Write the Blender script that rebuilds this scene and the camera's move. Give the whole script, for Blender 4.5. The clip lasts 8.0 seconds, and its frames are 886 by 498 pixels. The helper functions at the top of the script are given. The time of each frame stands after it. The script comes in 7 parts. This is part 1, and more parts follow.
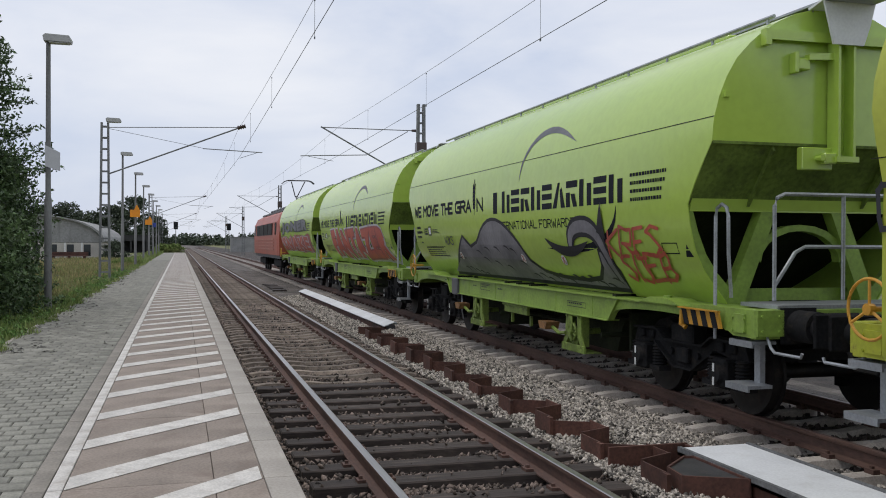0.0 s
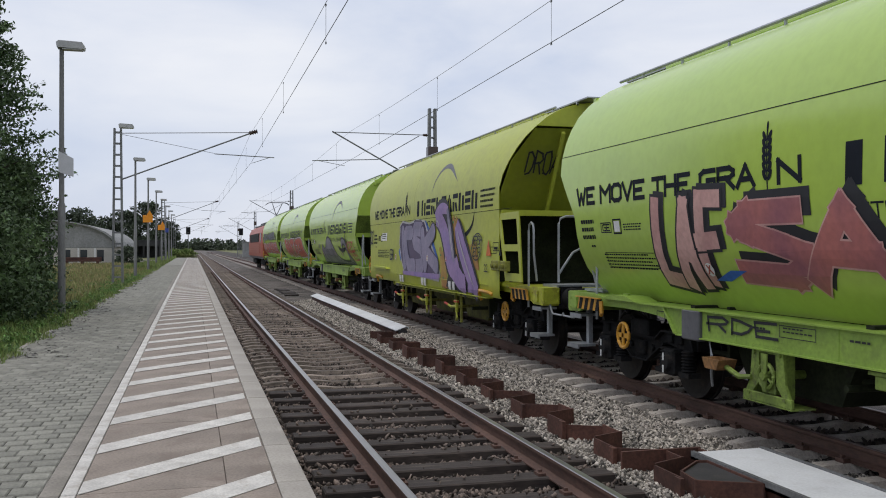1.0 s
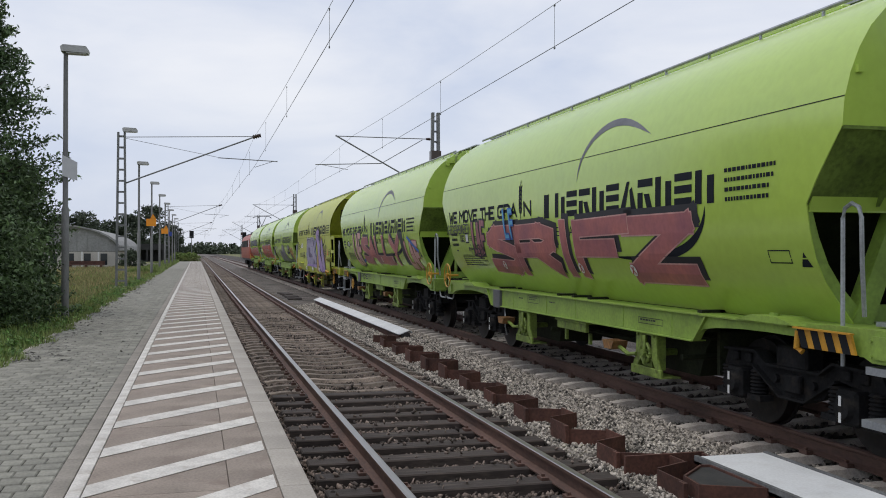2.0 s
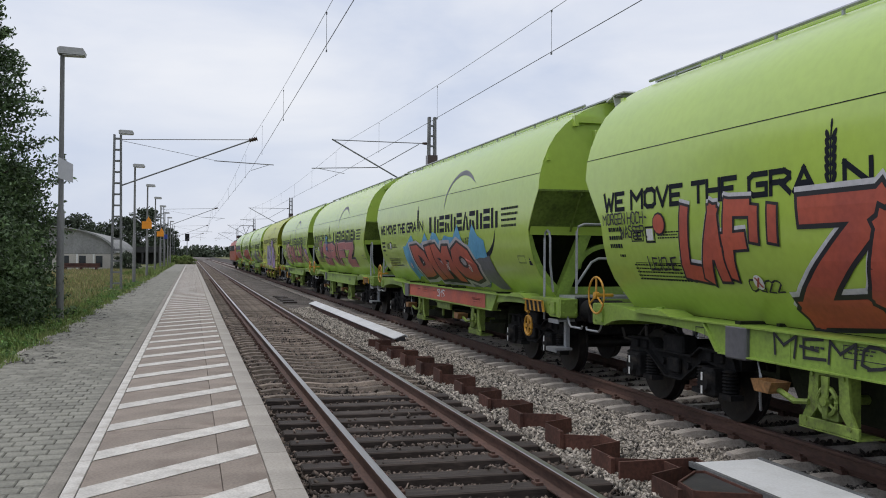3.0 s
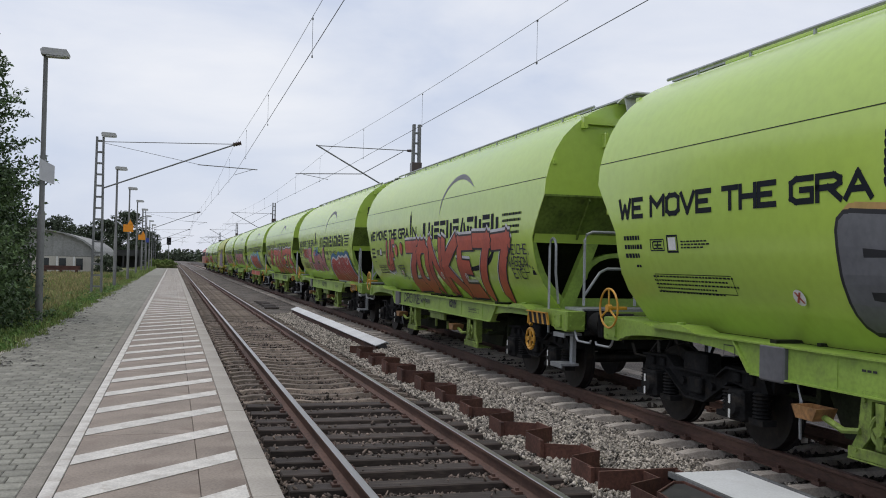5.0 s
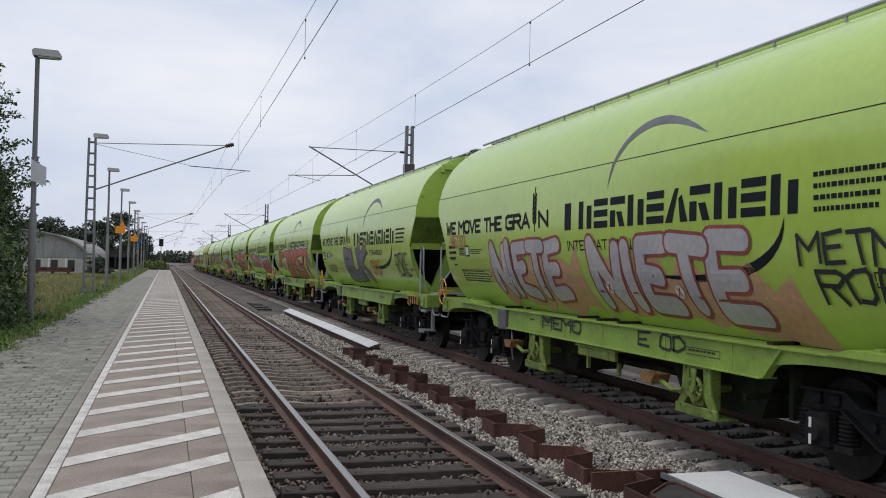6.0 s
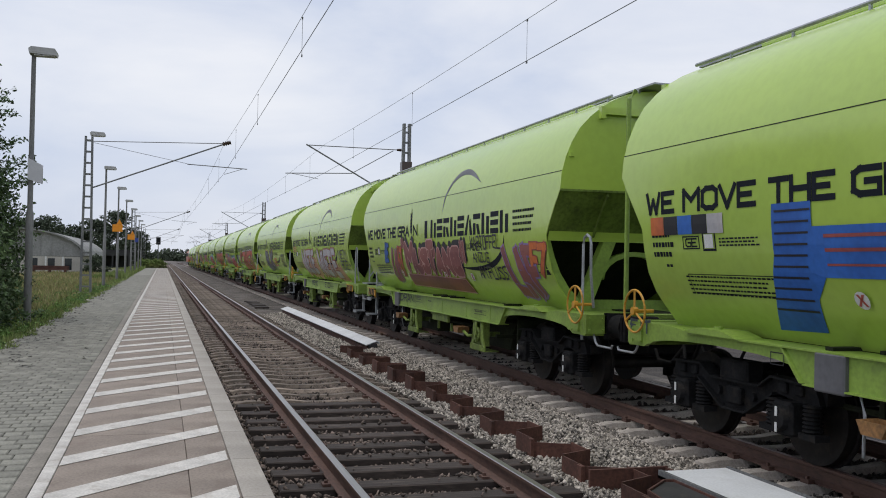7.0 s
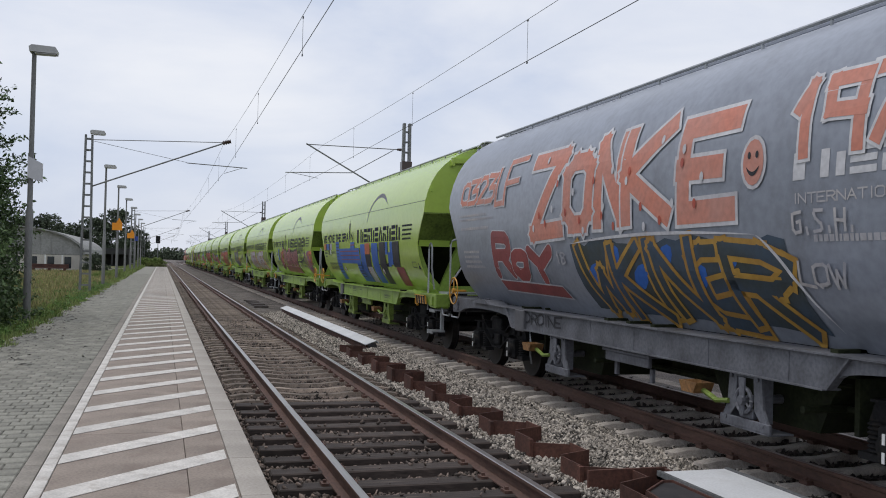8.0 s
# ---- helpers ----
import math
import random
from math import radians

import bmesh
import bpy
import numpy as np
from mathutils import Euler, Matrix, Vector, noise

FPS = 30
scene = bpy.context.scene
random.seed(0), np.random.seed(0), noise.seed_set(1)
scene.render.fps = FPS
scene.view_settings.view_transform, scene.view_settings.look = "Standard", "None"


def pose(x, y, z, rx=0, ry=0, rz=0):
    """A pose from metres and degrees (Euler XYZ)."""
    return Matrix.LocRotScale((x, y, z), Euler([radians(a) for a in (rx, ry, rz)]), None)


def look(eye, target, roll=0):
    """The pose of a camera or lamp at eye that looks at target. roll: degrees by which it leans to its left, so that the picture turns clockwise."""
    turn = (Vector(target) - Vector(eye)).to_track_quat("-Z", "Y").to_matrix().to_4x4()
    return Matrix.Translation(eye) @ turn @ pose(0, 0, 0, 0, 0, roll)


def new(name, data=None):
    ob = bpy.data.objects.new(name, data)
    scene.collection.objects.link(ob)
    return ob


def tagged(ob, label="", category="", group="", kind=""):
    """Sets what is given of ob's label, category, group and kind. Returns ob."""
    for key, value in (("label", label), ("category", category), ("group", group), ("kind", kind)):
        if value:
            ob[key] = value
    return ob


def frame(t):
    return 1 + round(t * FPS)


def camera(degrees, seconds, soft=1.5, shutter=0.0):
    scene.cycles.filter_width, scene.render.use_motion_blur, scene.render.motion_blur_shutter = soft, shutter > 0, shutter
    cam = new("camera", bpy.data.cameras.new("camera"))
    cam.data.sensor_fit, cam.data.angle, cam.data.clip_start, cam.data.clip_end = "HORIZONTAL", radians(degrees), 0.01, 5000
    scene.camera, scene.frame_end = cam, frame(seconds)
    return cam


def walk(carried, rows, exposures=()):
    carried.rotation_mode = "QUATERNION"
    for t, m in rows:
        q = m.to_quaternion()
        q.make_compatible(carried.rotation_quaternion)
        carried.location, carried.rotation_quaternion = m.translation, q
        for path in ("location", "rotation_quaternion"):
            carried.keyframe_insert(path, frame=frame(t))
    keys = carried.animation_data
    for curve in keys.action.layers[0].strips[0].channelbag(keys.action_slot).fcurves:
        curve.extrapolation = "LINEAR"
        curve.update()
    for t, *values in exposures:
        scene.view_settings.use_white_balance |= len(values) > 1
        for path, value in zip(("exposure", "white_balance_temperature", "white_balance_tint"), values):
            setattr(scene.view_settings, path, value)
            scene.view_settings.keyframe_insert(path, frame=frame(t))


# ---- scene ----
# Metres: x across the tracks (near track axis at 0), y along the line, z above the rail head.
EYE = (-2.338, 0.0, 1.856)
cam = camera(50.8, 8.0, soft=1.0)
PATH = [
    (0.0, look(EYE, (0.3731, 9.6253, 1.8003), 0.235)),
    (0.5, look(EYE, (0.3120, 9.6424, 1.8195), 0.157)),
    (1.0, look(EYE, (0.2534, 9.6583, 1.8451), 0.053)),
    (1.5, look(EYE, (0.2223, 9.6666, 1.8665), 0.052)),
    (3.0, look(EYE, (0.2644, 9.6551, 1.9355), 0.455)),
    (3.5, look(EYE, (0.2986, 9.6455, 1.9617), 0.803)),
    (4.0, look(EYE, (0.3499, 9.6312, 1.9771), 0.836)),
    (4.5, look(EYE, (0.3929, 9.6188, 1.9993), 1.101)),
    (6.0, look(EYE, (0.5110, 9.5838, 2.0363), 1.221)),
    (6.5, look(EYE, (0.5278, 9.5790, 2.0278), 1.202)),
    (7.0, look(EYE, (0.5381, 9.5761, 2.0134), 1.130)),
    (7.5, look(EYE, (0.5442, 9.5743, 2.0122), 1.363)),
    (8.0, look(EYE, (0.5416, 9.5751, 2.0120), 1.362)),
]
walk(cam, PATH, exposures=[(0.0, 0.0), (8.0, 0.0)])

AXIS2 = 4.484          # axis of the far track
PLAT = 0.317           # platform height
SPEED = 22.316         # m/s, the train runs away from the camera
PITCH = 15.19          # wagon length over buffers


# ---------------------------------------------------------------- world and sun
def make_world():
    w = bpy.data.worlds.new("overcast_sky")
    scene.world = w
    w.use_nodes = True
    nt = w.node_tree
    nt.nodes.clear()
    out = nt.nodes.new("ShaderNodeOutputWorld")
    bg = nt.nodes.new("ShaderNodeBackground")
    sky = nt.nodes.new("ShaderNodeTexSky")
    sky.sky_type, sky.sun_disc = "NISHITA", False
    sky.sun_elevation, sky.sun_rotation = radians(72), radians(278)
    sky.air_density, sky.dust_density = 1.0, 2.0
    tc = nt.nodes.new("ShaderNodeTexCoord")
    mp = nt.nodes.new("ShaderNodeMapping")
    mp.inputs["Scale"].default_value = (1.0, 1.0, 2.6)
    n1 = nt.nodes.new("ShaderNodeTexNoise")
    n1.inputs["Scale"].default_value, n1.inputs["Detail"].default_value = 3.1, 8.0
    n1.inputs["Roughness"].default_value, n1.inputs["Distortion"].default_value = 0.52, 0.35
    cr = nt.nodes.new("ShaderNodeValToRGB")
    cr.color_ramp.elements[0].position, cr.color_ramp.elements[1].position = 0.36, 0.68
    cr.color_ramp.elements[0].color = (5.35, 5.9, 7.2, 1)
    cr.color_ramp.elements[1].color = (7.55, 7.7, 8.2, 1)
    mix = nt.nodes.new("ShaderNodeMix")
    mix.data_type = "RGBA"
    mix.inputs["Factor"].default_value = 0.9
    nt.links.new(tc.outputs["Generated"], mp.inputs["Vector"])
    nt.links.new(mp.outputs["Vector"], n1.inputs["Vector"])
    nt.links.new(n1.outputs["Fac"], cr.inputs["Fac"])
    nt.links.new(sky.outputs["Color"], mix.inputs["A"])
    nt.links.new(cr.outputs["Color"], mix.inputs["B"])
    nt.links.new(mix.outputs["Result"], bg.inputs["Color"])
    bg.inputs["Strength"].default_value = 0.118
    nt.links.new(bg.outputs["Background"], out.inputs["Surface"])
    sun = new("sun", bpy.data.lights.new("sun", "SUN"))
    sun.data.energy, sun.data.angle, sun.data.color = 1.1, radians(25), (1.0, 0.95, 0.87)
    sun.matrix_world = look((-14, 2, 45), (0, 0, 0))


make_world()


# ---------------------------------------------------------------- materials
def mat(name, col, rough=0.6, metal=0.0, var=0.25, scale=6.0, fine=60.0, bump=0.15, bdist=0.004, col2=None, rand=0.0,
        spots=None, spot_amt=0.5, stretch=(1, 1, 1), island=False, spec=0.5, coat=0.0):
    """Base colour varied at two scales, with fine relief; spots adds stains of another colour."""
    m = bpy.data.materials.new(name)
    m.use_nodes = True
    nt = m.node_tree
    b = nt.nodes["Principled BSDF"]
    b.inputs["Roughness"].default_value, b.inputs["Metallic"].default_value = rough, metal
    b.inputs["Specular IOR Level"].default_value = spec
    b.inputs["Coat Weight"].default_value = coat
    tc = nt.nodes.new("ShaderNodeTexCoord")
    mp = nt.nodes.new("ShaderNodeMapping")
    mp.inputs["Scale"].default_value = stretch
    nt.links.new(tc.outputs["Object"], mp.inputs["Vector"])
    big = nt.nodes.new("ShaderNodeTexNoise")
    big.inputs["Scale"].default_value, big.inputs["Detail"].default_value = scale, 5.0
    small = nt.nodes.new("ShaderNodeTexNoise")
    small.inputs["Scale"].default_value, small.inputs["Detail"].default_value = fine, 4.0
    for n in (big, small):
        nt.links.new(mp.outputs["Vector"], n.inputs["Vector"])
    c2 = col2 or tuple(max(0.0, c * (1 - 1.6 * var)) for c in col)
    mix = nt.nodes.new("ShaderNodeMix")
    mix.data_type = "RGBA"
    mix.inputs["A"].default_value, mix.inputs["B"].default_value = (*col, 1), (*c2, 1)
    ramp = nt.nodes.new("ShaderNodeMapRange")
    ramp.inputs["From Min"].default_value, ramp.inputs["From Max"].default_value = 0.35, 0.72
    nt.links.new(big.outputs["Fac"], ramp.inputs["Value"])
    nt.links.new(ramp.outputs["Result"], mix.inputs["Factor"])
    last = mix.outputs["Result"]
    mul = nt.nodes.new("ShaderNodeMix")
    mul.data_type, mul.blend_type = "RGBA", "MULTIPLY"
    mul.inputs["Factor"].default_value = min(1.0, var * 1.6)
    grey = nt.nodes.new("ShaderNodeMapRange")
    grey.inputs["From Min"].default_value, grey.inputs["From Max"].default_value = 0.3, 0.62
    grey.inputs["To Min"].default_value, grey.inputs["To Max"].default_value = 0.35, 1.15
    nt.links.new(small.outputs["Fac"], grey.inputs["Value"])
    nt.links.new(last, mul.inputs["A"])
    nt.links.new(grey.outputs["Result"], mul.inputs["B"])
    last = mul.outputs["Result"]
    if spots:
        sn = nt.nodes.new("ShaderNodeTexNoise")
        sn.inputs["Scale"].default_value, sn.inputs["Detail"].default_value = scale * 1.7, 8.0
        sn.inputs["Roughness"].default_value = 0.7
        nt.links.new(mp.outputs["Vector"], sn.inputs["Vector"])
        sr = nt.nodes.new("ShaderNodeMapRange")
        sr.inputs["From Min"].default_value, sr.inputs["From Max"].default_value = 0.53, 0.66
        sr.inputs["To Max"].default_value = spot_amt
        nt.links.new(sn.outputs["Fac"], sr.inputs["Value"])
        sm = nt.nodes.new("ShaderNodeMix")
        sm.data_type = "RGBA"
        sm.inputs["B"].default_value = (*spots, 1)
        nt.links.new(sr.outputs["Result"], sm.inputs["Factor"])
        nt.links.new(last, sm.inputs["A"])
        last = sm.outputs["Result"]
    if rand:
        hs = nt.nodes.new("ShaderNodeHueSaturation")
        rr = nt.nodes.new("ShaderNodeMapRange")
        rr.inputs["To Min"].default_value, rr.inputs["To Max"].default_value = 1 - rand, 1 + rand
        if island:
            g = nt.nodes.new("ShaderNodeNewGeometry")
            nt.links.new(g.outputs["Random Per Island"], rr.inputs["Value"])
        else:
            g = nt.nodes.new("ShaderNodeObjectInfo")
            nt.links.new(g.outputs["Random"], rr.inputs["Value"])
        nt.links.new(rr.outputs["Result"], hs.inputs["Value"])
        nt.links.new(last, hs.inputs["Color"])
        last = hs.outputs["Color"]
    nt.links.new(last, b.inputs["Base Color"])
    if bump:
        bp = nt.nodes.new("ShaderNodeBump")
        bp.inputs["Strength"].default_value, bp.inputs["Distance"].default_value = bump, bdist
        nt.links.new(small.outputs["Fac"], bp.inputs["Height"])
        nt.links.new(bp.outputs["Normal"], b.inputs["Normal"])
    return m


def glass_mat(name):
    m = bpy.data.materials.new(name)
    m.use_nodes = True
    b = m.node_tree.nodes["Principled BSDF"]
    b.inputs["Base Color"].default_value = (0.02, 0.025, 0.03, 1)
    b.inputs["Roughness"].default_value = 0.08
    return m


def lamp_mat(name, col, strength):
    m = bpy.data.materials.new(name)
    m.use_nodes = True
    b = m.node_tree.nodes["Principled BSDF"]
    b.inputs["Base Color"].default_value = (*col, 1)
    b.inputs["Emission Color"].default_value, b.inputs["Emission Strength"].default_value = (*col, 1), strength
    return m


M = {
    "green": mat("green_wagon_paint", (0.42, 0.58, 0.086), 0.23, var=0.06, scale=0.45, fine=9, bump=0.03, bdist=0.01, col2=(0.38, 0.535, 0.10), spots=(0.26, 0.35, 0.08), spot_amt=0.14, spec=0.85),
    "yellow_green": mat("yellow_green_wagon_paint", (0.42, 0.46, 0.04), 0.4, var=0.10, scale=0.6, fine=9, bump=0.04, bdist=0.01, col2=(0.38, 0.42, 0.06), spots=(0.28, 0.26, 0.06), spot_amt=0.3, spec=0.4),
    "greywag": mat("dark_grey_wagon_paint", (0.275, 0.30, 0.355), 0.32, var=0.15, scale=0.7, fine=10, bump=0.04, bdist=0.01, spots=(0.14, 0.145, 0.16), spot_amt=0.4, spec=0.65),
    "greyframe": mat("grey_frame_paint", (0.15, 0.155, 0.175), 0.55, var=0.3, scale=3, fine=25),
    "frame_green": mat("green_frame_paint", (0.26, 0.39, 0.065), 0.5, var=0.16, scale=2.2, fine=22, bump=0.08, spots=(0.12, 0.15, 0.05), spot_amt=0.35),
    "bracket": mat("dirty_green_bracket_paint", (0.22, 0.31, 0.055), 0.65, var=0.3, scale=4, fine=28, bump=0.1, spots=(0.06, 0.06, 0.03), spot_amt=0.75),
    "bracket_yellow": mat("dirty_yellow_bracket_paint", (0.26, 0.26, 0.04), 0.65, var=0.3, scale=4, fine=28, bump=0.1, spots=(0.07, 0.05, 0.025), spot_amt=0.75),
    "frame_yellow": mat("yellow_frame_paint", (0.44, 0.47, 0.04), 0.5, var=0.16, scale=2.2, fine=22, bump=0.08, spots=(0.14, 0.09, 0.04), spot_amt=0.7),
    # Hopper green darkened to hold the shade below the end walls.
    "hopper_shade": mat("shaded_grimy_green_hopper", (0.165, 0.24, 0.045), 0.7, var=0.3, scale=2.0, fine=18, spots=(0.05, 0.06, 0.025), spot_amt=0.6, spec=0.3),
    "bogie": mat("dirty_bogie_steel", (0.019, 0.019, 0.020), 0.8, spec=0.15, var=0.35, scale=4, fine=30, spots=(0.038, 0.032, 0.026), spot_amt=0.6),
    # Near-black: carries the deep shade under the wagons as well as grime.
    "under": mat("grimy_shaded_underframe", (0.026, 0.032, 0.015), 0.85, spec=0.2, var=0.35, scale=3, fine=25, spots=(0.02, 0.02, 0.016), spot_amt=0.7),
    "chute": mat("ochre_chute", (0.30, 0.15, 0.05), 0.7, var=0.35, scale=5, fine=30, spots=(0.10, 0.05, 0.03), spot_amt=0.6),
    # Stone colour with the train's shade already in it.
    "stone_shaded": mat("shade_dark_stone", (0.075, 0.058, 0.048), 0.85, var=0.25, scale=9, fine=60, rand=0.7, island=True, bump=0.2),
    "tar": mat("weathered_tar", (0.045, 0.043, 0.045), 0.55, var=0.3, scale=5, fine=40, bump=0.3, spots=(0.09, 0.07, 0.06), spot_amt=0.5),
    "wheel": mat("wheel_steel", (0.022, 0.02, 0.019), 0.55, 0.4, var=0.3, scale=5, fine=30, spots=(0.06, 0.04, 0.03)),
    "galv": mat("galvanised_steel", (0.42, 0.44, 0.46), 0.45, 0.55, var=0.18, scale=4, fine=40),
    "orange": mat("orange_yellow_paint", (0.60, 0.30, 0.03), 0.45, var=0.15, scale=6, fine=40),
    # Yellow paint darkened as if shaded, for the outlets under the wagon.
    "hopper_shade_yellow": mat("shaded_grimy_yellow_hopper", (0.13, 0.13, 0.025), 0.75, var=0.35, scale=2.0, fine=18, spots=(0.03, 0.03, 0.015), spot_amt=0.7, spec=0.3),
    "signal_red": mat("red_lever_paint", (0.55, 0.05, 0.03), 0.5, var=0.2, scale=6, fine=40),
    "pale_metal": mat("pale_grey_sheet", (0.70, 0.71, 0.71), 0.45, 0.0, var=0.08, scale=4, fine=30),
    "white": mat("white_paint", (0.75, 0.75, 0.73), 0.5, var=0.1, scale=5, fine=50),
    "black": mat("black_lettering", (0.014, 0.015, 0.018), 0.6, spec=0.15, var=0.1, scale=5, fine=40, bump=0),
    "navy": mat("dark_grey_lettering", (0.012, 0.015, 0.022), 0.6, spec=0.12, var=0.1, scale=5, fine=40, bump=0),
    "rust": mat("rusty_sheet_pile", (0.115, 0.047, 0.032), 0.8, var=0.35, scale=3, fine=35, bump=0.4, spots=(0.05, 0.022, 0.016), spot_amt=0.7, rand=0.2),
    "rail_side": mat("rusty_rail_side", (0.125, 0.066, 0.048), 0.75, var=0.3, scale=3, fine=40, bump=0.3, stretch=(1, 0.3, 1)),
    "rail_top": mat("polished_rail_head", (0.38, 0.36, 0.34), 0.34, 0.9, var=0.12, scale=3, fine=30, bump=0.03, stretch=(1, 0.05, 1)),
    "rail_dull": mat("dull_rail_head", (0.17, 0.10, 0.078), 0.5, 0.4, var=0.2, scale=3, fine=30, bump=0.05, stretch=(1, 0.05, 1)),
    "wood": mat("tarred_timber", (0.060, 0.045, 0.038), 0.85, var=0.4, scale=3, fine=30, bump=0.6, bdist=0.01, stretch=(0.25, 2.5, 1), rand=0.3, spots=(0.15, 0.115, 0.095), spot_amt=0.5),
    "conc_sl": mat("concrete_sleeper", (0.53, 0.475, 0.42), 0.85, var=0.25, scale=4, fine=45, bump=0.25, rand=0.14, spots=(0.17, 0.14, 0.11), spot_amt=0.55),
    "conc_sl_dirty": mat("dirty_concrete_sleeper", (0.30, 0.24, 0.192), 0.85, var=0.4, scale=4, fine=45, bump=0.3, rand=0.3, spots=(0.09, 0.07, 0.055), spot_amt=0.6),
    "ballast": mat("ballast_bed", (0.195, 0.168, 0.147), 0.9, var=0.5, scale=1.2, fine=38, bump=1.0, bdist=0.05, spots=(0.10, 0.078, 0.062), spot_amt=0.6),
    # Oiled near-track bed; round the far track its darkness is painted shade.
    "ballast_dark": mat("oiled_shaded_ballast_bed", (0.080, 0.064, 0.055), 0.9, var=0.5, scale=1.2, fine=38, bump=1.0, bdist=0.05, spots=(0.055, 0.042, 0.034), spot_amt=0.6),
    "stone": mat("ballast_stone", (0.385, 0.345, 0.298), 0.85, var=0.3, scale=9, fine=60, rand=0.9, island=True, bump=0.2),
    "stone_dark": mat("brown_ballast_stone", (0.165, 0.127, 0.105), 0.85, var=0.3, scale=9, fine=60, rand=0.9, island=True, bump=0.2),
    "edge": mat("platform_edge_concrete", (0.40, 0.365, 0.322), 0.85, var=0.18, scale=2, fine=50, bump=0.2, rand=0.06, spots=(0.32, 0.29, 0.25), spot_amt=0.4),
    "slab": mat("brown_platform_slab", (0.305, 0.252, 0.210), 0.85, var=0.22, scale=1.6, fine=55, bump=0.2, rand=0.08, spots=(0.185, 0.14, 0.115), spot_amt=0.75),
    "line": mat("white_marking", (0.64, 0.61, 0.565), 0.8, var=0.18, scale=5, fine=60, bump=0.1, rand=0.06, spots=(0.34, 0.29, 0.245), spot_amt=0.6),
    "border": mat("grey_border_slab", (0.29, 0.262, 0.225), 0.9, var=0.25, scale=2.5, fine=55, bump=0.2, rand=0.08, spots=(0.20, 0.18, 0.15), spot_amt=0.6),
    "paver": mat("grey_paver", (0.270, 0.262, 0.222), 0.9, var=0.25, scale=5, fine=60, bump=0.3, rand=0.17, spots=(0.155, 0.15, 0.13), spot_amt=0.4),
    "paver_bed": mat("paver_joint_sand", (0.10, 0.095, 0.085), 0.95, var=0.3, scale=5, fine=50, bump=0.3),
    "paver_all": mat("grey_pavers_joined", (0.270, 0.262, 0.222), 0.9, var=0.25, scale=5, fine=60, bump=0.3, rand=0.17, island=True, spots=(0.155, 0.15, 0.13), spot_amt=0.4),
    "soil": mat("meadow_soil", (0.13, 0.15, 0.055), 0.95, var=0.4, scale=0.35, fine=9, bump=0.8, bdist=0.06, col2=(0.20, 0.18, 0.075), spots=(0.07, 0.09, 0.03), spot_amt=0.6),
    "grass": mat("grass_blades", (0.15, 0.235, 0.05), 0.75, var=0.3, scale=1.2, fine=9, rand=0.45, island=True, bump=0, col2=(0.24, 0.25, 0.09)),
    "weed": mat("weed_leaves", (0.11, 0.22, 0.045), 0.65, var=0.3, scale=1.2, fine=9, rand=0.5, island=True, bump=0, col2=(0.15, 0.22, 0.06)),
    "dry_grass": mat("dry_grass", (0.38, 0.31, 0.15), 0.8, var=0.3, scale=1.2, fine=9, rand=0.4, island=True, bump=0, col2=(0.20, 0.20, 0.07)),
    "leaf": mat("hedge_leaves", (0.10, 0.16, 0.055), 0.65, var=0.3, scale=1.0, fine=10, rand=0.55, island=True, bump=0, col2=(0.055, 0.095, 0.037)),
    "leaf_far": mat("far_leaves", (0.07, 0.095, 0.055), 0.8, var=0.3, scale=0.5, fine=6, rand=0.4, island=True, bump=0),
    "bark": mat("bark", (0.09, 0.07, 0.055), 0.9, var=0.35, scale=6, fine=40, bump=0.6, stretch=(1, 1, 0.2)),
    "pole": mat("weathered_steel_pole", (0.20, 0.20, 0.195), 0.6, 0.2, var=0.2, scale=2, fine=40, stretch=(1, 1, 0.3)),
    "mast": mat("mast_steel", (0.22, 0.225, 0.225), 0.6, 0.3, var=0.25, scale=2, fine=30),
    "lamp_head": mat("lamp_housing", (0.45, 0.45, 0.44), 0.5, var=0.12, scale=5, fine=40),
    "wire": mat("oxidised_wire", (0.12, 0.125, 0.125), 0.6, 0.4, var=0.2, scale=1, fine=20, bump=0),
    "wire_pale": mat("weathered_bronze_wire", (0.22, 0.225, 0.22), 0.6, 0.3, var=0.2, scale=1, fine=20, bump=0),
    "insul": mat("brown_insulator", (0.06, 0.035, 0.025), 0.25, var=0.2, scale=6, fine=40, bump=0),
    "plate": mat("white_cover_plate", (0.66, 0.67, 0.68), 0.6, var=0.10, scale=2, fine=40, spots=(0.45, 0.44, 0.43), spot_amt=0.35, rand=0.05),
    "roof": mat("fibre_cement_roof", (0.31, 0.31, 0.30), 0.85, var=0.2, scale=0.5, fine=6, bump=0.2, spots=(0.17, 0.17, 0.16)),
    "wall": mat("pale_plaster", (0.52, 0.49, 0.44), 0.9, var=0.15, scale=0.6, fine=12, spots=(0.34, 0.31, 0.27)),
    "dark_wood": mat("dark_boarding", (0.035, 0.035, 0.035), 0.8, var=0.3, scale=1, fine=12),
    "red": mat("red_loco_paint", (0.40, 0.085, 0.048), 0.45, var=0.15, scale=0.8, fine=10, spots=(0.26, 0.07, 0.05), spot_amt=0.4),
    "rib_red": mat("faded_red_rib_paint", (0.46, 0.17, 0.12), 0.5, var=0.2, scale=1, fine=12),
    "roofgrey": mat("grey_roof_paint", (0.12, 0.12, 0.13), 0.6, var=0.2, scale=1, fine=12),
    "sign_orange": mat("orange_sign", (0.85, 0.30, 0.01), 0.5, var=0.08, scale=4, fine=30),
    "sign_blue": mat("blue_sign", (0.03, 0.06, 0.28), 0.5, var=0.08, scale=4, fine=30),
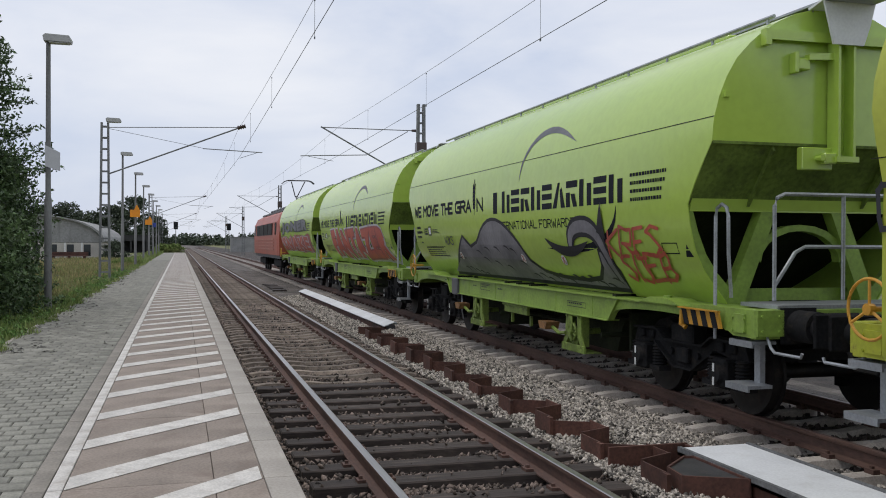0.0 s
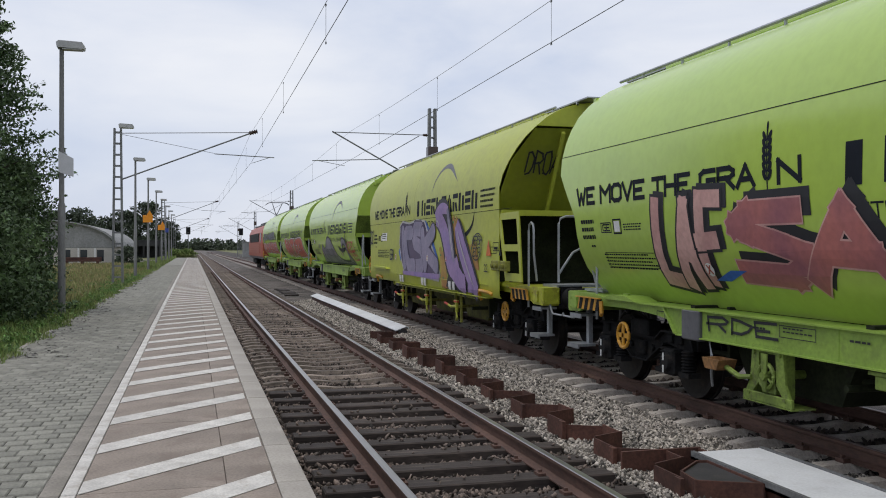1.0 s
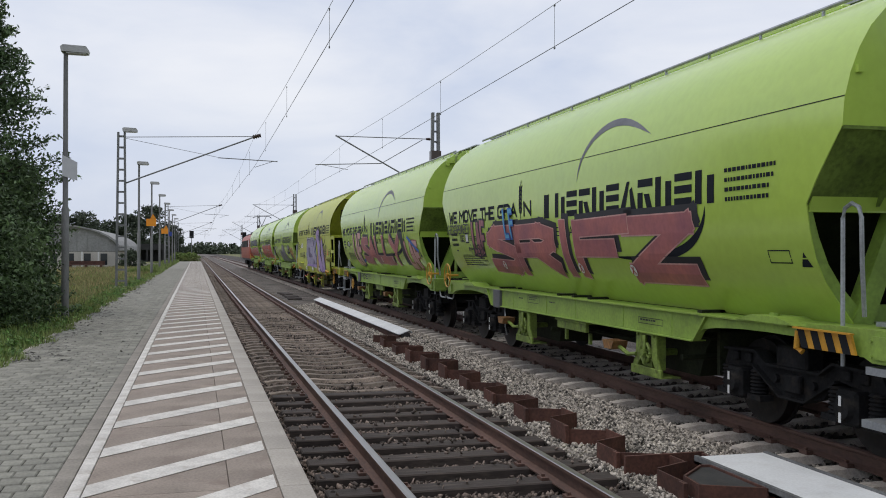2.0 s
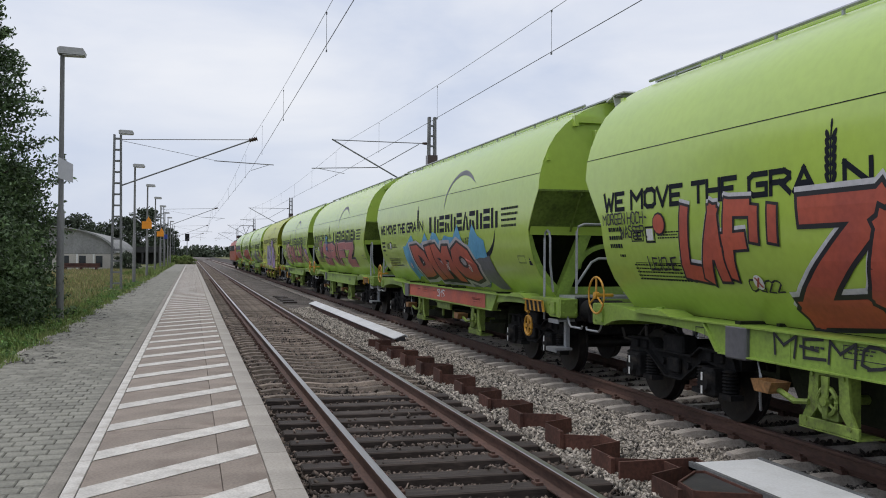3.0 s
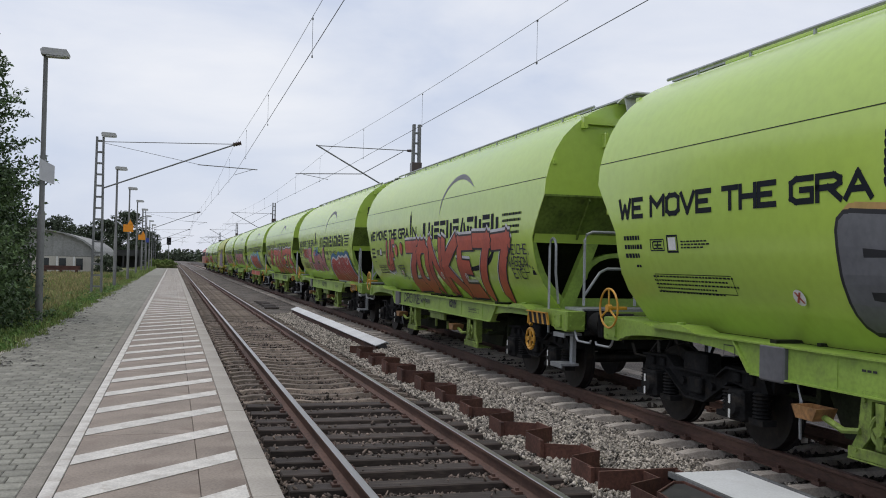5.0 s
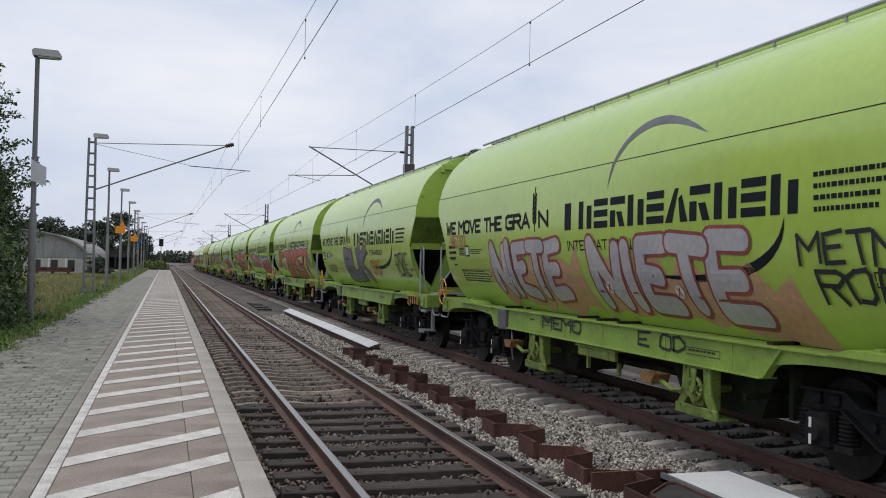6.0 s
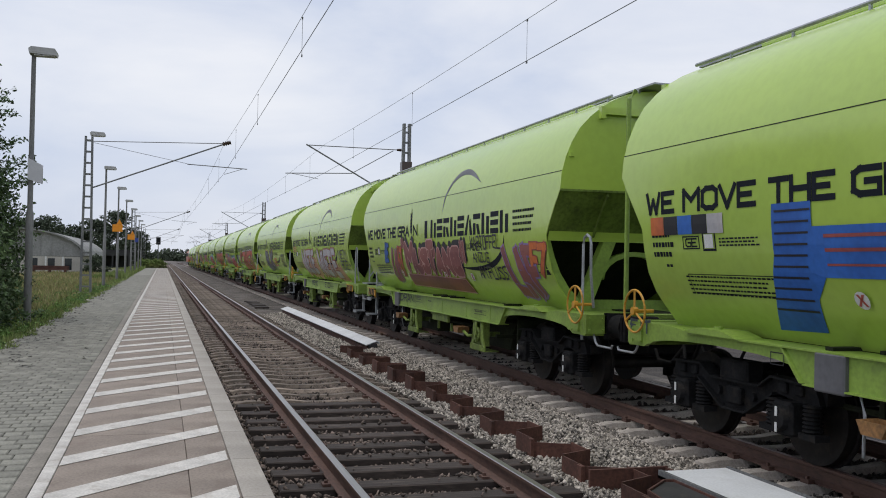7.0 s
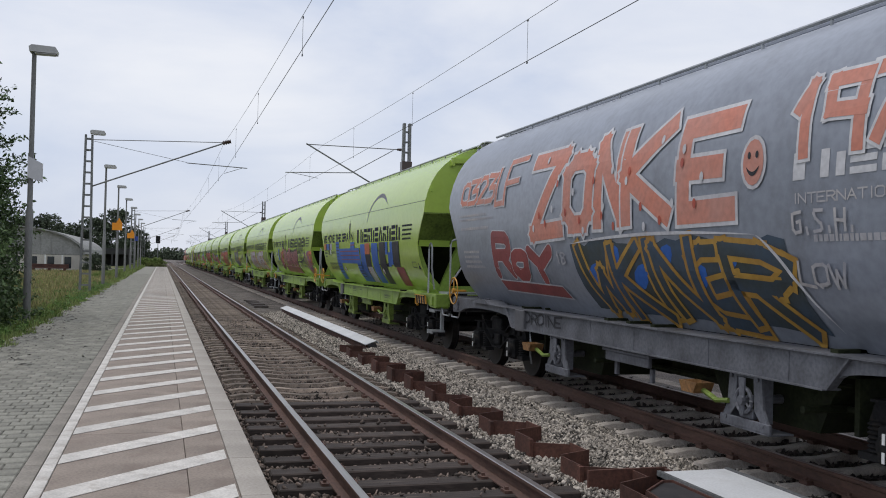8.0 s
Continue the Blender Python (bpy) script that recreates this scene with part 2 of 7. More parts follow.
    "sign_white": mat("pale_sign", (0.62, 0.62, 0.64), 0.5, var=0.06, scale=4, fine=30),
    "glass": glass_mat("dark_glass"),
    "far_land": mat("far_fields", (0.16, 0.17, 0.08), 0.95, var=0.3, scale=0.01, fine=0.2, bump=0),
}


# ---------------------------------------------------------------- mesh helpers
def mesh_of(name, bm, material, smooth=False):
    me = bpy.data.meshes.new(name)
    bm.normal_update()
    bm.to_mesh(me)
    bm.free()
    for m in (material if isinstance(material, (list, tuple)) else [material]):
        me.materials.append(m)
    if smooth:
        me.polygons.foreach_set("use_smooth", [True] * len(me.polygons))
        me.set_sharp_from_angle(angle=radians(35))
    return me


def part(name, bm, material, parent=None, label="", smooth=False):
    """One mesh object under a thing (or a thing of its own). bm: a bmesh or a ready mesh."""
    me = bm if isinstance(bm, bpy.types.Mesh) else mesh_of(name, bm, material, smooth)
    ob = new(name, me)
    if parent is not None:
        ob.parent = parent
    if label:
        ob["label"] = label
    return ob


def thing(name, m, label, category, group="", kind=""):
    ob = new(name)
    ob.empty_display_size = 0.2
    ob.matrix_basis = m
    return tagged(ob, label, category, group, kind)


def box(bm, x0, x1, y0, y1, z0, z1, bev=0.0, mi=0):
    vs = [bm.verts.new(p) for p in ((x0, y0, z0), (x1, y0, z0), (x1, y1, z0), (x0, y1, z0), (x0, y0, z1), (x1, y0, z1), (x1, y1, z1), (x0, y1, z1))]
    fs = [bm.faces.new([vs[i] for i in f]) for f in ((3, 2, 1, 0), (4, 5, 6, 7), (0, 1, 5, 4), (1, 2, 6, 5), (2, 3, 7, 6), (3, 0, 4, 7))]
    for f in fs:
        f.material_index = mi
    if bev:
        bmesh.ops.bevel(bm, geom=list({e for f in fs for e in f.edges}), offset=bev, segments=1, affect="EDGES")
    return bm


def tube(bm, pts, r, seg=8, mi=0, closed=False):
    pts = [Vector(p) for p in pts]
    rings = []
    n = len(pts)
    for i, p in enumerate(pts):
        a = pts[i - 1] if (i or closed) else p
        b = pts[(i + 1) % n] if (i < n - 1 or closed) else p
        d = (b - a).normalized()
        u = d.cross(Vector((0, 0, 1)) if abs(d.z) < 0.95 else Vector((1, 0, 0))).normalized()
        v = d.cross(u)
        rr = r[i] if isinstance(r, (list, tuple)) else r
        rings.append([bm.verts.new(p + (u * math.cos(2 * math.pi * k / seg) + v * math.sin(2 * math.pi * k / seg)) * rr) for k in range(seg)])
    for i in range(n if closed else n - 1):
        a, b = rings[i], rings[(i + 1) % n]
        for k in range(seg):
            bm.faces.new((a[k], a[(k + 1) % seg], b[(k + 1) % seg], b[k])).material_index = mi
    if not closed:
        bm.faces.new(rings[0][::-1]).material_index = mi
        bm.faces.new(rings[-1]).material_index = mi
    return bm


def prism(bm, poly, axis, a, b, mi=0):
    """A polygon of (u, v) pushed along an axis from a to b. axis x: (y, z); y: (x, z); z: (x, y)."""
    def at(u, v, w):
        return (w, u, v) if axis == "x" else (u, w, v) if axis == "y" else (u, v, w)
    p = [bm.verts.new(at(u, v, a)) for u, v in poly]
    q = [bm.verts.new(at(u, v, b)) for u, v in poly]
    k = len(poly)
    fs = [bm.faces.new(p[::-1]), bm.faces.new(q)] + [bm.faces.new((p[i], p[(i + 1) % k], q[(i + 1) % k], q[i])) for i in range(k)]
    for f in fs:
        f.material_index = mi
    return bm


def sweep(bm, prof, y0, y1, step, mi_of=None):
    """An open or closed profile of (x, z) drawn along y."""
    ys = [y0 + (y1 - y0) * i / max(1, round((y1 - y0) / step)) for i in range(max(1, round((y1 - y0) / step)) + 1)]
    rows = [[bm.verts.new((x, y, z)) for x, z in prof] for y in ys]
    k = len(prof)
    for a, b in zip(rows, rows[1:]):
        for i in range(k):
            j = (i + 1) % k
            f = bm.faces.new((a[i], b[i], b[j], a[j]))
            f.material_index = mi_of(i) if mi_of else 0
    bm.faces.new(rows[0])
    bm.faces.new(rows[-1][::-1])
    return bm


def raw_mesh(name, verts, faces, material):
    """A mesh from arrays; faces all of one length."""
    verts, faces = np.asarray(verts, np.float32), np.asarray(faces, np.int32)
    me = bpy.data.meshes.new(name)
    me.vertices.add(len(verts))
    me.vertices.foreach_set("co", verts.ravel())
    k = faces.shape[1]
    me.loops.add(faces.size)
    me.loops.foreach_set("vertex_index", faces.ravel())
    me.polygons.add(len(faces))
    me.polygons.foreach_set("loop_start", np.arange(0, faces.size, k, dtype=np.int32))
    me.update(calc_edges=True)
    me.materials.append(material)
    return me


BM = bmesh.new

# ---------------------------------------------------------------- large structure
def ground_sheet():
    bm = BM()
    xs = [-900, -60, -20, -7.0, -4.84, -4.80, -1.78, -1.74, 1.0, 8.2, 10.5, 16.0, 60, 900]
    zs = [0.2, 0.2, 0.22, 0.25, 0.27, -0.35, -0.35, -0.35, -0.35, -0.55, -0.58, -0.5, -0.4, -0.2]
    ys = [-300, -30, 0, 30, 60, 100, 160, 300, 700, 2500]
    rows = [[bm.verts.new((x, y, z)) for x, z in zip(xs, zs)] for y in ys]
    for a, b in zip(rows, rows[1:]):
        for i in range(len(xs) - 1):
            f = bm.faces.new((a[i], a[i + 1], b[i + 1], b[i]))
            # Strip beyond the far track is darkened like the shade below the wagons.
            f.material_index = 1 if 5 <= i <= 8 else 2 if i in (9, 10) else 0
    tagged(part("ground", bm, [M["soil"], M["ballast"], M["ballast_dark"]]), "flat grassy meadow ground with gravel railway bed", "ground", kind="structure")


ground_sheet()


def ballast_bed():
    bm = BM()
    prof = [(-1.58, -0.34), (-1.58, -0.25), (1.35, -0.25), (1.6, -0.22), (2.7, -0.22), (3.1, -0.255), (6.1, -0.26), (7.6, -0.5), (7.6, -0.56)]
    sweep(bm, prof, -30, 420, 30)
    # Under the train the darker bed colour includes the shade.
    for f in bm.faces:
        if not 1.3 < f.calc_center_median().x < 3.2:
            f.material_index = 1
    tagged(part("ballast_bed", bm, [M["ballast"], M["ballast_dark"]]), "crushed grey-brown stone ballast under both tracks", "ballast", kind="structure")


ballast_bed()

RAIL = [(-0.075, -0.172), (0.075, -0.172), (0.075, -0.160), (0.012, -0.135), (0.010, -0.045), (0.036, -0.034), (0.036, -0.006), (0.028, 0.0),
        (-0.028, 0.0), (-0.036, -0.006), (-0.036, -0.034), (-0.010, -0.045), (-0.012, -0.135), (-0.075, -0.160)]


def rails():
    bm = BM()
    sweep(bm, RAIL, -20, 420, 55, lambda i: 1 if i in (6, 7, 8) else 0)
    me = mesh_of("rail", bm, [M["rail_side"], M["rail_top"]])
    bm = BM()
    sweep(bm, RAIL, -20, 420, 55, lambda i: 1 if i == 7 else 0)
    dull = mesh_of("rail_brown", bm, [M["rail_side"], M["rail_dull"]])
    for k, (axis, mesh, lab) in enumerate(((0.0, me, "near track with shiny worn steel rails"), (AXIS2, dull, "far track with rust-brown steel rails"))):
        tr = thing(f"track_{k + 1}", pose(0, 0, 0), lab, "railway track", kind="structure")
        for s in (-0.7535, 0.7535):
            ob = part("rail", mesh, None, tr)
            ob.location.x = axis + s
        TRACKS.append(tr)


TRACKS = []
rails()


def platform():
    """Body with a concrete edge; slabs, lines and pavers are laid on it last."""
    bm = BM()
    box(bm, -4.8, -1.66, -20, 150, -0.3, PLAT - 0.06)
    ob = part("platform", bm, M["paver_bed"])
    tagged(ob, "long low railway platform with paved surface", "platform", kind="structure")
    return ob


PLATFORM = platform()


# ---------------------------------------------------------------- the train
# half cross-section of a grain wagon: (half width, height), and how far its ends stand back
SECTION = [(0.0, 4.42), (0.25, 4.395), (0.5, 4.33), (0.7, 4.24), (0.88, 4.13), (1.05, 3.99), (1.21, 3.82), (1.33, 3.62), (1.42, 3.40), (1.48, 3.17),
           (1.50, 2.94), (1.505, 2.72), (1.50, 2.50), (1.49, 2.30), (1.455, 2.05), (1.395, 1.80), (1.29, 1.58), (1.17, 1.42), (1.07, 1.30), (0.97, 1.17)]
FRONT, REAR = 6.395, -6.955


def setback(z):
    return 0.0 if z >= 2.94 else 0.5 * min(1.0, (2.94 - z) / 0.62)


FLAT_SECTION = [p for p in SECTION if p[1] > 2.2] + [(1.50, 2.0), (1.50, 1.6), (1.50, 1.2), (1.495, 0.99), (1.46, 0.94)]


def half_width_of(section, z):
    for (w0, z0), (w1, z1) in zip(section, section[1:]):
        if z1 <= z <= z0:
            return w0 + (w1 - w0) * (z0 - z) / (z0 - z1)
    return section[-1][0] if z < section[-1][1] else 0.0


def half_width(z):
    return half_width_of(SECTION, z)


def rear_setback(z):
    """The yellow wagon's side sheet is cut back at its rear from high up."""
    return 0.72 * min(1.0, max(0.0, (3.95 - z) / 0.95))


def wagon_body(section=SECTION):
    flat = section is FLAT_SECTION
    bm = BM()
    prof = [(-w, z) for w, z in section[::-1]] + [(w, z) for w, z in section[1:]]
    n = 12
    grid = []
    for w, z in prof:
        a, b = REAR + (rear_setback(z) if flat else setback(z)), FRONT - setback(z) * (0.25 if flat else 1.0)
        grid.append([bm.verts.new((w, a + (b - a) * i / n, z)) for i in range(n + 1)])
    for r, s in zip(grid, grid[1:]):
        for i in range(n):
            bm.faces.new((r[i], s[i], s[i + 1], r[i + 1]))
    for end, k in ((REAR, 0), (FRONT, n)):
        up = [g[k] for g, (w, z) in zip(grid, prof) if z >= (3.95 if flat and end == REAR else 2.94)]
        f = bm.faces.new(up if k else up[::-1])
    bmesh.ops.recalc_face_normals(bm, faces=bm.faces)
    bmesh.ops.solidify(bm, geom=bm.faces[:], thickness=0.012)
    return bm


def train_y(n, t):
    """Centre of wagon n at time t; the three behind the engine stand a little ahead (the fourth is longer)."""
    return 60.275 + SPEED * t - PITCH * n + (0.84 if n <= 3 else 0.35 if n == 4 else 0.0)


WAGONS = {}
D = -0.55              # the underframe's middle lies behind the body's datum


def sill_mesh(material):
    bm = BM()
    half = [(6.95, 1.21), (6.95, 0.93), (6.60, 0.93), (6.50, 0.97)] + [(5.15 + 1.3 * math.cos(math.pi * i / 10), 0.97 + 0.10 * math.sin(math.pi * i / 10)) for i in range(11)] + [(3.75, 0.86)]
    poly = half + [(-y, z) for y, z in half[::-1]] + [(-6.0, 1.21), (-5.5, 1.15), (5.5, 1.15), (6.0, 1.21)]
    prism(bm, poly, "x", -1.36, -1.30)
    # top flange, bottom flange, cast pads over the bogies, slanting stiffeners
    box(bm, -1.40, -1.0, -5.5, 5.5, 1.152, 1.168)
    box(bm, -1.40, -1.2, -3.7, 3.7, 0.846, 0.86)
    for y in (-5.15, 5.15):
        prism(bm, [(y - 0.5, 1.17), (y - 0.22, 1.235), (y + 0.22, 1.235), (y + 0.5, 1.17)], "x", -1.43, -1.1)
        tube(bm, [(-1.30, y, 1.23), (-1.30, y, 1.26)], 0.05, 8)
    for s in (-1, 1):
        prism(bm, [(s * 3.72, 0.86), (s * 3.75, 0.86), (s * 4.02, 1.15), (s * 3.99, 1.15)], "x", -1.395, -1.36)
        box(bm, -1.385, -1.36, s * 6.72 - 0.1, s * 6.72 + 0.1, 0.97, 1.16)
        for y in (6.62, 6.82):
            for z in (0.99, 1.12):
                tube(bm, [(-1.40, s * y, z), (-1.38, s * y, z)], 0.016, 6)
    for y in (-3.2, -1.9, -0.3, 0.9, 2.5, 3.4):
        box(bm, -1.366, -1.35, y - 0.010, y + 0.010, 0.87, 1.15)
    return mesh_of("side_sill", bm, material)


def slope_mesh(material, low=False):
    """End slope of the hopper: falls inwards from under the end wall, its green darkened for the shade there; its lower
    half is a sheet of its own, coloured black for the deeper shade.
    """
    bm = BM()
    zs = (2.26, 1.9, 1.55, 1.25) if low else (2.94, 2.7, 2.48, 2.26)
    rows = []
    for z in zs:
        y = -0.02 - (2.94 - z) * (1.3 if low else 0.78)
        w = half_width(z) - 0.015
        rows.append([bm.verts.new((x * w, y, z)) for x in (-1, -0.5, 0, 0.5, 1)])
    for a, b in zip(rows, rows[1:]):
        for i in range(4):
            bm.faces.new((a[i], a[i + 1], b[i + 1], b[i]))
    bmesh.ops.recalc_face_normals(bm, faces=bm.faces)
    bmesh.ops.solidify(bm, geom=bm.faces[:], thickness=0.01)
    if not low:
        box(bm, -1.49, 1.49, -0.03, 0.01, 2.915, 2.945)
        for x in (-0.75, 0.75):
            prism(bm, [(-0.03, 2.92), (-0.53, 2.28), (-0.46, 2.28), (0.0, 2.86)], "x", x - 0.012, x + 0.012)
    return mesh_of("lower_slope" if low else "hopper_slope", bm, material if material is M["greywag"] else M["under"] if low else M["hopper_shade"])


def beam_mesh(material):
    """Tall pressed beam that closes the slope's foot, with a folded lower lip."""
    bm = BM()
    prism(bm, [(-0.56, 2.24), (-0.50, 2.24), (-0.42, 2.47), (-0.44, 2.47)], "x", -1.455, 1.455)
    box(bm, -1.46, 1.46, -0.62, -0.50, 2.225, 2.24)
    return mesh_of("cross_beam", bm, material)


def brace_mesh(material):
    """Leaning struts between the floor and the beam, an arched plate between them and bent knee plates along the side edges."""
    bm = BM()
    for s in (-1, 1):
        prism(bm, [(s * 1.0, 1.19), (s * 0.78, 1.19), (s * 0.36, 2.23), (s * 0.56, 2.23)][::s], "y", -0.66, -0.50)
        # knee plate that follows the side's lower curve
        zs = (2.24, 2.0, 1.75, 1.55, 1.38, 1.2)
        edge = [(s * (half_width(z) - 0.02), z) for z in zs]
        inner = [(s * (half_width(z) - 0.02 - 0.05 - 0.15 * k / 5), z) for k, z in enumerate(zs)]
        for i in range(5):
            prism(bm, [edge[i], edge[i + 1], inner[i + 1], inner[i]], "y", -0.60, -0.52)
    n = 10
    arc = [(0.52 * math.cos(math.pi * i / n), 1.66 + 0.36 * math.sin(math.pi * i / n)) for i in range(n + 1)]
    for (a, b), (c, d) in zip(arc, arc[1:]):
        prism(bm, [(a, b), (a * 1.13, b + 0.07), (c * 1.13, d + 0.07), (c, d)], "y", -0.68, -0.56)
    box(bm, -1.0, 1.0, -0.75, -0.72, 1.19, 1.36)
    return mesh_of("end_brace", bm, material)


def headstock_mesh(material):
    bm = BM()
    box(bm, -1.36, 1.36, -0.10, 0.0, 0.92, 1.22, 0.012)
    box(bm, -1.30, 1.30, -1.9, -0.10, 1.17, 1.20)
    for s in (-1, 1):
        box(bm, s * 1.2 - 0.15, s * 1.2 + 0.15, 0.0, 0.03, 0.95, 1.21)
        for x in (1.10, 1.30):
            for z in (1.0, 1.15):
                tube(bm, [(s * x, 0.03, z), (s * x, 0.05, z)], 0.018, 6)
    return mesh_of("headstock", bm, material)


def buffer_mesh():
    bm = BM()
    tube(bm, [(0, 0, 0), (0, 0.34, 0)], 0.16, 16)
    tube(bm, [(0, 0.34, 0), (0, 0.56, 0)], 0.115, 14)
    box(bm, -0.26, 0.26, 0.56, 0.60, -0.17, 0.17, 0.02)
    box(bm, -0.2, 0.2, 0.0, 0.03, -0.18, 0.18)
    return mesh_of("buffer", bm, M["bogie"], True)


def coupling_mesh():
    bm = BM()
    tube(bm, [(0, 0, 1.05), (0, 0.5, 0.98), (0, 0.78, 0.95)], 0.035, 8)
    tube(bm, [(-0.35, 0.0, 0.95), (-0.36, 0.22, 0.62), (-0.30, 0.45, 0.60), (-0.2, 0.64, 0.86)], 0.022, 8)
    tube(bm, [(0.35, 0.0, 0.95), (0.36, 0.22, 0.66), (0.30, 0.45, 0.64), (0.2, 0.64, 0.86)], 0.022, 8)
    box(bm, -0.09, 0.09, 0.0, 0.2, 0.95, 1.15)
    return mesh_of("coupling", bm, M["bogie"])


def ring(bm, c, r, t, axis="x", seg=24, tseg=8):
    pts = []
    for i in range(seg):
        a = 2 * math.pi * i / seg
        u, v = r * math.cos(a), r * math.sin(a)
        pts.append(Vector(c) + Vector((0, u, v) if axis == "x" else (u, 0, v)))
    tube(bm, pts, t, tseg, closed=True)


def brake_wheel_mesh():
    bm = BM()
    ring(bm, (0, 0, 0), 0.25, 0.014)
    for k in range(3):
        a = radians(90 + 120 * k)
        tube(bm, [(0.0, 0, 0), (0.0, 0.24 * math.cos(a), 0.24 * math.sin(a))], 0.013, 6)
    tube(bm, [(-0.02, 0, 0), (0.25, 0, 0)], 0.022, 8)
    tube(bm, [(-0.03, 0, 0), (0.03, 0, 0)], 0.05, 10)
    return mesh_of("hand_brake_wheel", bm, M["orange"], True)


def small_ring_mesh():
    bm = BM()
    ring(bm, (0, 0, 0), 0.16, 0.024)
    box(bm, -0.01, 0.01, -0.15, 0.15, -0.03, 0.03)
    box(bm, -0.01, 0.01, -0.03, 0.03, -0.15, 0.15)
    return mesh_of("parking_brake_ring", bm, M["orange"], True)


def tube_mesh(name, paths, r, material, seg=8):
    bm = BM()
    for p in paths:
        tube(bm, p, r, seg)
    return mesh_of(name, bm, material, True)


def step_mesh(z, x):
    bm = BM()
    prism(bm, [(x, z - 0.03), (x + 0.02, z - 0.03), (x + 0.02, z), (x + 0.28, z), (x + 0.28, z + 0.035), (x, z + 0.035)], "y", -0.20, 0.20)
    return mesh_of("step", bm, M["galv"])


def hazard_mesh():
    bm = BM()
    prism(bm, [(-0.39, -0.085), (0.33, -0.085), (0.39, 0.085), (-0.33, 0.085)], "x", -0.012, 0.012)
    tube(bm, [(0.0, 0.40, 0.06), (0.0, 0.42, -0.10), (-0.02, 0.36, -0.13)], 0.03, 8)
    box(bm, 0.012, 0.05, -0.38, 0.42, 0.085, 0.10)
    return mesh_of("warning_plate", bm, M["orange"])


def hazard_stripe_mesh():
    bm = BM()
    prism(bm, [(-0.085, -0.085), (0.015, -0.085), (0.085, 0.085), (-0.015, 0.085)], "x", -0.016, 0.016)
    return mesh_of("stripe", bm, M["black"])


def bracket_mesh(material):
    """Discharge gate bracket under the sill: two cheeks, a shaft box and a lever."""
    bm = BM()
    for s in (-1, 1):
        cheek = [(s * 0.25, 0.90), (s * 0.13, 0.90), (s * 0.15, 0.52), (s * 0.30, 0.36), (s * 0.40, 0.36), (s * 0.29, 0.54)]
        prism(bm, cheek, "x", -1.36, -1.335)
        box(bm, -1.335, -1.22, s * 0.24 - 0.008, s * 0.24 + 0.008, 0.40, 0.90)
        tube(bm, [(-1.38, s * 0.21, 0.82), (-1.35, s * 0.21, 0.82)], 0.022, 6)
        tube(bm, [(-1.38, s * 0.30, 0.40), (-1.35, s * 0.30, 0.40)], 0.022, 6)
    box(bm, -1.37, -1.335, -0.40, 0.40, 0.33, 0.42, 0.006)
    box(bm, -1.37, -1.10, -0.40, 0.40, 0.315, 0.33)
    box(bm, -1.36, -1.335, -0.14, 0.14, 0.82, 0.90)
    ring(bm, (-1.37, 0.0, 0.60), 0.12, 0.022, seg=16, tseg=6)
    tube(bm, [(-1.42, 0.0, 0.60), (-0.8, 0.0, 0.60)], 0.045, 10)
    for k in range(5):
        a = 2 * math.pi * k / 5
        tube(bm, [(-1.37, 0.0, 0.60), (-1.37, 0.12 * math.cos(a), 0.60 + 0.12 * math.sin(a))], 0.014, 5)
    prism(bm, [(-0.03, 0.46), (0.03, 0.46), (0.05, 0.82), (-0.05, 0.82)], "x", -1.40, -1.385)
    box(bm, -1.34, -1.28, -0.10, 0.12, 0.42, 0.52, 0.01)
    return mesh_of("discharge_bracket", bm, material)


def lever_mesh():
    bm = BM()
    # an open flared box at the end of a sloping arm
    for s in (-1, 1):
        prism(bm, [(0.44, 0.58), (0.66, 0.58), (0.72, 0.69), (0.38, 0.69)], "x", -1.43 + s * 0.10 - 0.008, -1.43 + s * 0.10 + 0.008)
    prism(bm, [(0.38, 0.69), (0.40, 0.69), (0.46, 0.58), (0.44, 0.58)], "x", -1.52, -1.34)
    prism(bm, [(0.70, 0.69), (0.72, 0.69), (0.66, 0.58), (0.64, 0.58)], "x", -1.52, -1.34)
    box(bm, -1.52, -1.34, 0.45, 0.65, 0.575, 0.585)
    tube(bm, [(-1.43, 0.44, 0.62), (-1.40, 0.22, 0.54), (-1.37, 0.05, 0.56)], 0.028, 6, 1)
    return mesh_of("discharge_chute", bm, [M["chute"], M["bracket"]])


def underframe_mesh():
    bm = BM()
    box(bm, -0.30, 0.30, -6.9, 6.9, 0.92, 1.22)
    for y in (-3.7, -0.6, 0.0, 0.6, 3.5):
        box(bm, -1.28, 1.28, y - 0.05, y + 0.05, 0.95, 1.2)
    box(bm, -1.05, 1.05, -3.75, -3.69, 0.45, 1.2)
    box(bm, -1.05, 1.05, 3.1, 3.16, 0.55, 1.2)
    box(bm, -0.5, 0.5, -1.3, 0.3, 0.5, 0.92, 0.05)
    for x in (-0.8, 0.7):
        tube(bm, [(x, -6.0, 0.62), (x, 6.0, 0.62)], 0.03, 6)
    tube(bm, [(-1.0, -3.6, 0.86), (-1.02, 3.0, 0.86)], 0.018, 6)
    for y in (-3.3, 0.9):
        tube(bm, [(-1.28, y, 0.62), (1.28, y, 0.62)], 0.035, 8)
    return mesh_of("centre_sill", bm, M["under"])


def gate_box_mesh(material):
    bm = BM()
    box(bm, -1.34, -1.28, -0.55, 0.55, 0.68, 0.80, 0.01)
    box(bm, -1.36, -1.05, -0.60, 0.60, 0.80, 0.83)
    for y in (-0.45, 0.45):
        box(bm, -1.24, -1.2, y - 0.03, y + 0.03, 0.50, 0.66)
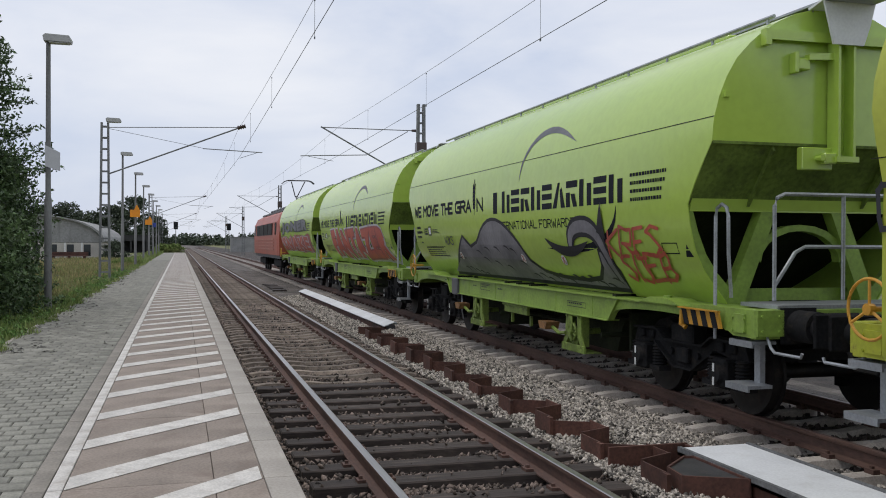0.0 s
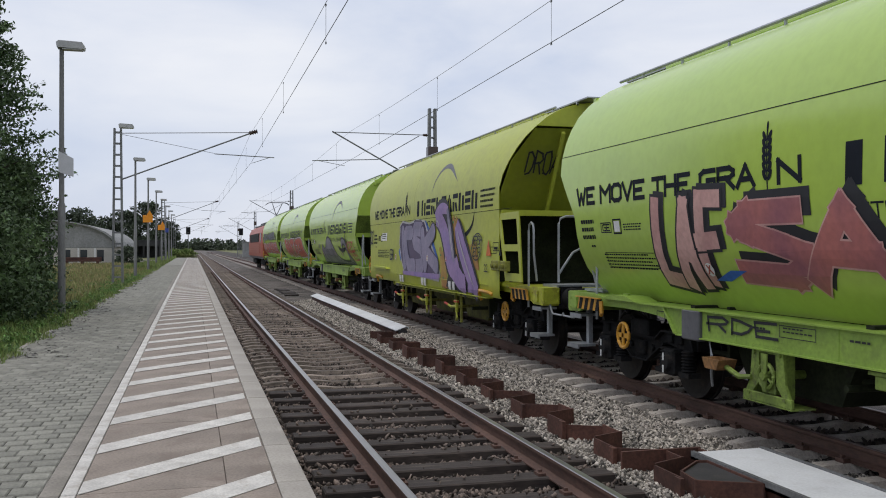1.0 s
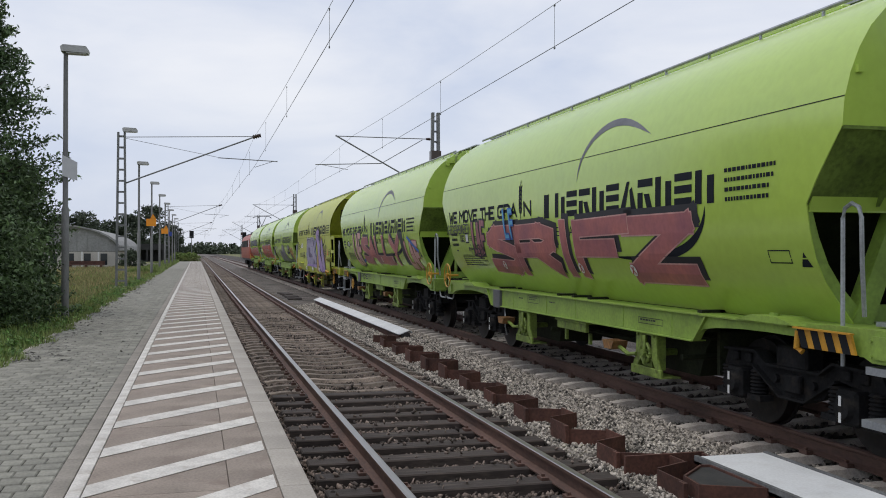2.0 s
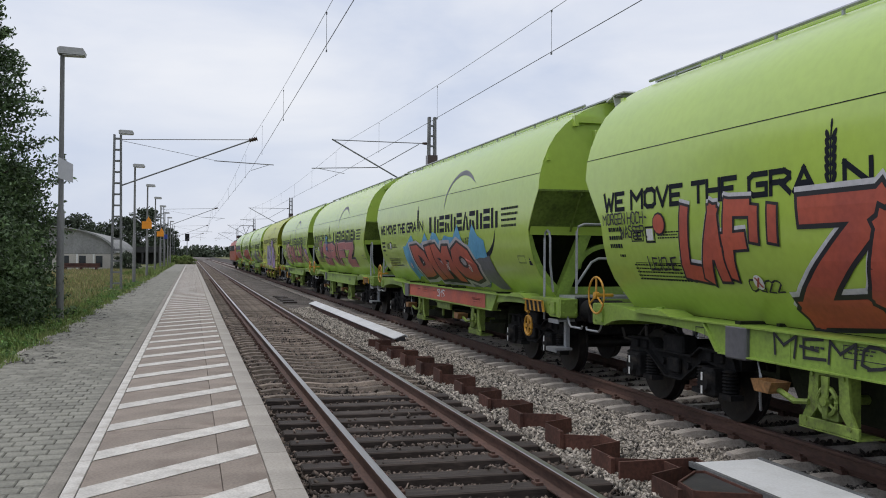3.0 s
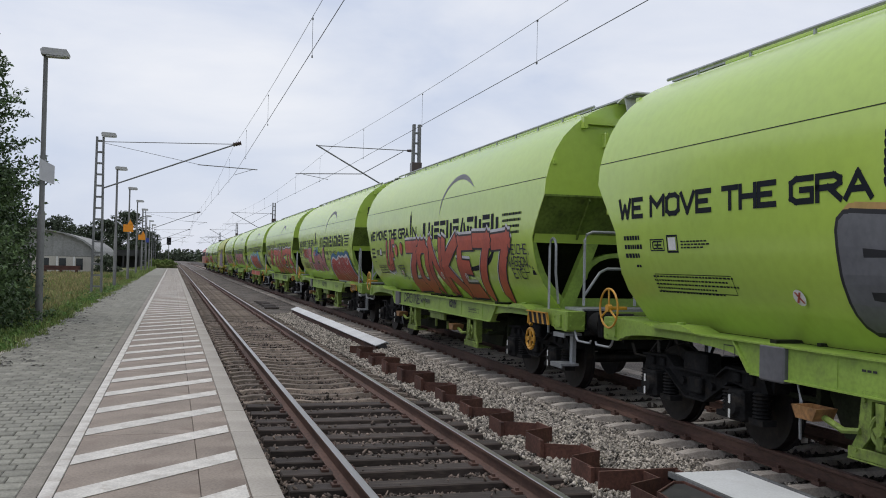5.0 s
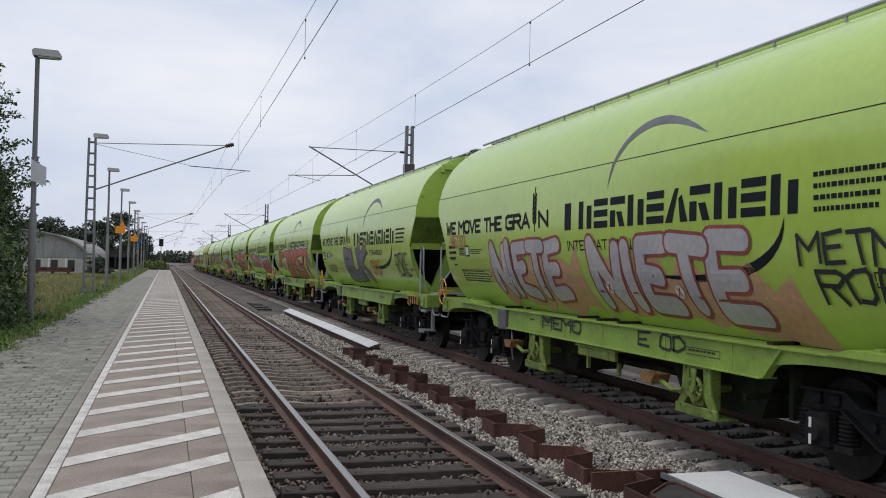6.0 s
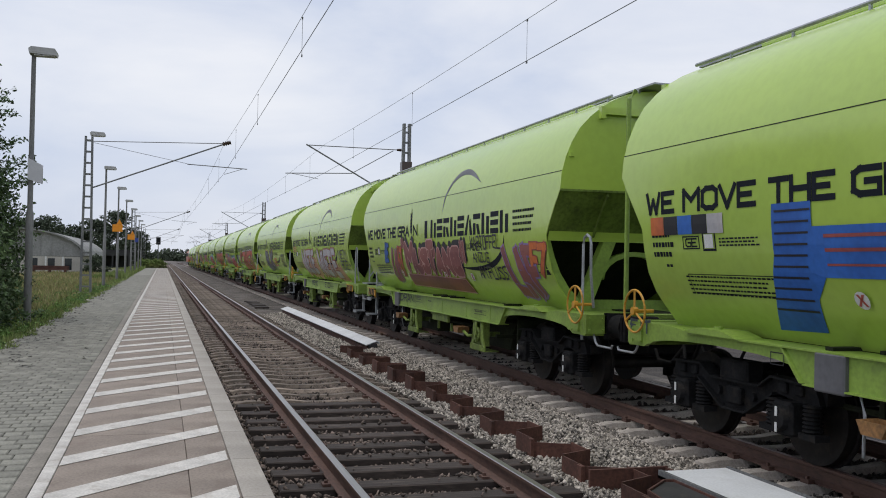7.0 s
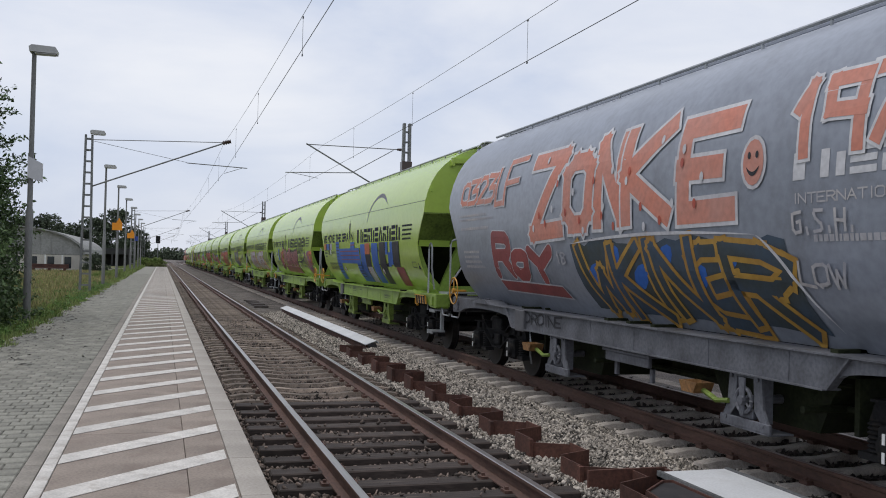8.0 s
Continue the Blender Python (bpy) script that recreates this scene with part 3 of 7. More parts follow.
        box(bm, -1.22, -1.14, y - 0.03, y + 0.03, 0.83, 0.95)
    return mesh_of("gate_box", bm, material)


def outlet_mesh(material):
    bm = BM()
    for s in (-1, 1):
        rows = []
        for z, w, l in ((1.06, 0.38, 1.25), (0.72, 0.40, 0.95), (0.36, 0.38, 0.75)):
            c = s * 0.55
            rows.append([bm.verts.new((c + a * w, b * l, z)) for a, b in ((-1, -1), (1, -1), (1, 1), (-1, 1))])
        for a, b in zip(rows, rows[1:]):
            for i in range(4):
                bm.faces.new((a[i], a[(i + 1) % 4], b[(i + 1) % 4], b[i]))
        bm.faces.new(rows[-1])
    return mesh_of("hopper_outlet", bm, material)


def walkway_mesh():
    bm = BM()
    box(bm, -0.30, 0.30, REAR - 0.45, FRONT + 0.25, 4.425, 4.45)
    for y in np.arange(REAR, FRONT, 1.5):
        box(bm, -0.30, -0.27, y, y + 0.05, 4.36, 4.425)
        box(bm, 0.27, 0.30, y, y + 0.05, 4.36, 4.425)
    for x in (-0.62, 0.62):
        tube(bm, [(x, REAR + 0.2, 4.345), (x, FRONT - 0.2, 4.345)], 0.022, 6)
        for y in np.arange(REAR + 0.3, FRONT, 1.1):
            box(bm, x - 0.012, x + 0.012, y, y + 0.03, 4.26, 4.335)
    return mesh_of("roof_walkway", bm, M["galv"])


def hatch_mesh(material):
    bm = BM()
    box(bm, -0.42, 0.42, REAR + 1.4, FRONT - 1.2, 4.35, 4.418, 0.02)
    return mesh_of("roof_hatch", bm, material)


def end_fitting_mesh(material):
    """Folded rib below the roof arch and small lugs on an end wall (y grows outwards)."""
    bm = BM()
    box(bm, -0.86, 0.86, 0.0, 0.09, 4.10, 4.125)
    box(bm, -0.86, 0.86, 0.07, 0.09, 4.02, 4.10)
    for s in (-1, 1):
        box(bm, s * 0.89 - 0.035, s * 0.89 + 0.035, 0.0, 0.10, 3.96, 4.13)
        box(bm, s * 1.34 - 0.03, s * 1.34 + 0.03, 0.0, 0.04, 3.40, 3.46)
    return mesh_of("end_fitting", bm, material)


def end_post_mesh(material):
    """Folded post on the rear end wall with a foot bracket and a side arm."""
    bm = BM()
    prism(bm, [(-0.11, 0.02), (0.11, 0.02), (0.11, 0.20), (0.08, 0.20), (0.08, 0.05), (-0.08, 0.05), (-0.08, 0.20), (-0.11, 0.20)], "z", 2.80, 4.02)
    box(bm, -0.48, -0.10, 0.0, 0.10, 2.66, 2.90, 0.01)
    box(bm, -0.26, -0.10, 0.10, 0.18, 2.72, 2.84, 0.015)
    tube(bm, [(-0.30, 0.10, 2.78), (-0.30, 0.20, 2.78)], 0.03, 8)
    box(bm, -0.14, 0.14, 0.0, 0.22, 2.74, 2.80)
    box(bm, -0.58, -0.53, 0.0, 0.12, 3.68, 3.90, 0.008)
    box(bm, -0.53, -0.38, 0.02, 0.10, 3.72, 3.84, 0.01)
    prism(bm, [(-0.42, 3.82), (-0.05, 3.84), (-0.05, 3.92), (-0.42, 3.88)], "y", 0.05, 0.13)
    return mesh_of("end_post", bm, material)


def end_cap_mesh():
    """Bent pale plate that bridges the roof walkways above the post."""
    bm = BM()
    prism(bm, [(-0.33, 4.46), (0.33, 4.46), (0.26, 4.20), (0.18, 3.98), (-0.20, 3.98), (-0.26, 4.20)], "y", 0.21, 0.235)
    prism(bm, [(-0.02, 4.40), (0.30, 4.47), (0.62, 4.46), (0.62, 4.44), (0.30, 4.45), (0.0, 4.38)], "x", -0.33, 0.33)
    return mesh_of("roof_end_plate", bm, M["pale_metal"])


def bogie_meshes():
    d = {}
    bm = BM()
    poly = [(-1.28, 0.62), (-1.2, 0.80), (-0.62, 0.82), (-0.42, 0.70), (0.42, 0.70), (0.62, 0.82), (1.2, 0.80), (1.28, 0.62), (1.10, 0.60), (0.66, 0.66), (0.42, 0.46), (0.2, 0.40),
            (-0.2, 0.40), (-0.42, 0.46), (-0.66, 0.66), (-1.10, 0.60)]
    prism(bm, poly, "x", -1.06, -0.94)
    prism(bm, poly, "x", 0.94, 1.06)
    box(bm, -1.0, 1.0, -0.18, 0.18, 0.50, 0.78, 0.03)
    for s in (-1, 1):
        # flanges along the side frame's edges, a bearing block, cover plates and bolts
        for p, q in (((-1.2, 0.80), (-0.62, 0.82)), ((-0.62, 0.82), (-0.42, 0.70)), ((-0.42, 0.70), (0.42, 0.70)), ((0.42, 0.70), (0.62, 0.82)), ((0.62, 0.82), (1.2, 0.80)), ((-0.66, 0.66), (-0.2, 0.40)), ((-0.2, 0.40), (0.2, 0.40)), ((0.2, 0.40), (0.66, 0.66))):
            prism(bm, [(p[0], p[1] - 0.012), (q[0], q[1] - 0.012), (q[0], q[1] + 0.012), (p[0], p[1] + 0.012)], "x", s * 1.05 - 0.075, s * 1.05 + 0.075)
        box(bm, s * 1.09 - 0.03, s * 1.09 + 0.03, -0.13, 0.13, 0.46, 0.64, 0.015)
        for y in (-1.02, -0.78, 0.78, 1.02):
            box(bm, s * 1.08 - 0.02, s * 1.08 + 0.02, y - 0.05, y + 0.05, 0.68, 0.78, 0.01)
        for y in (-0.3, 0.3):
            tube(bm, [(s * 1.06, y, 0.57), (s * 1.10, y, 0.57)], 0.045, 8)
    for y in (-1.25, 1.25):
        box(bm, -1.0, 1.0, y - 0.05, y + 0.05, 0.62, 0.74)
    for s in (-1, 1):
        for y in (-0.62, 0.62):
            box(bm, s * 0.62 - 0.06, s * 0.62 + 0.06, y - 0.05, y + 0.05, 0.22, 0.62)
        box(bm, s * 1.02 - 0.1, s * 1.02 + 0.1, -0.25, 0.25, 0.70, 0.92, 0.02)
    d["bogie_frame"] = mesh_of("bogie_frame", bm, M["bogie"])
    bm = BM()
    for s in (-1, 1):
        tube(bm, [(s * 0.68, 0, 0.46), (s * 0.71, 0, 0.46)], 0.49, 32)
        tube(bm, [(s * 0.71, 0, 0.46), (s * 0.815, 0, 0.46)], [0.462, 0.458], 32)
        tube(bm, [(s * 0.815, 0, 0.46), (s * 0.84, 0, 0.46)], [0.39, 0.10], 24)
    tube(bm, [(-1.0, 0, 0.46), (1.0, 0, 0.46)], 0.085, 12)
    d["wheelset"] = mesh_of("wheelset", bm, M["wheel"], True)
    bm = BM()
    box(bm, -1.20, -0.98, -0.15, 0.15, 0.30, 0.62, 0.03)
    tube(bm, [(-1.245, 0, 0.46), (-1.19, 0, 0.46)], [0.10, 0.13], 14)
    for y in (-0.14, 0.14):
        box(bm, -1.14, -0.98, y * 2.1 - 0.12, y * 2.1 + 0.12, 0.30, 0.36)
    d["axle_box"] = mesh_of("axle_box", bm, M["bogie"])
    bm = BM()
    tube(bm, [(-1.05, 0, 0.36 + 0.26 * i / 14) for i in range(15)], [0.10 if i % 2 else 0.075 for i in range(15)], 10)
    d["spring"] = mesh_of("spring", bm, M["bogie"])
    bm = BM()
    box(bm, -1.257, -1.251, -0.016, 0.016, -0.045, 0.045)
    shoe = BM()
    prism(shoe, [(-0.05, 0.30), (0.03, 0.28), (0.05, 0.46), (0.02, 0.62), (-0.05, 0.60)], "x", -0.83, -0.71)
    tube(shoe, [(-0.78, 0.04, 0.45), (-0.78, 0.09, 0.80)], 0.02, 6)
    d["brake_shoe"] = mesh_of("brake_shoe", shoe, M["wheel"])
    d["axle_mark"] = mesh_of("axle_mark", bm, M["white"])
    return d


BOGIE = bogie_meshes()


def add_bogie(w, y):
    b = part("bogie", BOGIE["bogie_frame"], None, w, "black dirty two-axle bogie")
    b.location = (0, y, 0)
    for a in (-0.9, 0.9):
        part("wheelset", BOGIE["wheelset"], None, b).location = (0, a, 0)
        for s in (0, 180):
            for nm, dy, dz in (("axle_box", 0, 0), ("spring", -0.27, 0), ("spring", 0.27, 0), ("axle_mark", 0, 0.53), ("axle_mark", 0, 0.38), ("brake_shoe", 0.56, 0)):
                ob = part(nm, BOGIE[nm], None, b)
                ob.matrix_basis = pose(0, a, 0, 0, 0, s) @ pose(0, dy, dz)


def kit(paint, frame_paint, section=SECTION):
    """The meshes that all wagons of one paint share."""
    dirty = M["bracket_yellow"] if section is FLAT_SECTION else M["bracket"] if paint is M["green"] else frame_paint
    return {
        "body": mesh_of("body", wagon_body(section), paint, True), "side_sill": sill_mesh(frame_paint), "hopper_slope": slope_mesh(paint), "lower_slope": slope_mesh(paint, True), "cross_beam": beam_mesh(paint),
        "end_brace": brace_mesh(frame_paint), "headstock": headstock_mesh(frame_paint), "discharge_bracket": bracket_mesh(dirty), "gate_box": gate_box_mesh(dirty),
        # Outlets take dark materials that stand for the shade beneath the body.
        "hopper_outlet": outlet_mesh(M["hopper_shade_yellow"] if section is FLAT_SECTION else M["under"]), "roof_hatch": hatch_mesh(paint), "end_fitting": end_fitting_mesh(paint), "end_post": end_post_mesh(paint),
    }


KITS = {"green": kit(M["green"], M["frame_green"]), "grey": kit(M["greywag"], M["greyframe"]), "yellow": kit(M["yellow_green"], M["frame_yellow"], FLAT_SECTION)}
COMMON = {
    "buffer": buffer_mesh(), "coupling": coupling_mesh(), "hand_brake_wheel": brake_wheel_mesh(), "parking_brake_ring": small_ring_mesh(), "step_high": step_mesh(0.86, -1.36), "step_low": step_mesh(0.42, -1.40), "step_hanger": mesh_of("step_hanger", box(BM(), -1.16, -1.10, -0.05, 0.05, 0.44, 1.2), M["galv"]),
    "warning_plate": hazard_mesh(), "warning_stripe": hazard_stripe_mesh(), "discharge_lever": lever_mesh(), "roof_walkway": walkway_mesh(), "roof_end_plate": end_cap_mesh(),
    "handle": tube_mesh("handle", [[(-1.28, -0.12, 0.85), (-1.28, -0.12, 2.16), (-1.28, -0.09, 2.25), (-1.28, 0.0, 2.29), (-1.28, 0.09, 2.25), (-1.28, 0.12, 2.16), (-1.28, 0.13, 1.75), (-1.2, 0.06, 1.3)]], 0.02, M["galv"]),
    "handrail": tube_mesh("handrail", [[(-0.98, 0, 1.27), (-0.98, 0, 2.24), (-0.95, 0, 2.32), (-0.86, 0, 2.36), (0.86, 0, 2.36), (0.95, 0, 2.32), (0.98, 0, 2.24), (0.98, 0, 1.27)],
                                       [(-0.15, 0, 1.27), (-0.15, 0, 2.36)], [(-0.96, -0.02, 1.42), (-0.72, -0.02, 1.76), (-0.6, -0.02, 1.82), (0.98, -0.02, 1.82)]], 0.021, M["galv"]),
    "platform_floor": mesh_of("platform_floor", box(BM(), -1.1, 1.1, -0.62, 0.02, 1.285, 1.325), M["galv"]),
    "pole": tube_mesh("pole", [[(-0.92, 0.0, 1.3), (-0.92, 0.0, 4.10), (-0.80, -0.05, 4.22)]], 0.034, M["frame_green"]),
    "air_reservoir": tube_mesh("air_reservoir", [[(-0.5, -0.62, 1.02), (-0.5, 0.62, 1.02)]], 0.15, M["bogie"], 16),
    "centre_sill": underframe_mesh(),
    "control_box": mesh_of("control_box", box(BM(), -1.41, -1.30, -0.19, 0.19, 0.88, 1.22, 0.015), M["roofgrey"]),
    "shunter_handle": tube_mesh("shunter_handle", [[(-1.22, -0.02, 0.96), (-1.22, 0.06, 0.84), (-1.22, 0.12, 0.80), (-1.22, 0.52, 0.80), (-1.22, 0.54, 0.84)]], 0.016, M["galv"], 6),
    "brake_hose": tube_mesh("brake_hose", [[(-1.34, 0, 0.92), (-1.36, -0.08, 0.75), (-1.35, -0.06, 0.55), (-1.30, 0.0, 0.40)]], 0.014, M["galv"], 6),
}


def gate_hanger_mesh():
    """Two straps below the sill that carry a gate shaft."""
    bm = BM()
    for y in (-0.20, 0.20):
        prism(bm, [(y - 0.03, 0.95), (y + 0.03, 0.95), (y - 0.02, 0.30), (y - 0.08, 0.30)], "x", -1.40, -1.36)
    tube(bm, [(-1.42, -0.05, 0.62), (-0.6, -0.05, 0.62)], 0.03, 8)
    box(bm, -1.42, -1.36, -0.26, 0.16, 0.60, 0.65, 0.006)
    return mesh_of("gate_hanger", bm, M["bracket_yellow"])


def gate_lever_mesh():
    bm = BM()
    tube(bm, [(-1.44, -0.12, 0.63), (-1.46, 0.28, 0.60), (-1.47, 0.50, 0.63)], [0.035, 0.028, 0.022], 7)
    tube(bm, [(-1.47, 0.48, 0.627), (-1.475, 0.72, 0.66)], 0.026, 7, 1)
    box(bm, -1.48, -1.42, -0.22, 0.02, 0.70, 0.76, 0.01, 1)
    box(bm, -1.48, -1.42, -0.16, -0.10, 0.50, 0.72, 0.01)
    tube(bm, [(-1.46, -0.14, 0.52), (-1.46, -0.20, 0.40), (-1.44, -0.14, 0.36)], 0.016, 6)
    return mesh_of("gate_lever", bm, [M["frame_yellow"], M["signal_red"]])


def side_skirt_mesh():
    """Flat apron of the yellow wagon between its side wall and the hopper outlets, with a folded edge."""
    bm = BM()
    box(bm, -1.53, -1.40, -5.6, 2.6, 0.915, 0.932)
    box(bm, -1.512, -1.46, -5.6, 2.6, 1.165, 1.178)
    prism(bm, [(3.35, 1.27), (5.6, 1.27), (5.5, 1.32), (3.45, 1.32)], "x", -1.62, -1.46)
    return mesh_of("side_skirt", bm, M["yellow_green"])


COMMON["gate_hanger"], COMMON["gate_lever"], COMMON["side_skirt"] = gate_hanger_mesh(), gate_lever_mesh(), side_skirt_mesh()
COMMON["release_lever"] = tube_mesh("release_lever", [[(-1.46, 0.38, 0.86), (-1.52, 0.36, 1.0), (-1.53, 0.30, 1.05), (-1.53, -0.32, 1.03), (-1.50, -0.40, 1.0)]], 0.032, M["orange"], 7)
valve = box(BM(), -0.10, 0.0, -0.22, 0.22, -0.09, 0.09, 0.012)
for y in (-0.12, 0.06):
    tube(valve, [(-0.10, y, 0.0), (-0.15, y, 0.0)], 0.04, 8)
COMMON["valve_box"] = mesh_of("valve_box", valve, M["bracket_yellow"])


def yellow_rear(w):
    """Rear of the yellow wagon: a high hopper slope, a beam and side plates with two openings each."""
    bm = BM()
    rows = []
    for z in (3.95, 3.4, 2.9, 2.45):
        y = REAR + 0.02 + (3.95 - z) * 0.62
        k = half_width_of(FLAT_SECTION, z) - 0.02
        rows.append([bm.verts.new((x * k, y, z)) for x in (-1, -0.4, 0.4, 1)])
    for r, q in zip(rows, rows[1:]):
        for i in range(3):
            bm.faces.new((r[i], r[i + 1], q[i + 1], q[i]))
    bmesh.ops.solidify(bm, geom=bm.faces[:], thickness=0.012)
    for x in (-0.55, 0.55):
        prism(bm, [(REAR + 0.03, 3.9), (REAR + 0.86, 2.5), (REAR + 0.80, 2.5), (REAR - 0.01, 3.86)], "x", x - 0.03, x + 0.03)
    part("hopper_slope", bm, M["yellow_green"], w)
    bm = BM()
    box(bm, -1.47, 1.47, REAR + 0.66, REAR + 0.76, 2.44, 2.54)
    part("cross_beam", bm, M["yellow_green"], w)
    # Added dark sheet that stands for the shade behind the beam.
    bm = BM()
    box(bm, -1.4, 1.4, REAR + 1.9, REAR + 1.94, 1.2, 2.5)
    part("shade_sheet", bm, M["under"], w, "dark sheet added for the shade inside")
    cols, lev = (0.0, 0.12, 0.88, 1.0), (1.28, 1.42, 1.80, 1.92, 2.36, 2.48)
    for side in (-1, 1):
        bm = BM()
        for i in range(3):
            for j in range(5):
                if i == 1 and j in (1, 3):
                    continue
                quad = [(REAR + 0.84 - (1.12 - 0.25 * (2.48 - z) / 1.2) * p - (2.48 - z) / 1.2 * 0.42, z) for p, z in ((cols[i], lev[j]), (cols[i + 1], lev[j]), (cols[i + 1], lev[j + 1]), (cols[i], lev[j + 1]))]
                prism(bm, quad, "x", side * 1.475 - 0.012, side * 1.475 + 0.012)
        part("side_panel", bm, M["yellow_green"], w, "yellow-green plate with two openings")


def add_end(w, K, s, platform, dy, ext):
    """One end of a wagon. s: +1 front, -1 rear. platform: the end with the brakeman's steps, else the hand brake end."""
    turn = pose(0, 0, 0) if s > 0 else Matrix.Diagonal((1, -1, 1, 1))
    edge = FRONT if s > 0 else -REAR
    flip = Matrix.Diagonal((1, s, 1, 1))
    low = pose(0, dy, 0) @ flip @ pose(0, ext, 0)

    def at(mesh, name, m, label=""):
        ob = part(name, mesh, None, w, label)
        ob.matrix_basis = m
        return ob
    if s < 0 and K is KITS["yellow"]:
        yellow_rear(w)
    else:
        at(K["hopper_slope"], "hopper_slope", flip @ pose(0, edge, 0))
        at(K["lower_slope"], "lower_slope", flip @ pose(0, edge, 0), "" if K is KITS["grey"] else "black lower hopper slope, deep shade in its colour")
        at(K["cross_beam"], "cross_beam", flip @ pose(0, edge, 0))
        at(K["end_brace"], "end_brace", flip @ pose(0, edge, 0))
        at(K["end_fitting"], "end_fitting", flip @ pose(0, edge, 0))
        if s < 0 and platform:
            at(K["end_post"], "end_post", flip @ pose(0, edge, 0))
            at(COMMON["roof_end_plate"], "roof_end_plate", flip @ pose(0, edge, 0), "pale grey bent roof plate")
    at(K["headstock"], "headstock", low @ pose(0, 6.975, 0))
    at(COMMON["coupling"], "coupling", low @ pose(0, 6.975, 0))
    for x in (-0.875, 0.875):
        at(COMMON["buffer"], "buffer", low @ pose(x, 6.975, 1.05), "black round steel buffer")
    for side in (1, -1):
        at(COMMON["shunter_handle"], "shunter_handle", low @ Matrix.Diagonal((side, 1, 1, 1)) @ pose(0, 6.975, 0), "thin bent grey handle bar")
        mir = pose(0, dy, 0) @ Matrix.Diagonal((side, s, 1, 1)) @ pose(0, ext, 0)
        if platform:
            plate = at(COMMON["warning_plate"], "warning_plate", mir @ pose(-1.42, 6.09, 1.07, 0, 0, 180), "orange and black striped warning plate")
            for k in range(4):
                part("stripe", COMMON["warning_stripe"], None, plate).location.y = -0.255 + 0.19 * k
            for nm in ("step_high", "step_low"):
                at(COMMON[nm], "step", mir @ pose(0, 6.72, 0), "grey steel step plate")
            at(COMMON["step_hanger"], "step_hanger", mir @ pose(0, 6.72, 0))
            at(COMMON["handle"], "handle", mir @ pose(0, 6.25, 0), "grey tubular handle")
        else:
            at(COMMON["hand_brake_wheel"], "hand_brake_wheel", mir @ pose(-1.46, 6.65 if s > 0 else 6.88, 1.34), "orange spoked hand brake wheel")
            if s < 0:
                at(COMMON["handle"], "handle", mir @ pose(0, 6.85, 0), "grey tubular handle")
            elif ext:
                for nm in ("step_high", "step_low"):
                    at(COMMON[nm], "step", mir @ pose(0, 6.82, 0), "grey steel step plate")
                at(COMMON["step_hanger"], "step_hanger", mir @ pose(0, 6.82, 0))
    if platform:
        at(COMMON["handrail"], "handrail", low @ pose(0, 6.74, 0.02), "grey tubular railing")
        at(COMMON["platform_floor"], "platform_floor", low @ pose(0, 6.95, -0.07))
    elif s < 0:
        at(COMMON["pole"], "pole", low @ pose(0, 7.30, 0))


def grain_wagon(n, paint="green", reverse=False, label="", orange_ring=False):
    K = KITS[paint]
    dy, ext = (-0.62, 0.425) if paint == "yellow" else (D, 0.0)
    w = thing("grain_wagon", pose(AXIS2, train_y(n, 0), 0), label, "freight wagon", "wagons of the train")
    part("body", K["body"], None, w)
    part("roof_walkway", COMMON["roof_walkway"], None, w, "grey steel roof walkway")
    part("roof_hatch", K["roof_hatch"], None, w)
    for side in (1, -1):
        m = Matrix.Diagonal((side, 1, 1, 1))
        part("side_sill", K["side_sill"], None, w).matrix_basis = m @ pose(0, dy, 0) @ Matrix.Diagonal((1, 1 + ext / 6.975, 1, 1))
        if paint == "yellow":
            for y in (2.05, -0.55, -3.15):
                part("gate_hanger", COMMON["gate_hanger"], None, w, "yellow-green hanger straps").matrix_basis = m @ pose(0, y, 0)
                part("gate_lever", COMMON["gate_lever"], None, w, "yellow lever with red ends").matrix_basis = m @ pose(0, y, 0)
            part("side_skirt", COMMON["side_skirt"], None, w).matrix_basis = m
            for y in (4.8, -5.45):
                part("release_lever", COMMON["release_lever"], None, w, "orange bent release lever").matrix_basis = m @ pose(0, y, 0)
            for y, k in ((-6.28, 1.0), (-6.72, 0.6)):
                part("valve_box", COMMON["valve_box"], None, w, "dirty grey valve box").matrix_basis = m @ pose(-1.50, y, 1.54) @ Matrix.Diagonal((1, k, 1, 1))
        else:
            for y in (1.4, -3.1):
                part("discharge_bracket", K["discharge_bracket"], None, w).matrix_basis = m @ pose(0, y, 0)
                part("discharge_chute", COMMON["discharge_lever"], None, w, "ochre flared chute").matrix_basis = m @ pose(0, y + 0.2, 0)
            part("gate_box", K["gate_box"], None, w).matrix_basis = m @ pose(0, -0.62, 0)
        part("control_box", COMMON["control_box"], None, w).matrix_basis = m @ pose(0, 2.8, -0.06)
        part("brake_hose", COMMON["brake_hose"], None, w).matrix_basis = m @ pose(0, 2.5, -0.06)
        if orange_ring:
            part("parking_brake_ring", COMMON["parking_brake_ring"], None, w, "orange ring").matrix_basis = m @ pose(-1.30, -6.0 if not reverse else 4.7, 0.70)
    part("air_reservoir", COMMON["air_reservoir"], None, w).location = (0, -3.5, -0.1)
    part("centre_sill", COMMON["centre_sill"], None, w, "grimy underframe darkened for the shade under the wagon").location.y = D
    for y in (2.3, -0.4, -3.1) if paint == "yellow" else (1.6, -2.9):
        part("hopper_outlet", K["hopper_outlet"], None, w).location.y = y
    for y in (5.155, -5.155):
        add_bogie(w, dy + y * (1 + 0.057 * (ext > 0)))
    add_end(w, K, 1, reverse, dy, ext)
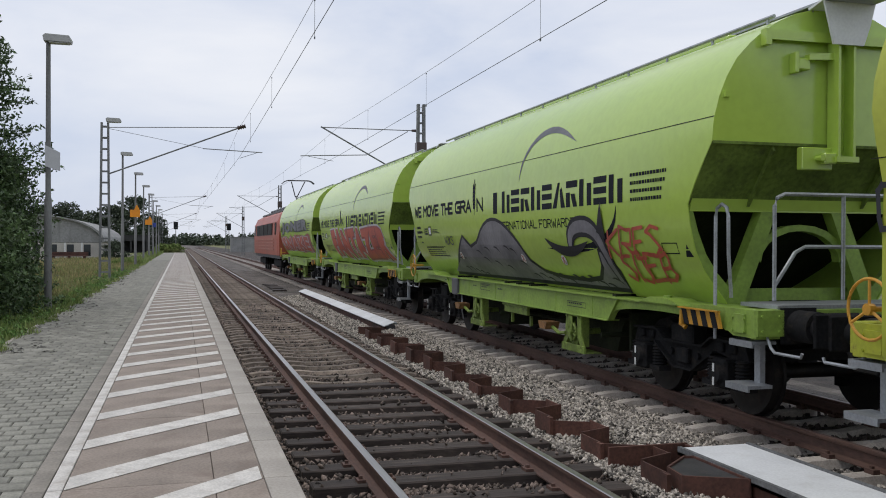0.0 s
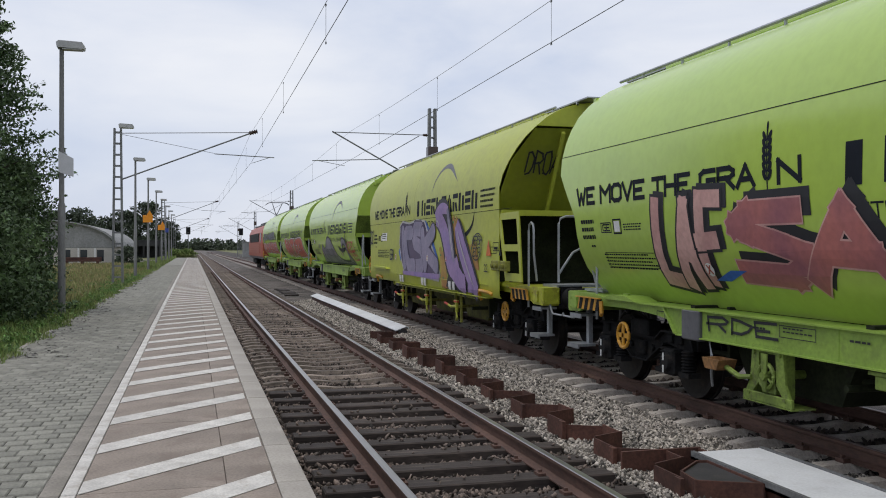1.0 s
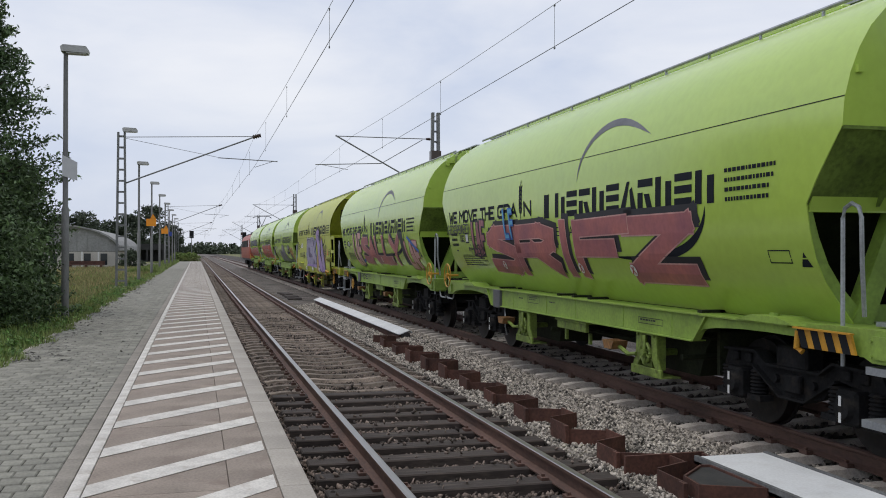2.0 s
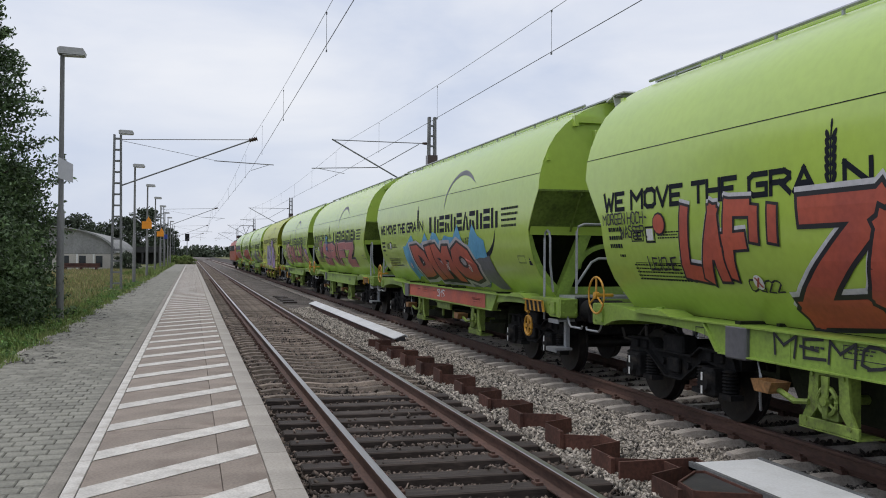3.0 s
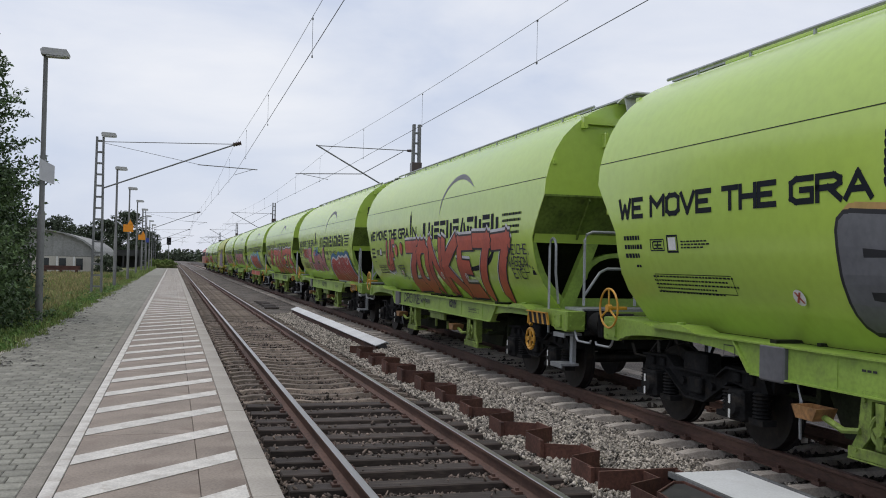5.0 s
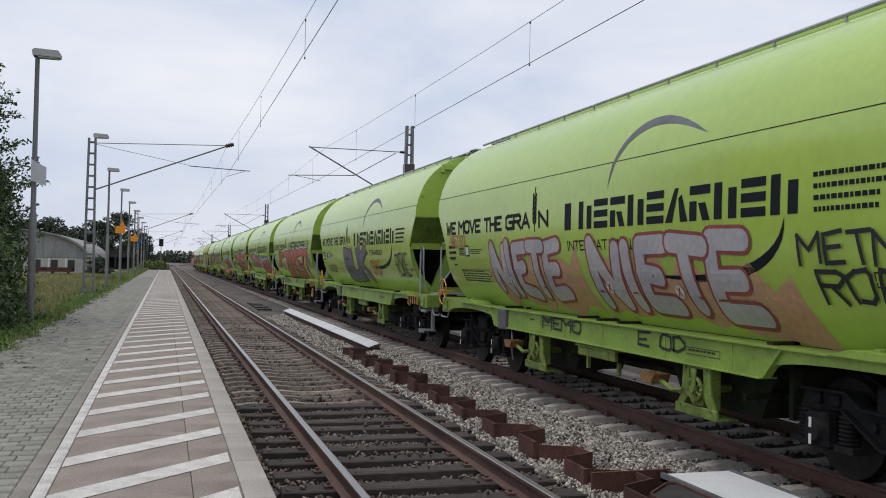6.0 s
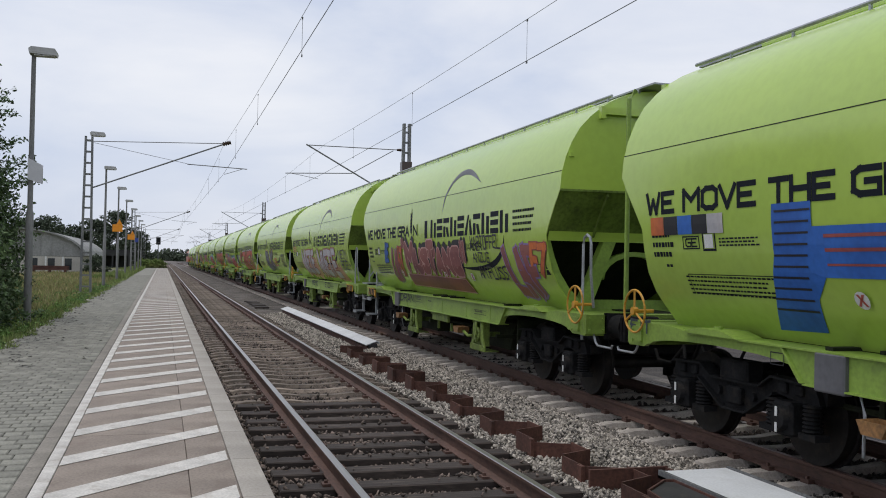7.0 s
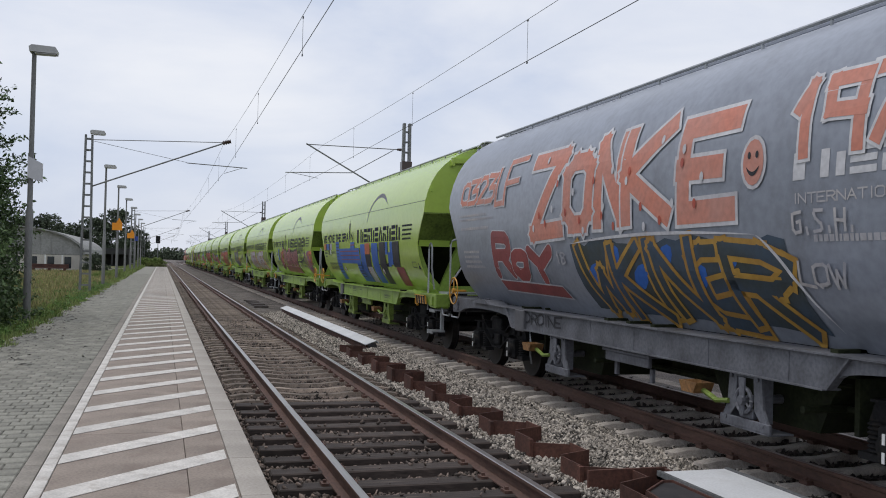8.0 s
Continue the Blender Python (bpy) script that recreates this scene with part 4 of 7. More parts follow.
    add_end(w, K, -1, not reverse, dy, ext)
    WAGONS[n] = w
    return w


LABELS = {
    1: "lime green grain wagon with dark and red graffiti", 2: "lime green grain wagon with red graffiti letters", 3: "lime green grain wagon with grey whale graffiti",
    4: "yellow-green grain wagon with lilac graffiti and rust stains", 5: "lime green grain wagon with pink block graffiti", 6: "lime green grain wagon with pink graffiti on black",
    7: "lime green grain wagon with red graffiti on blue cloud", 8: "lime green grain wagon with orange-red graffiti letters", 9: "lime green grain wagon with red and blue graffiti",
    10: "lime green grain wagon with large red graffiti letters", 11: "lime green grain wagon with black and pink graffiti", 12: "lime green grain wagon with white and pink graffiti",
    13: "lime green grain wagon with maroon graffiti bubble letters", 14: "lime green grain wagon with blue striped graffiti", 15: "dark grey grain wagon with red and yellow graffiti",
}
for n in range(1, 16):
    grain_wagon(n, {4: "yellow", 15: "grey"}.get(n, "green"), n in (5, 13), LABELS[n], n in (4, 5, 7, 10))


# ---------------------------------------------------------------- the engine
def locomotive():
    e = thing("electric_locomotive", pose(AXIS2, 0, 0), "red electric locomotive with dark grilles and raised pantograph", "locomotive", "wagons of the train")
    bm = BM()
    prof = [(-1.48, 1.15), (-1.5, 2.2), (-1.46, 3.1), (-1.25, 3.55), (-0.9, 3.75), (0.9, 3.75), (1.25, 3.55), (1.46, 3.1), (1.5, 2.2), (1.48, 1.15)]
    rows = []
    for y, k, dz in ((-8.9, 0.94, -0.25), (-8.35, 1.0, 0), (8.35, 1.0, 0), (8.9, 0.94, -0.25)):
        rows.append([bm.verts.new((x * k, y, z + (dz if z > 3 else 0))) for x, z in prof])
    for a, b in zip(rows, rows[1:]):
        for i in range(len(prof)):
            j = (i + 1) % len(prof)
            bm.faces.new((a[i], b[i], b[j], a[j]))
    bm.faces.new(rows[0])
    bm.faces.new(rows[-1][::-1])
    bmesh.ops.recalc_face_normals(bm, faces=bm.faces)
    part("body", bm, M["red"], e)
    bm = BM()
    box(bm, -1.35, 1.35, -8.8, 8.8, 0.95, 1.18)
    part("underframe", bm, M["roofgrey"], e)
    bm = BM()
    box(bm, -0.95, 0.95, -7.6, 7.6, 3.75, 3.86)
    for y in (-5, -3.4, -1.2, 0.6, 2.4, 4.2):
        box(bm, -0.6, 0.6, y, y + 0.9, 3.86, 4.12, 0.04)
    part("roof_equipment", bm, M["roofgrey"], e)
    for s in (-1, 1):
        for k in range(4):
            bm = BM()
            y = -5.6 + 2.9 * k
            box(bm, s * 1.5 - 0.03, s * 1.5 + 0.03, y, y + 2.6, 2.35, 3.05)
            for i in range(7):
                box(bm, s * 1.53 - 0.012, s * 1.53 + 0.012, y, y + 2.6, 2.39 + 0.09 * i, 2.42 + 0.09 * i)
            part("grille", bm, M["dark_wood"], e, "dark ventilation grille")
        for y in (-7.9, 7.0):
            bm = BM()
            box(bm, s * 1.475 - 0.03, s * 1.475 + 0.03, y, y + 0.75, 2.35, 3.05)
            part("cab_window", bm, M["glass"], e)
        for i in range(4):
            bm = BM()
            box(bm, s * 1.505 - 0.02, s * 1.505 + 0.02, -6.6, 6.6, 1.45 + 0.2 * i, 1.53 + 0.2 * i)
            part("ribbing", bm, M["rib_red"], e)
    for s in (-1, 1):
        bm = BM()
        box(bm, -1.0, 1.0, s * 8.72 - 0.1, s * 8.72 + 0.1, 2.55, 3.15)
        part("windscreen", bm, M["glass"], e)
        for x in (-0.875, 0.875):
            ob = part("buffer", COMMON["buffer"], None, e)
            ob.matrix_basis = Matrix.Diagonal((1, s, 1, 1)) @ pose(x, 8.85, 1.06)
    for y in (-5.2, 5.2):
        b = part("bogie", BOGIE["bogie_frame"], None, e, "black three-axle bogie")
        b.location = (0, y, 0)
        for a in (-1.5, 0.0, 1.5):
            part("wheelset", BOGIE["wheelset"], None, b).location = (0, a, 0)
        for x in (-1.05, 1.05):
            bm = BM()
            box(bm, x - 0.08, x + 0.08, -2.2, 2.2, 0.45, 0.85, 0.03)
            part("side_frame", bm, M["bogie"], b)
    # single-arm pantograph: a low frame, a knee, an upper arm and a bow with turned-down horns
    pan = part("pantograph", box(BM(), -0.6, 0.6, -6.6, -5.4, 3.90, 3.98, 0.02), M["roofgrey"], e, "raised single-arm pantograph")
    y = -6.0
    bm = BM()
    tube(bm, [(0.0, y - 0.4, 3.95), (0.0, y + 0.9, 4.70)], 0.055, 8)
    part("lower_arm", bm, M["roofgrey"], pan)
    bm = BM()
    for s in (-1, 1):
        tube(bm, [(s * 0.06, y + 0.9, 4.70), (s * 0.40, y, 5.55)], 0.032, 6)
    part("upper_arm", bm, M["roofgrey"], pan)
    bm = BM()
    for dy in (-0.18, 0.18):
        tube(bm, [(-0.97, y + dy, 5.42), (-0.80, y + dy, 5.56), (-0.62, y + dy, 5.62), (0.62, y + dy, 5.62), (0.80, y + dy, 5.56), (0.97, y + dy, 5.42)], 0.03, 6)
    part("bow", bm, M["roofgrey"], pan)
    for y in (-4.6, -2.2, 1.0, 3.6):
        bm = BM()
        tube(bm, [(0.5, y, 3.86 + 0.05 * i) for i in range(9)], [0.09 if i % 2 else 0.055 for i in range(9)], 8)
        part("roof_insulator", bm, M["insul"], e)
    return e


ENGINE = locomotive()


# ---------------------------------------------------------------- lettering and graffiti on the wagon sides
# On a side, u runs from the front end of the body to the rear and z is the height.
def paint(name, col, col2=None, rough=0.55):
    return mat(name, col, rough, var=0.14, scale=1.6, fine=14, bump=0.0, col2=col2)


P = {
    "red": paint("graffiti_red", (0.50, 0.10, 0.055), (0.36, 0.075, 0.055)), "pink": paint("graffiti_pink", (0.42, 0.17, 0.17), (0.24, 0.09, 0.12)),
    "maroon": paint("graffiti_maroon", (0.33, 0.075, 0.07), (0.22, 0.055, 0.055)), "white": paint("graffiti_white", (0.62, 0.62, 0.64), (0.48, 0.47, 0.50)),
    "sea_blue": paint("graffiti_sea_blue", (0.015, 0.11, 0.26), (0.02, 0.14, 0.22)), "silver": paint("graffiti_silver", (0.50, 0.47, 0.46), (0.36, 0.36, 0.40)), "black": paint("graffiti_black", (0.018, 0.018, 0.024)),
    "blue": paint("graffiti_blue", (0.03, 0.14, 0.50), (0.02, 0.09, 0.36)), "light_blue": paint("graffiti_light_blue", (0.12, 0.42, 0.62), (0.05, 0.22, 0.45)),
    "lilac": paint("graffiti_lilac", (0.29, 0.25, 0.36), (0.18, 0.17, 0.26)), "violet": paint("graffiti_violet", (0.24, 0.17, 0.40), (0.36, 0.23, 0.42)),
    "plum": paint("graffiti_plum", (0.085, 0.055, 0.12), (0.06, 0.05, 0.11)), "coral": paint("graffiti_coral", (0.60, 0.22, 0.15), (0.50, 0.25, 0.20)), "salmon": paint("graffiti_salmon", (0.62, 0.37, 0.33), (0.44, 0.22, 0.21)), "dusk": paint("graffiti_dusky_red", (0.32, 0.105, 0.09), (0.20, 0.07, 0.075)), "rose": paint("graffiti_rose", (0.46, 0.25, 0.10), (0.40, 0.33, 0.08)), "grey": paint("graffiti_grey", (0.16, 0.165, 0.18), (0.10, 0.10, 0.115)),
    "orange": paint("graffiti_orange", (0.62, 0.16, 0.04), (0.40, 0.10, 0.05)), "ochre": paint("graffiti_ochre", (0.44, 0.27, 0.035), (0.06, 0.06, 0.05)),
    "gold": paint("graffiti_gold", (0.46, 0.27, 0.05), (0.34, 0.17, 0.04)), "dusky_pink": paint("graffiti_dusky_pink", (0.47, 0.16, 0.14), (0.27, 0.10, 0.13)), "crimson": paint("graffiti_crimson", (0.40, 0.045, 0.035), (0.28, 0.04, 0.04)), "peach": paint("graffiti_peach", (0.55, 0.30, 0.18), (0.50, 0.33, 0.16)), "hide": paint("graffiti_mid_grey", (0.24, 0.23, 0.245), (0.12, 0.115, 0.13)), "rust": paint("graffiti_rust_cloud", (0.33, 0.115, 0.035), (0.42, 0.30, 0.05)), "leaf_green": paint("graffiti_green", (0.05, 0.28, 0.10)),
    "dark_teal": paint("graffiti_dark", (0.045, 0.055, 0.05), (0.05, 0.09, 0.16)), "letter": M["navy"],
}


def on_side(bm, section, off):
    """Bends a flat decal (u, z, 0) onto the side facing the platform."""
    zs = [v.co.y for v in bm.verts]
    z = math.floor(min(zs) / 0.08) * 0.08
    while z < max(zs):
        z += 0.08
        bmesh.ops.bisect_plane(bm, geom=bm.verts[:] + bm.edges[:] + bm.faces[:], plane_co=(0, z, 0), plane_no=(0, 1, 0))
    for v in bm.verts:
        u, zz, up = v.co
        v.co = (-(half_width_of(section, zz) + off + up) if off < 0.5 else -1.369 - up, FRONT - u, zz - (0.0 if off < 0.5 else 0.06))
    bmesh.ops.recalc_face_normals(bm, faces=bm.faces)
    for f in bm.faces:
        if f.normal.x > 0:
            f.normal_flip()
    return bm


STROKES = {
    "A": "00 26 40|12 32", "B": "00 06 36 45 44 33 03|33 42 41 30 00", "C": "46 16 05 01 10 40", "D": "00 06 26 44 42 20 00", "E": "46 06 00 40|03 33", "F": "46 06 00|03 33",
    "G": "46 16 05 01 10 40 43 23", "H": "00 06|40 46|03 43", "I": "20 26", "J": "46 41 30 10 01", "K": "00 06|46 03 40", "L": "06 00 40", "M": "00 06 23 46 40", "N": "00 06 40 46",
    "O": "10 30 41 45 36 16 05 01 10", "P": "00 06 36 45 44 33 03", "R": "00 06 36 45 44 33 03|23 40", "S": "46 16 05 14 33 42 41 30 00", "T": "06 46|26 20", "U": "06 01 10 30 41 46",
    "V": "06 20 46", "W": "06 10 24 30 46", "X": "00 46|06 40", "Y": "06 23 46|23 20", "Z": "06 46 00 40", "0": "10 30 41 45 36 16 05 01 10", "1": "14 26 20", "2": "05 16 36 45 44 00 40",
    "3": "06 46 23 43 41 30 00", "4": "30 36 02 42", "7": "06 46 10", "8": "13 33 44 45 36 16 05 04 13 01 10 30 41 33", "9": "40 46 06 03 43", "*": "12 34|14 32|23 24", "!": "26 22|20 21", ",": "20 11",
    ".": "20 21", "-": "13 33", "(": "36 14 12 30", ")": "16 34 32 10", " ": "",
}


def stroke_bm(words, u0, u1, z0, z1, thick, shake=0.0, seed=1, rounded=False, lean=0.0):
    """Words drawn with straight strokes of one thickness."""
    rnd = random.Random(seed)
    bm = BM()
    n = len(words)
    wide = [{" ": 0.5, "I": 0.55, "!": 0.5, "M": 1.15, "W": 1.2}.get(ch, 1.0) for ch in words.upper()]
    cell = (u1 - u0) / (sum(wide) - 0.20 * wide[-1])
    k = 0
    for at, ch in enumerate(words.upper()):
        i = sum(wide[:at])
        for line in STROKES.get(ch, "20 26").split("|"):
            pts = [(u0 + cell * (i + 0.80 * wide[at] * int(p[0]) / 4 + shake * rnd.uniform(-0.08, 0.08)), z0 + (z1 - z0) * (int(p[1]) / 6 + shake * rnd.uniform(-0.07, 0.07))) for p in line.split()]
            pts = [(a - lean * (b - z0), b) for a, b in pts]
            for (a, b), (c, d) in zip(pts, pts[1:]):
                l = math.hypot(c - a, d - b) or 1.0
                ex, ez = (c - a) / l * thick * 0.5, (d - b) / l * thick * 0.5
                k += 1
                up = 0.0003 * (k % 5)
                if rounded:
                    ex, ez = ex * 0.02, ez * 0.02
                    px, pz = (c - a) / l * thick * 0.5, (d - b) / l * thick * 0.5
                    q = [(a - pz, b + px), (a + pz, b - px), (c + pz, d - px), (c - pz, d + px)]
                    bm.faces.new([bm.verts.new((x, y, up)) for x, y in q])
                    for j, (x, y) in enumerate(((a, b), (c, d))):
                        bm.faces.new([bm.verts.new((x + 0.5 * thick * math.cos(m * 0.6283), y + 0.5 * thick * math.sin(m * 0.6283), up + 0.0001 * (j + 1))) for m in range(10)])
                    continue
                q = [(a - ex - ez, b - ez + ex), (a - ex + ez, b - ez - ex), (c + ex + ez, d + ez - ex), (c + ex - ez, d + ez + ex)]
                bm.faces.new([bm.verts.new((x, y, up)) for x, y in q])
    return bm


GLYPHS = {}


def text_mesh(words, bold):
    """Words in the built-in font, flat, scaled to the unit square."""
    key = (words, bold)
    if key not in GLYPHS:
        c = bpy.data.curves.new("lettering", "FONT")
        c.body, c.offset, c.resolution_u, c.space_character = words, bold, 2, 1.16
        ob = bpy.data.objects.new("lettering", c)
        scene.collection.objects.link(ob)
        me = bpy.data.meshes.new_from_object(ob.evaluated_get(bpy.context.evaluated_depsgraph_get()))
        bpy.data.objects.remove(ob)
        co = [v.co.copy() for v in me.vertices]
        GLYPHS[key] = (me, min(v.x for v in co), max(v.x for v in co), min(v.y for v in co), max(v.y for v in co))
    return GLYPHS[key]


def words_bm(words, u0, u1, z0, z1, bold=0.0, grow=0.0, shear=0.0, wave=0.0):
    me, x0, x1, y0, y1 = text_mesh(words, bold)
    if grow:
        me = text_mesh(words, bold + grow)[0]
    bm = BM()
    bm.from_mesh(me)
    for v in bm.verts:
        a, b = (v.co.x - x0) / (x1 - x0), (v.co.y - y0) / (y1 - y0)
        zz = z0 + (z1 - z0) * b + wave * math.sin(a * 17.0) * 0.5
        v.co = (u0 + (u1 - u0) * a + shear * (1 - b), zz, 0)
    return bm


def poly_bm(*polys):
    bm = BM()
    for p in polys:
        bm.faces.new([bm.verts.new((u, z, 0)) for u, z in p])
    bmesh.ops.triangulate(bm, faces=bm.faces[:], ngon_method="EAR_CLIP")
    return bm


def decal(w, name, bm, material, off, section=SECTION, label=""):
    return part(name, on_side(bm, section, off), material, w, label)


def bar(u0, u1, z0, z1, lean=0.0):
    return [(u0, z0), (u1, z0), (u1 + lean, z1), (u0 + lean, z1)]


def ellipse(u, z, a, b, turn=0.0, k=10):
    c, s = math.cos(turn), math.sin(turn)
    return [(u + a * math.cos(t) * c - b * math.sin(t) * s, z + a * math.cos(t) * s + b * math.sin(t) * c) for t in [2 * math.pi * i / k for i in range(k)]]


def crescent(pts, thick):
    """A sickle along pts, thickest in its middle third."""
    n = len(pts)
    out, back = [], []
    for i, (u, z) in enumerate(pts):
        a, b = pts[max(0, i - 1)], pts[min(n - 1, i + 1)]
        d = math.hypot(b[0] - a[0], b[1] - a[1])
        nx, nz = -(b[1] - a[1]) / d, (b[0] - a[0]) / d
        h = thick * math.sin(math.pi * (i + 0.02) / (n - 0.96)) ** 0.7
        out.append((u + nx * h * 0.5, z + nz * h * 0.5))
        back.append((u - nx * h * 0.5, z - nz * h * 0.5))
    return out + back[::-1]


def ribbon(pts, thick):
    """A band of nearly even width along pts."""
    n = len(pts)
    out, back = [], []
    for i, (u, z) in enumerate(pts):
        a, b = pts[max(0, i - 1)], pts[min(n - 1, i + 1)]
        d = math.hypot(b[0] - a[0], b[1] - a[1])
        nx, nz = -(b[1] - a[1]) / d, (b[0] - a[0]) / d
        h = thick * (0.35 + 0.65 * math.sin(math.pi * (i + 0.6) / (n + 0.2)) ** 0.5)
        out.append((u + nx * h * 0.5, z + nz * h * 0.5))
        back.append((u - nx * h * 0.5, z - nz * h * 0.5))
    return out + back[::-1]


def arc_pts(u0, z0, u1, z1, bulge_u, bulge_z, n=14):
    r = []
    for i in range(n + 1):
        t = i / n
        r.append(((1 - t) ** 2 * u0 + 2 * t * (1 - t) * bulge_u + t * t * u1, (1 - t) ** 2 * z0 + 2 * t * (1 - t) * bulge_z + t * t * z1))
    return r


def logo_blocks(u0, u1, z0, z1, n=11):
    """A company mark as a row of plain shapes: leaning bars, stacked bars and wedges; one list of polygons for each."""
    out = []
    step = (u1 - u0) / n
    h = z1 - z0
    for i in range(n):
        a = u0 + step * i
        w = step * 0.84
        b, q = a + w, step * 0.30
        kind = (0, 1, 2, 3, 1, 2, 4, 3, 1, 2, 1)[i % 11]
        if kind == 0:
            s = [[(a, z0), (a + q * 1.5, z0), (a + q * 1.5, z1), (a, z1)]]
        elif kind == 1:
            s = [[(a, z0), (a + q, z0), (a + q, z1), (a, z1)], [(b - q, z0), (b, z0), (b, z0 + h * 0.82), (b - q, z0 + h * 0.82)]]
        elif kind == 2:
            s = [[(a, z0 + h * k), (b, z0 + h * k), (b, z0 + h * (k + 0.24)), (a, z0 + h * (k + 0.24))] for k in (0.0, 0.38, 0.76)]
        elif kind == 3:
            s = [[(a, z0), (a + q, z0), (a + q, z0 + h * 0.56), (a, z0 + h * 0.56)], [(a, z0 + h * 0.74), (b, z0 + h * 0.74), (b, z1), (a, z1)], [(b - q, z0), (b, z0), (b - q * 0.6, z0 + h * 0.5), (b - q * 1.6, z0 + h * 0.5)]]
        else:
            s = [[(a - w * 0.1, z0), (a + q * 0.8, z0), (a + w * 0.6, z1), (a + w * 0.4, z1)], [(b - q * 0.8, z0), (b + w * 0.1, z0), (a + w * 0.78, z0 + h * 0.8), (a + w * 0.6, z0 + h * 0.7)]]
        out.append([[(p + (r - z0) * 0.06, r) for p, r in poly] for poly in s])
    return out


def text_bars(u0, u1, z0, z1, lines, seed, fill=0.5):
    """Small print as rows of plain bars."""
    rnd = random.Random(seed)
    out = []
    dz = (z1 - z0) / lines
    for i in range(lines):
        u = u0
        stop = u0 + (u1 - u0) * rnd.uniform(0.72, 1.0)
        while u < stop - 0.03:
            l = rnd.uniform(0.03, 0.07)
            out.append(bar(u, min(stop, u + l), z1 - dz * i - dz * fill, z1 - dz * i))
            u += l + 0.016
    return out


def frame_rect(u0, u1, z0, z1, t=0.014):
    return [bar(u0, u1, z0, z0 + t), bar(u0, u1, z1 - t, z1), bar(u0, u0 + t, z0 + t, z1 - t), bar(u1 - t, u1, z0 + t, z1 - t)]


def company_marks(w, n, ink, dz=0.0, section=SECTION, seam=3.20):
    d = dz
    a, k = (0.90, 0.915) if n == 4 else (0.64, 1.0)
    for word, u0, u1 in (("WE", 0.64, 1.20), ("MOVE", 1.42, 2.66), ("THE", 2.90, 3.74), ("GRA", 3.98, 4.98), ("N", 5.38, 5.70)):
        decal(w, "slogan", stroke_bm(word, a + (u0 - 0.64) * k, a + (u1 - 0.64) * k, 2.48 + d, 2.68 + d, 0.056), ink, 0.004, section, "dark slogan lettering")
    e = a + (5.20 - 0.64) * k
    ear = [bar(e - 0.01, e + 0.01, 2.40 + d, 3.0 + d)]
    for i in range(6):
        z = 2.56 + 0.075 * i + d
        ear += [ellipse(e - 0.045, z, 0.06, 0.026, 2.05), ellipse(e + 0.045, z, 0.06, 0.026, 1.09)]
    ear.append(ellipse(e, 3.03 + d, 0.05, 0.016, math.pi / 2))
    decal(w, "wheat_ear_mark", poly_bm(*ear), ink, 0.004, section)
    for shape in logo_blocks(6.30, 11.38, 2.385 + d, 2.755 + d):
        decal(w, "company_mark", poly_bm(*shape), ink, 0.004, section, "dark block mark")
    sill = frame_rect(5.2, 5.75, 1.06, 1.18, 0.008) + text_bars(5.26, 5.7, 1.09, 1.16, 2, n + 3, 0.4) + text_bars(4.75, 5.0, 1.09, 1.13, 1, n + 5) + text_bars(6.2, 6.5, 1.09, 1.13, 1, n + 6)
    sill += frame_rect(9.3, 9.95, 1.02, 1.10, 0.008) + text_bars(9.35, 9.9, 1.04, 1.08, 1, n + 8) + frame_rect(2.75, 2.95, 1.04, 1.16, 0.01)
    decal(w, "sill_print", poly_bm(*sill), P["black"], 0.55, section)
    decal(w, "crescent_mark", poly_bm(crescent(arc_pts(7.70, 3.10, 9.79, 3.25, 7.9, 4.2) if n == 4 else arc_pts(7.61, 2.87, 9.78, 3.31, 7.91, 4.07), 0.115)), P["grey"] if n != 15 else P["white"], 0.004, section)
    decal(w, "crescent_mark", poly_bm(crescent(arc_pts(11.12, 2.36 + d, 8.6, 1.80 + d, 11.0, 1.66 + d), 0.10)), ink, 0.004, section)
    decal(w, "descriptive_line", stroke_bm("INTERNATIONAL FORWARDER", 6.34, 9.95, 2.11 + d, 2.23 + d, 0.018), ink, 0.004, section)
    decal(w, "contact_print", poly_bm(*text_bars(11.52, 12.52, 2.33 + d, 2.73 + d, 4, 5, 0.42)), ink, 0.004, section)
    rows = text_bars(0.72, 1.22, 1.93, 2.25, 3, n) + frame_rect(1.36, 1.68, 2.06, 2.20) + frame_rect(1.74, 1.98, 2.04, 2.24, 0.022) + text_bars(2.04, 2.7, 2.07, 2.17, 3, n + 40)
    rows += text_bars(0.95, 1.15, 1.84, 1.90, 1, n + 7) + text_bars(1.3, 3.0, 1.56, 1.78, 5, n + 9, 0.4) + frame_rect(1.35, 2.9, 1.60, 1.80, 0.008)
    rows += frame_rect(12.15, 12.5, 1.75, 1.88, 0.012) + [[(12.62, 1.72), (12.78, 1.72), (12.70, 1.86)]]
    decal(w, "data_panel", poly_bm(*rows), ink, 0.004, section, "small dark data lettering")
    decal(w, "data_panel", stroke_bm("GE", 1.42, 1.63, 2.09, 2.17, 0.018), ink, 0.004, section)
    decal(w, "data_plate", poly_bm(bar(1.78, 1.94, 2.07, 2.21)), M["white"], 0.008, section)
    decal(w, "body_seam", poly_bm(bar(0.0, 13.35, seam - 0.005, seam + 0.005)), M["under"], 0.003, section)
    for u in (3.9, 7.4, 9.1):
        decal(w, "hazard_sticker", poly_bm(ellipse(u, 1.62, 0.085, 0.075, 0, 14)), M["white"], 0.026, section, "round white sticker")
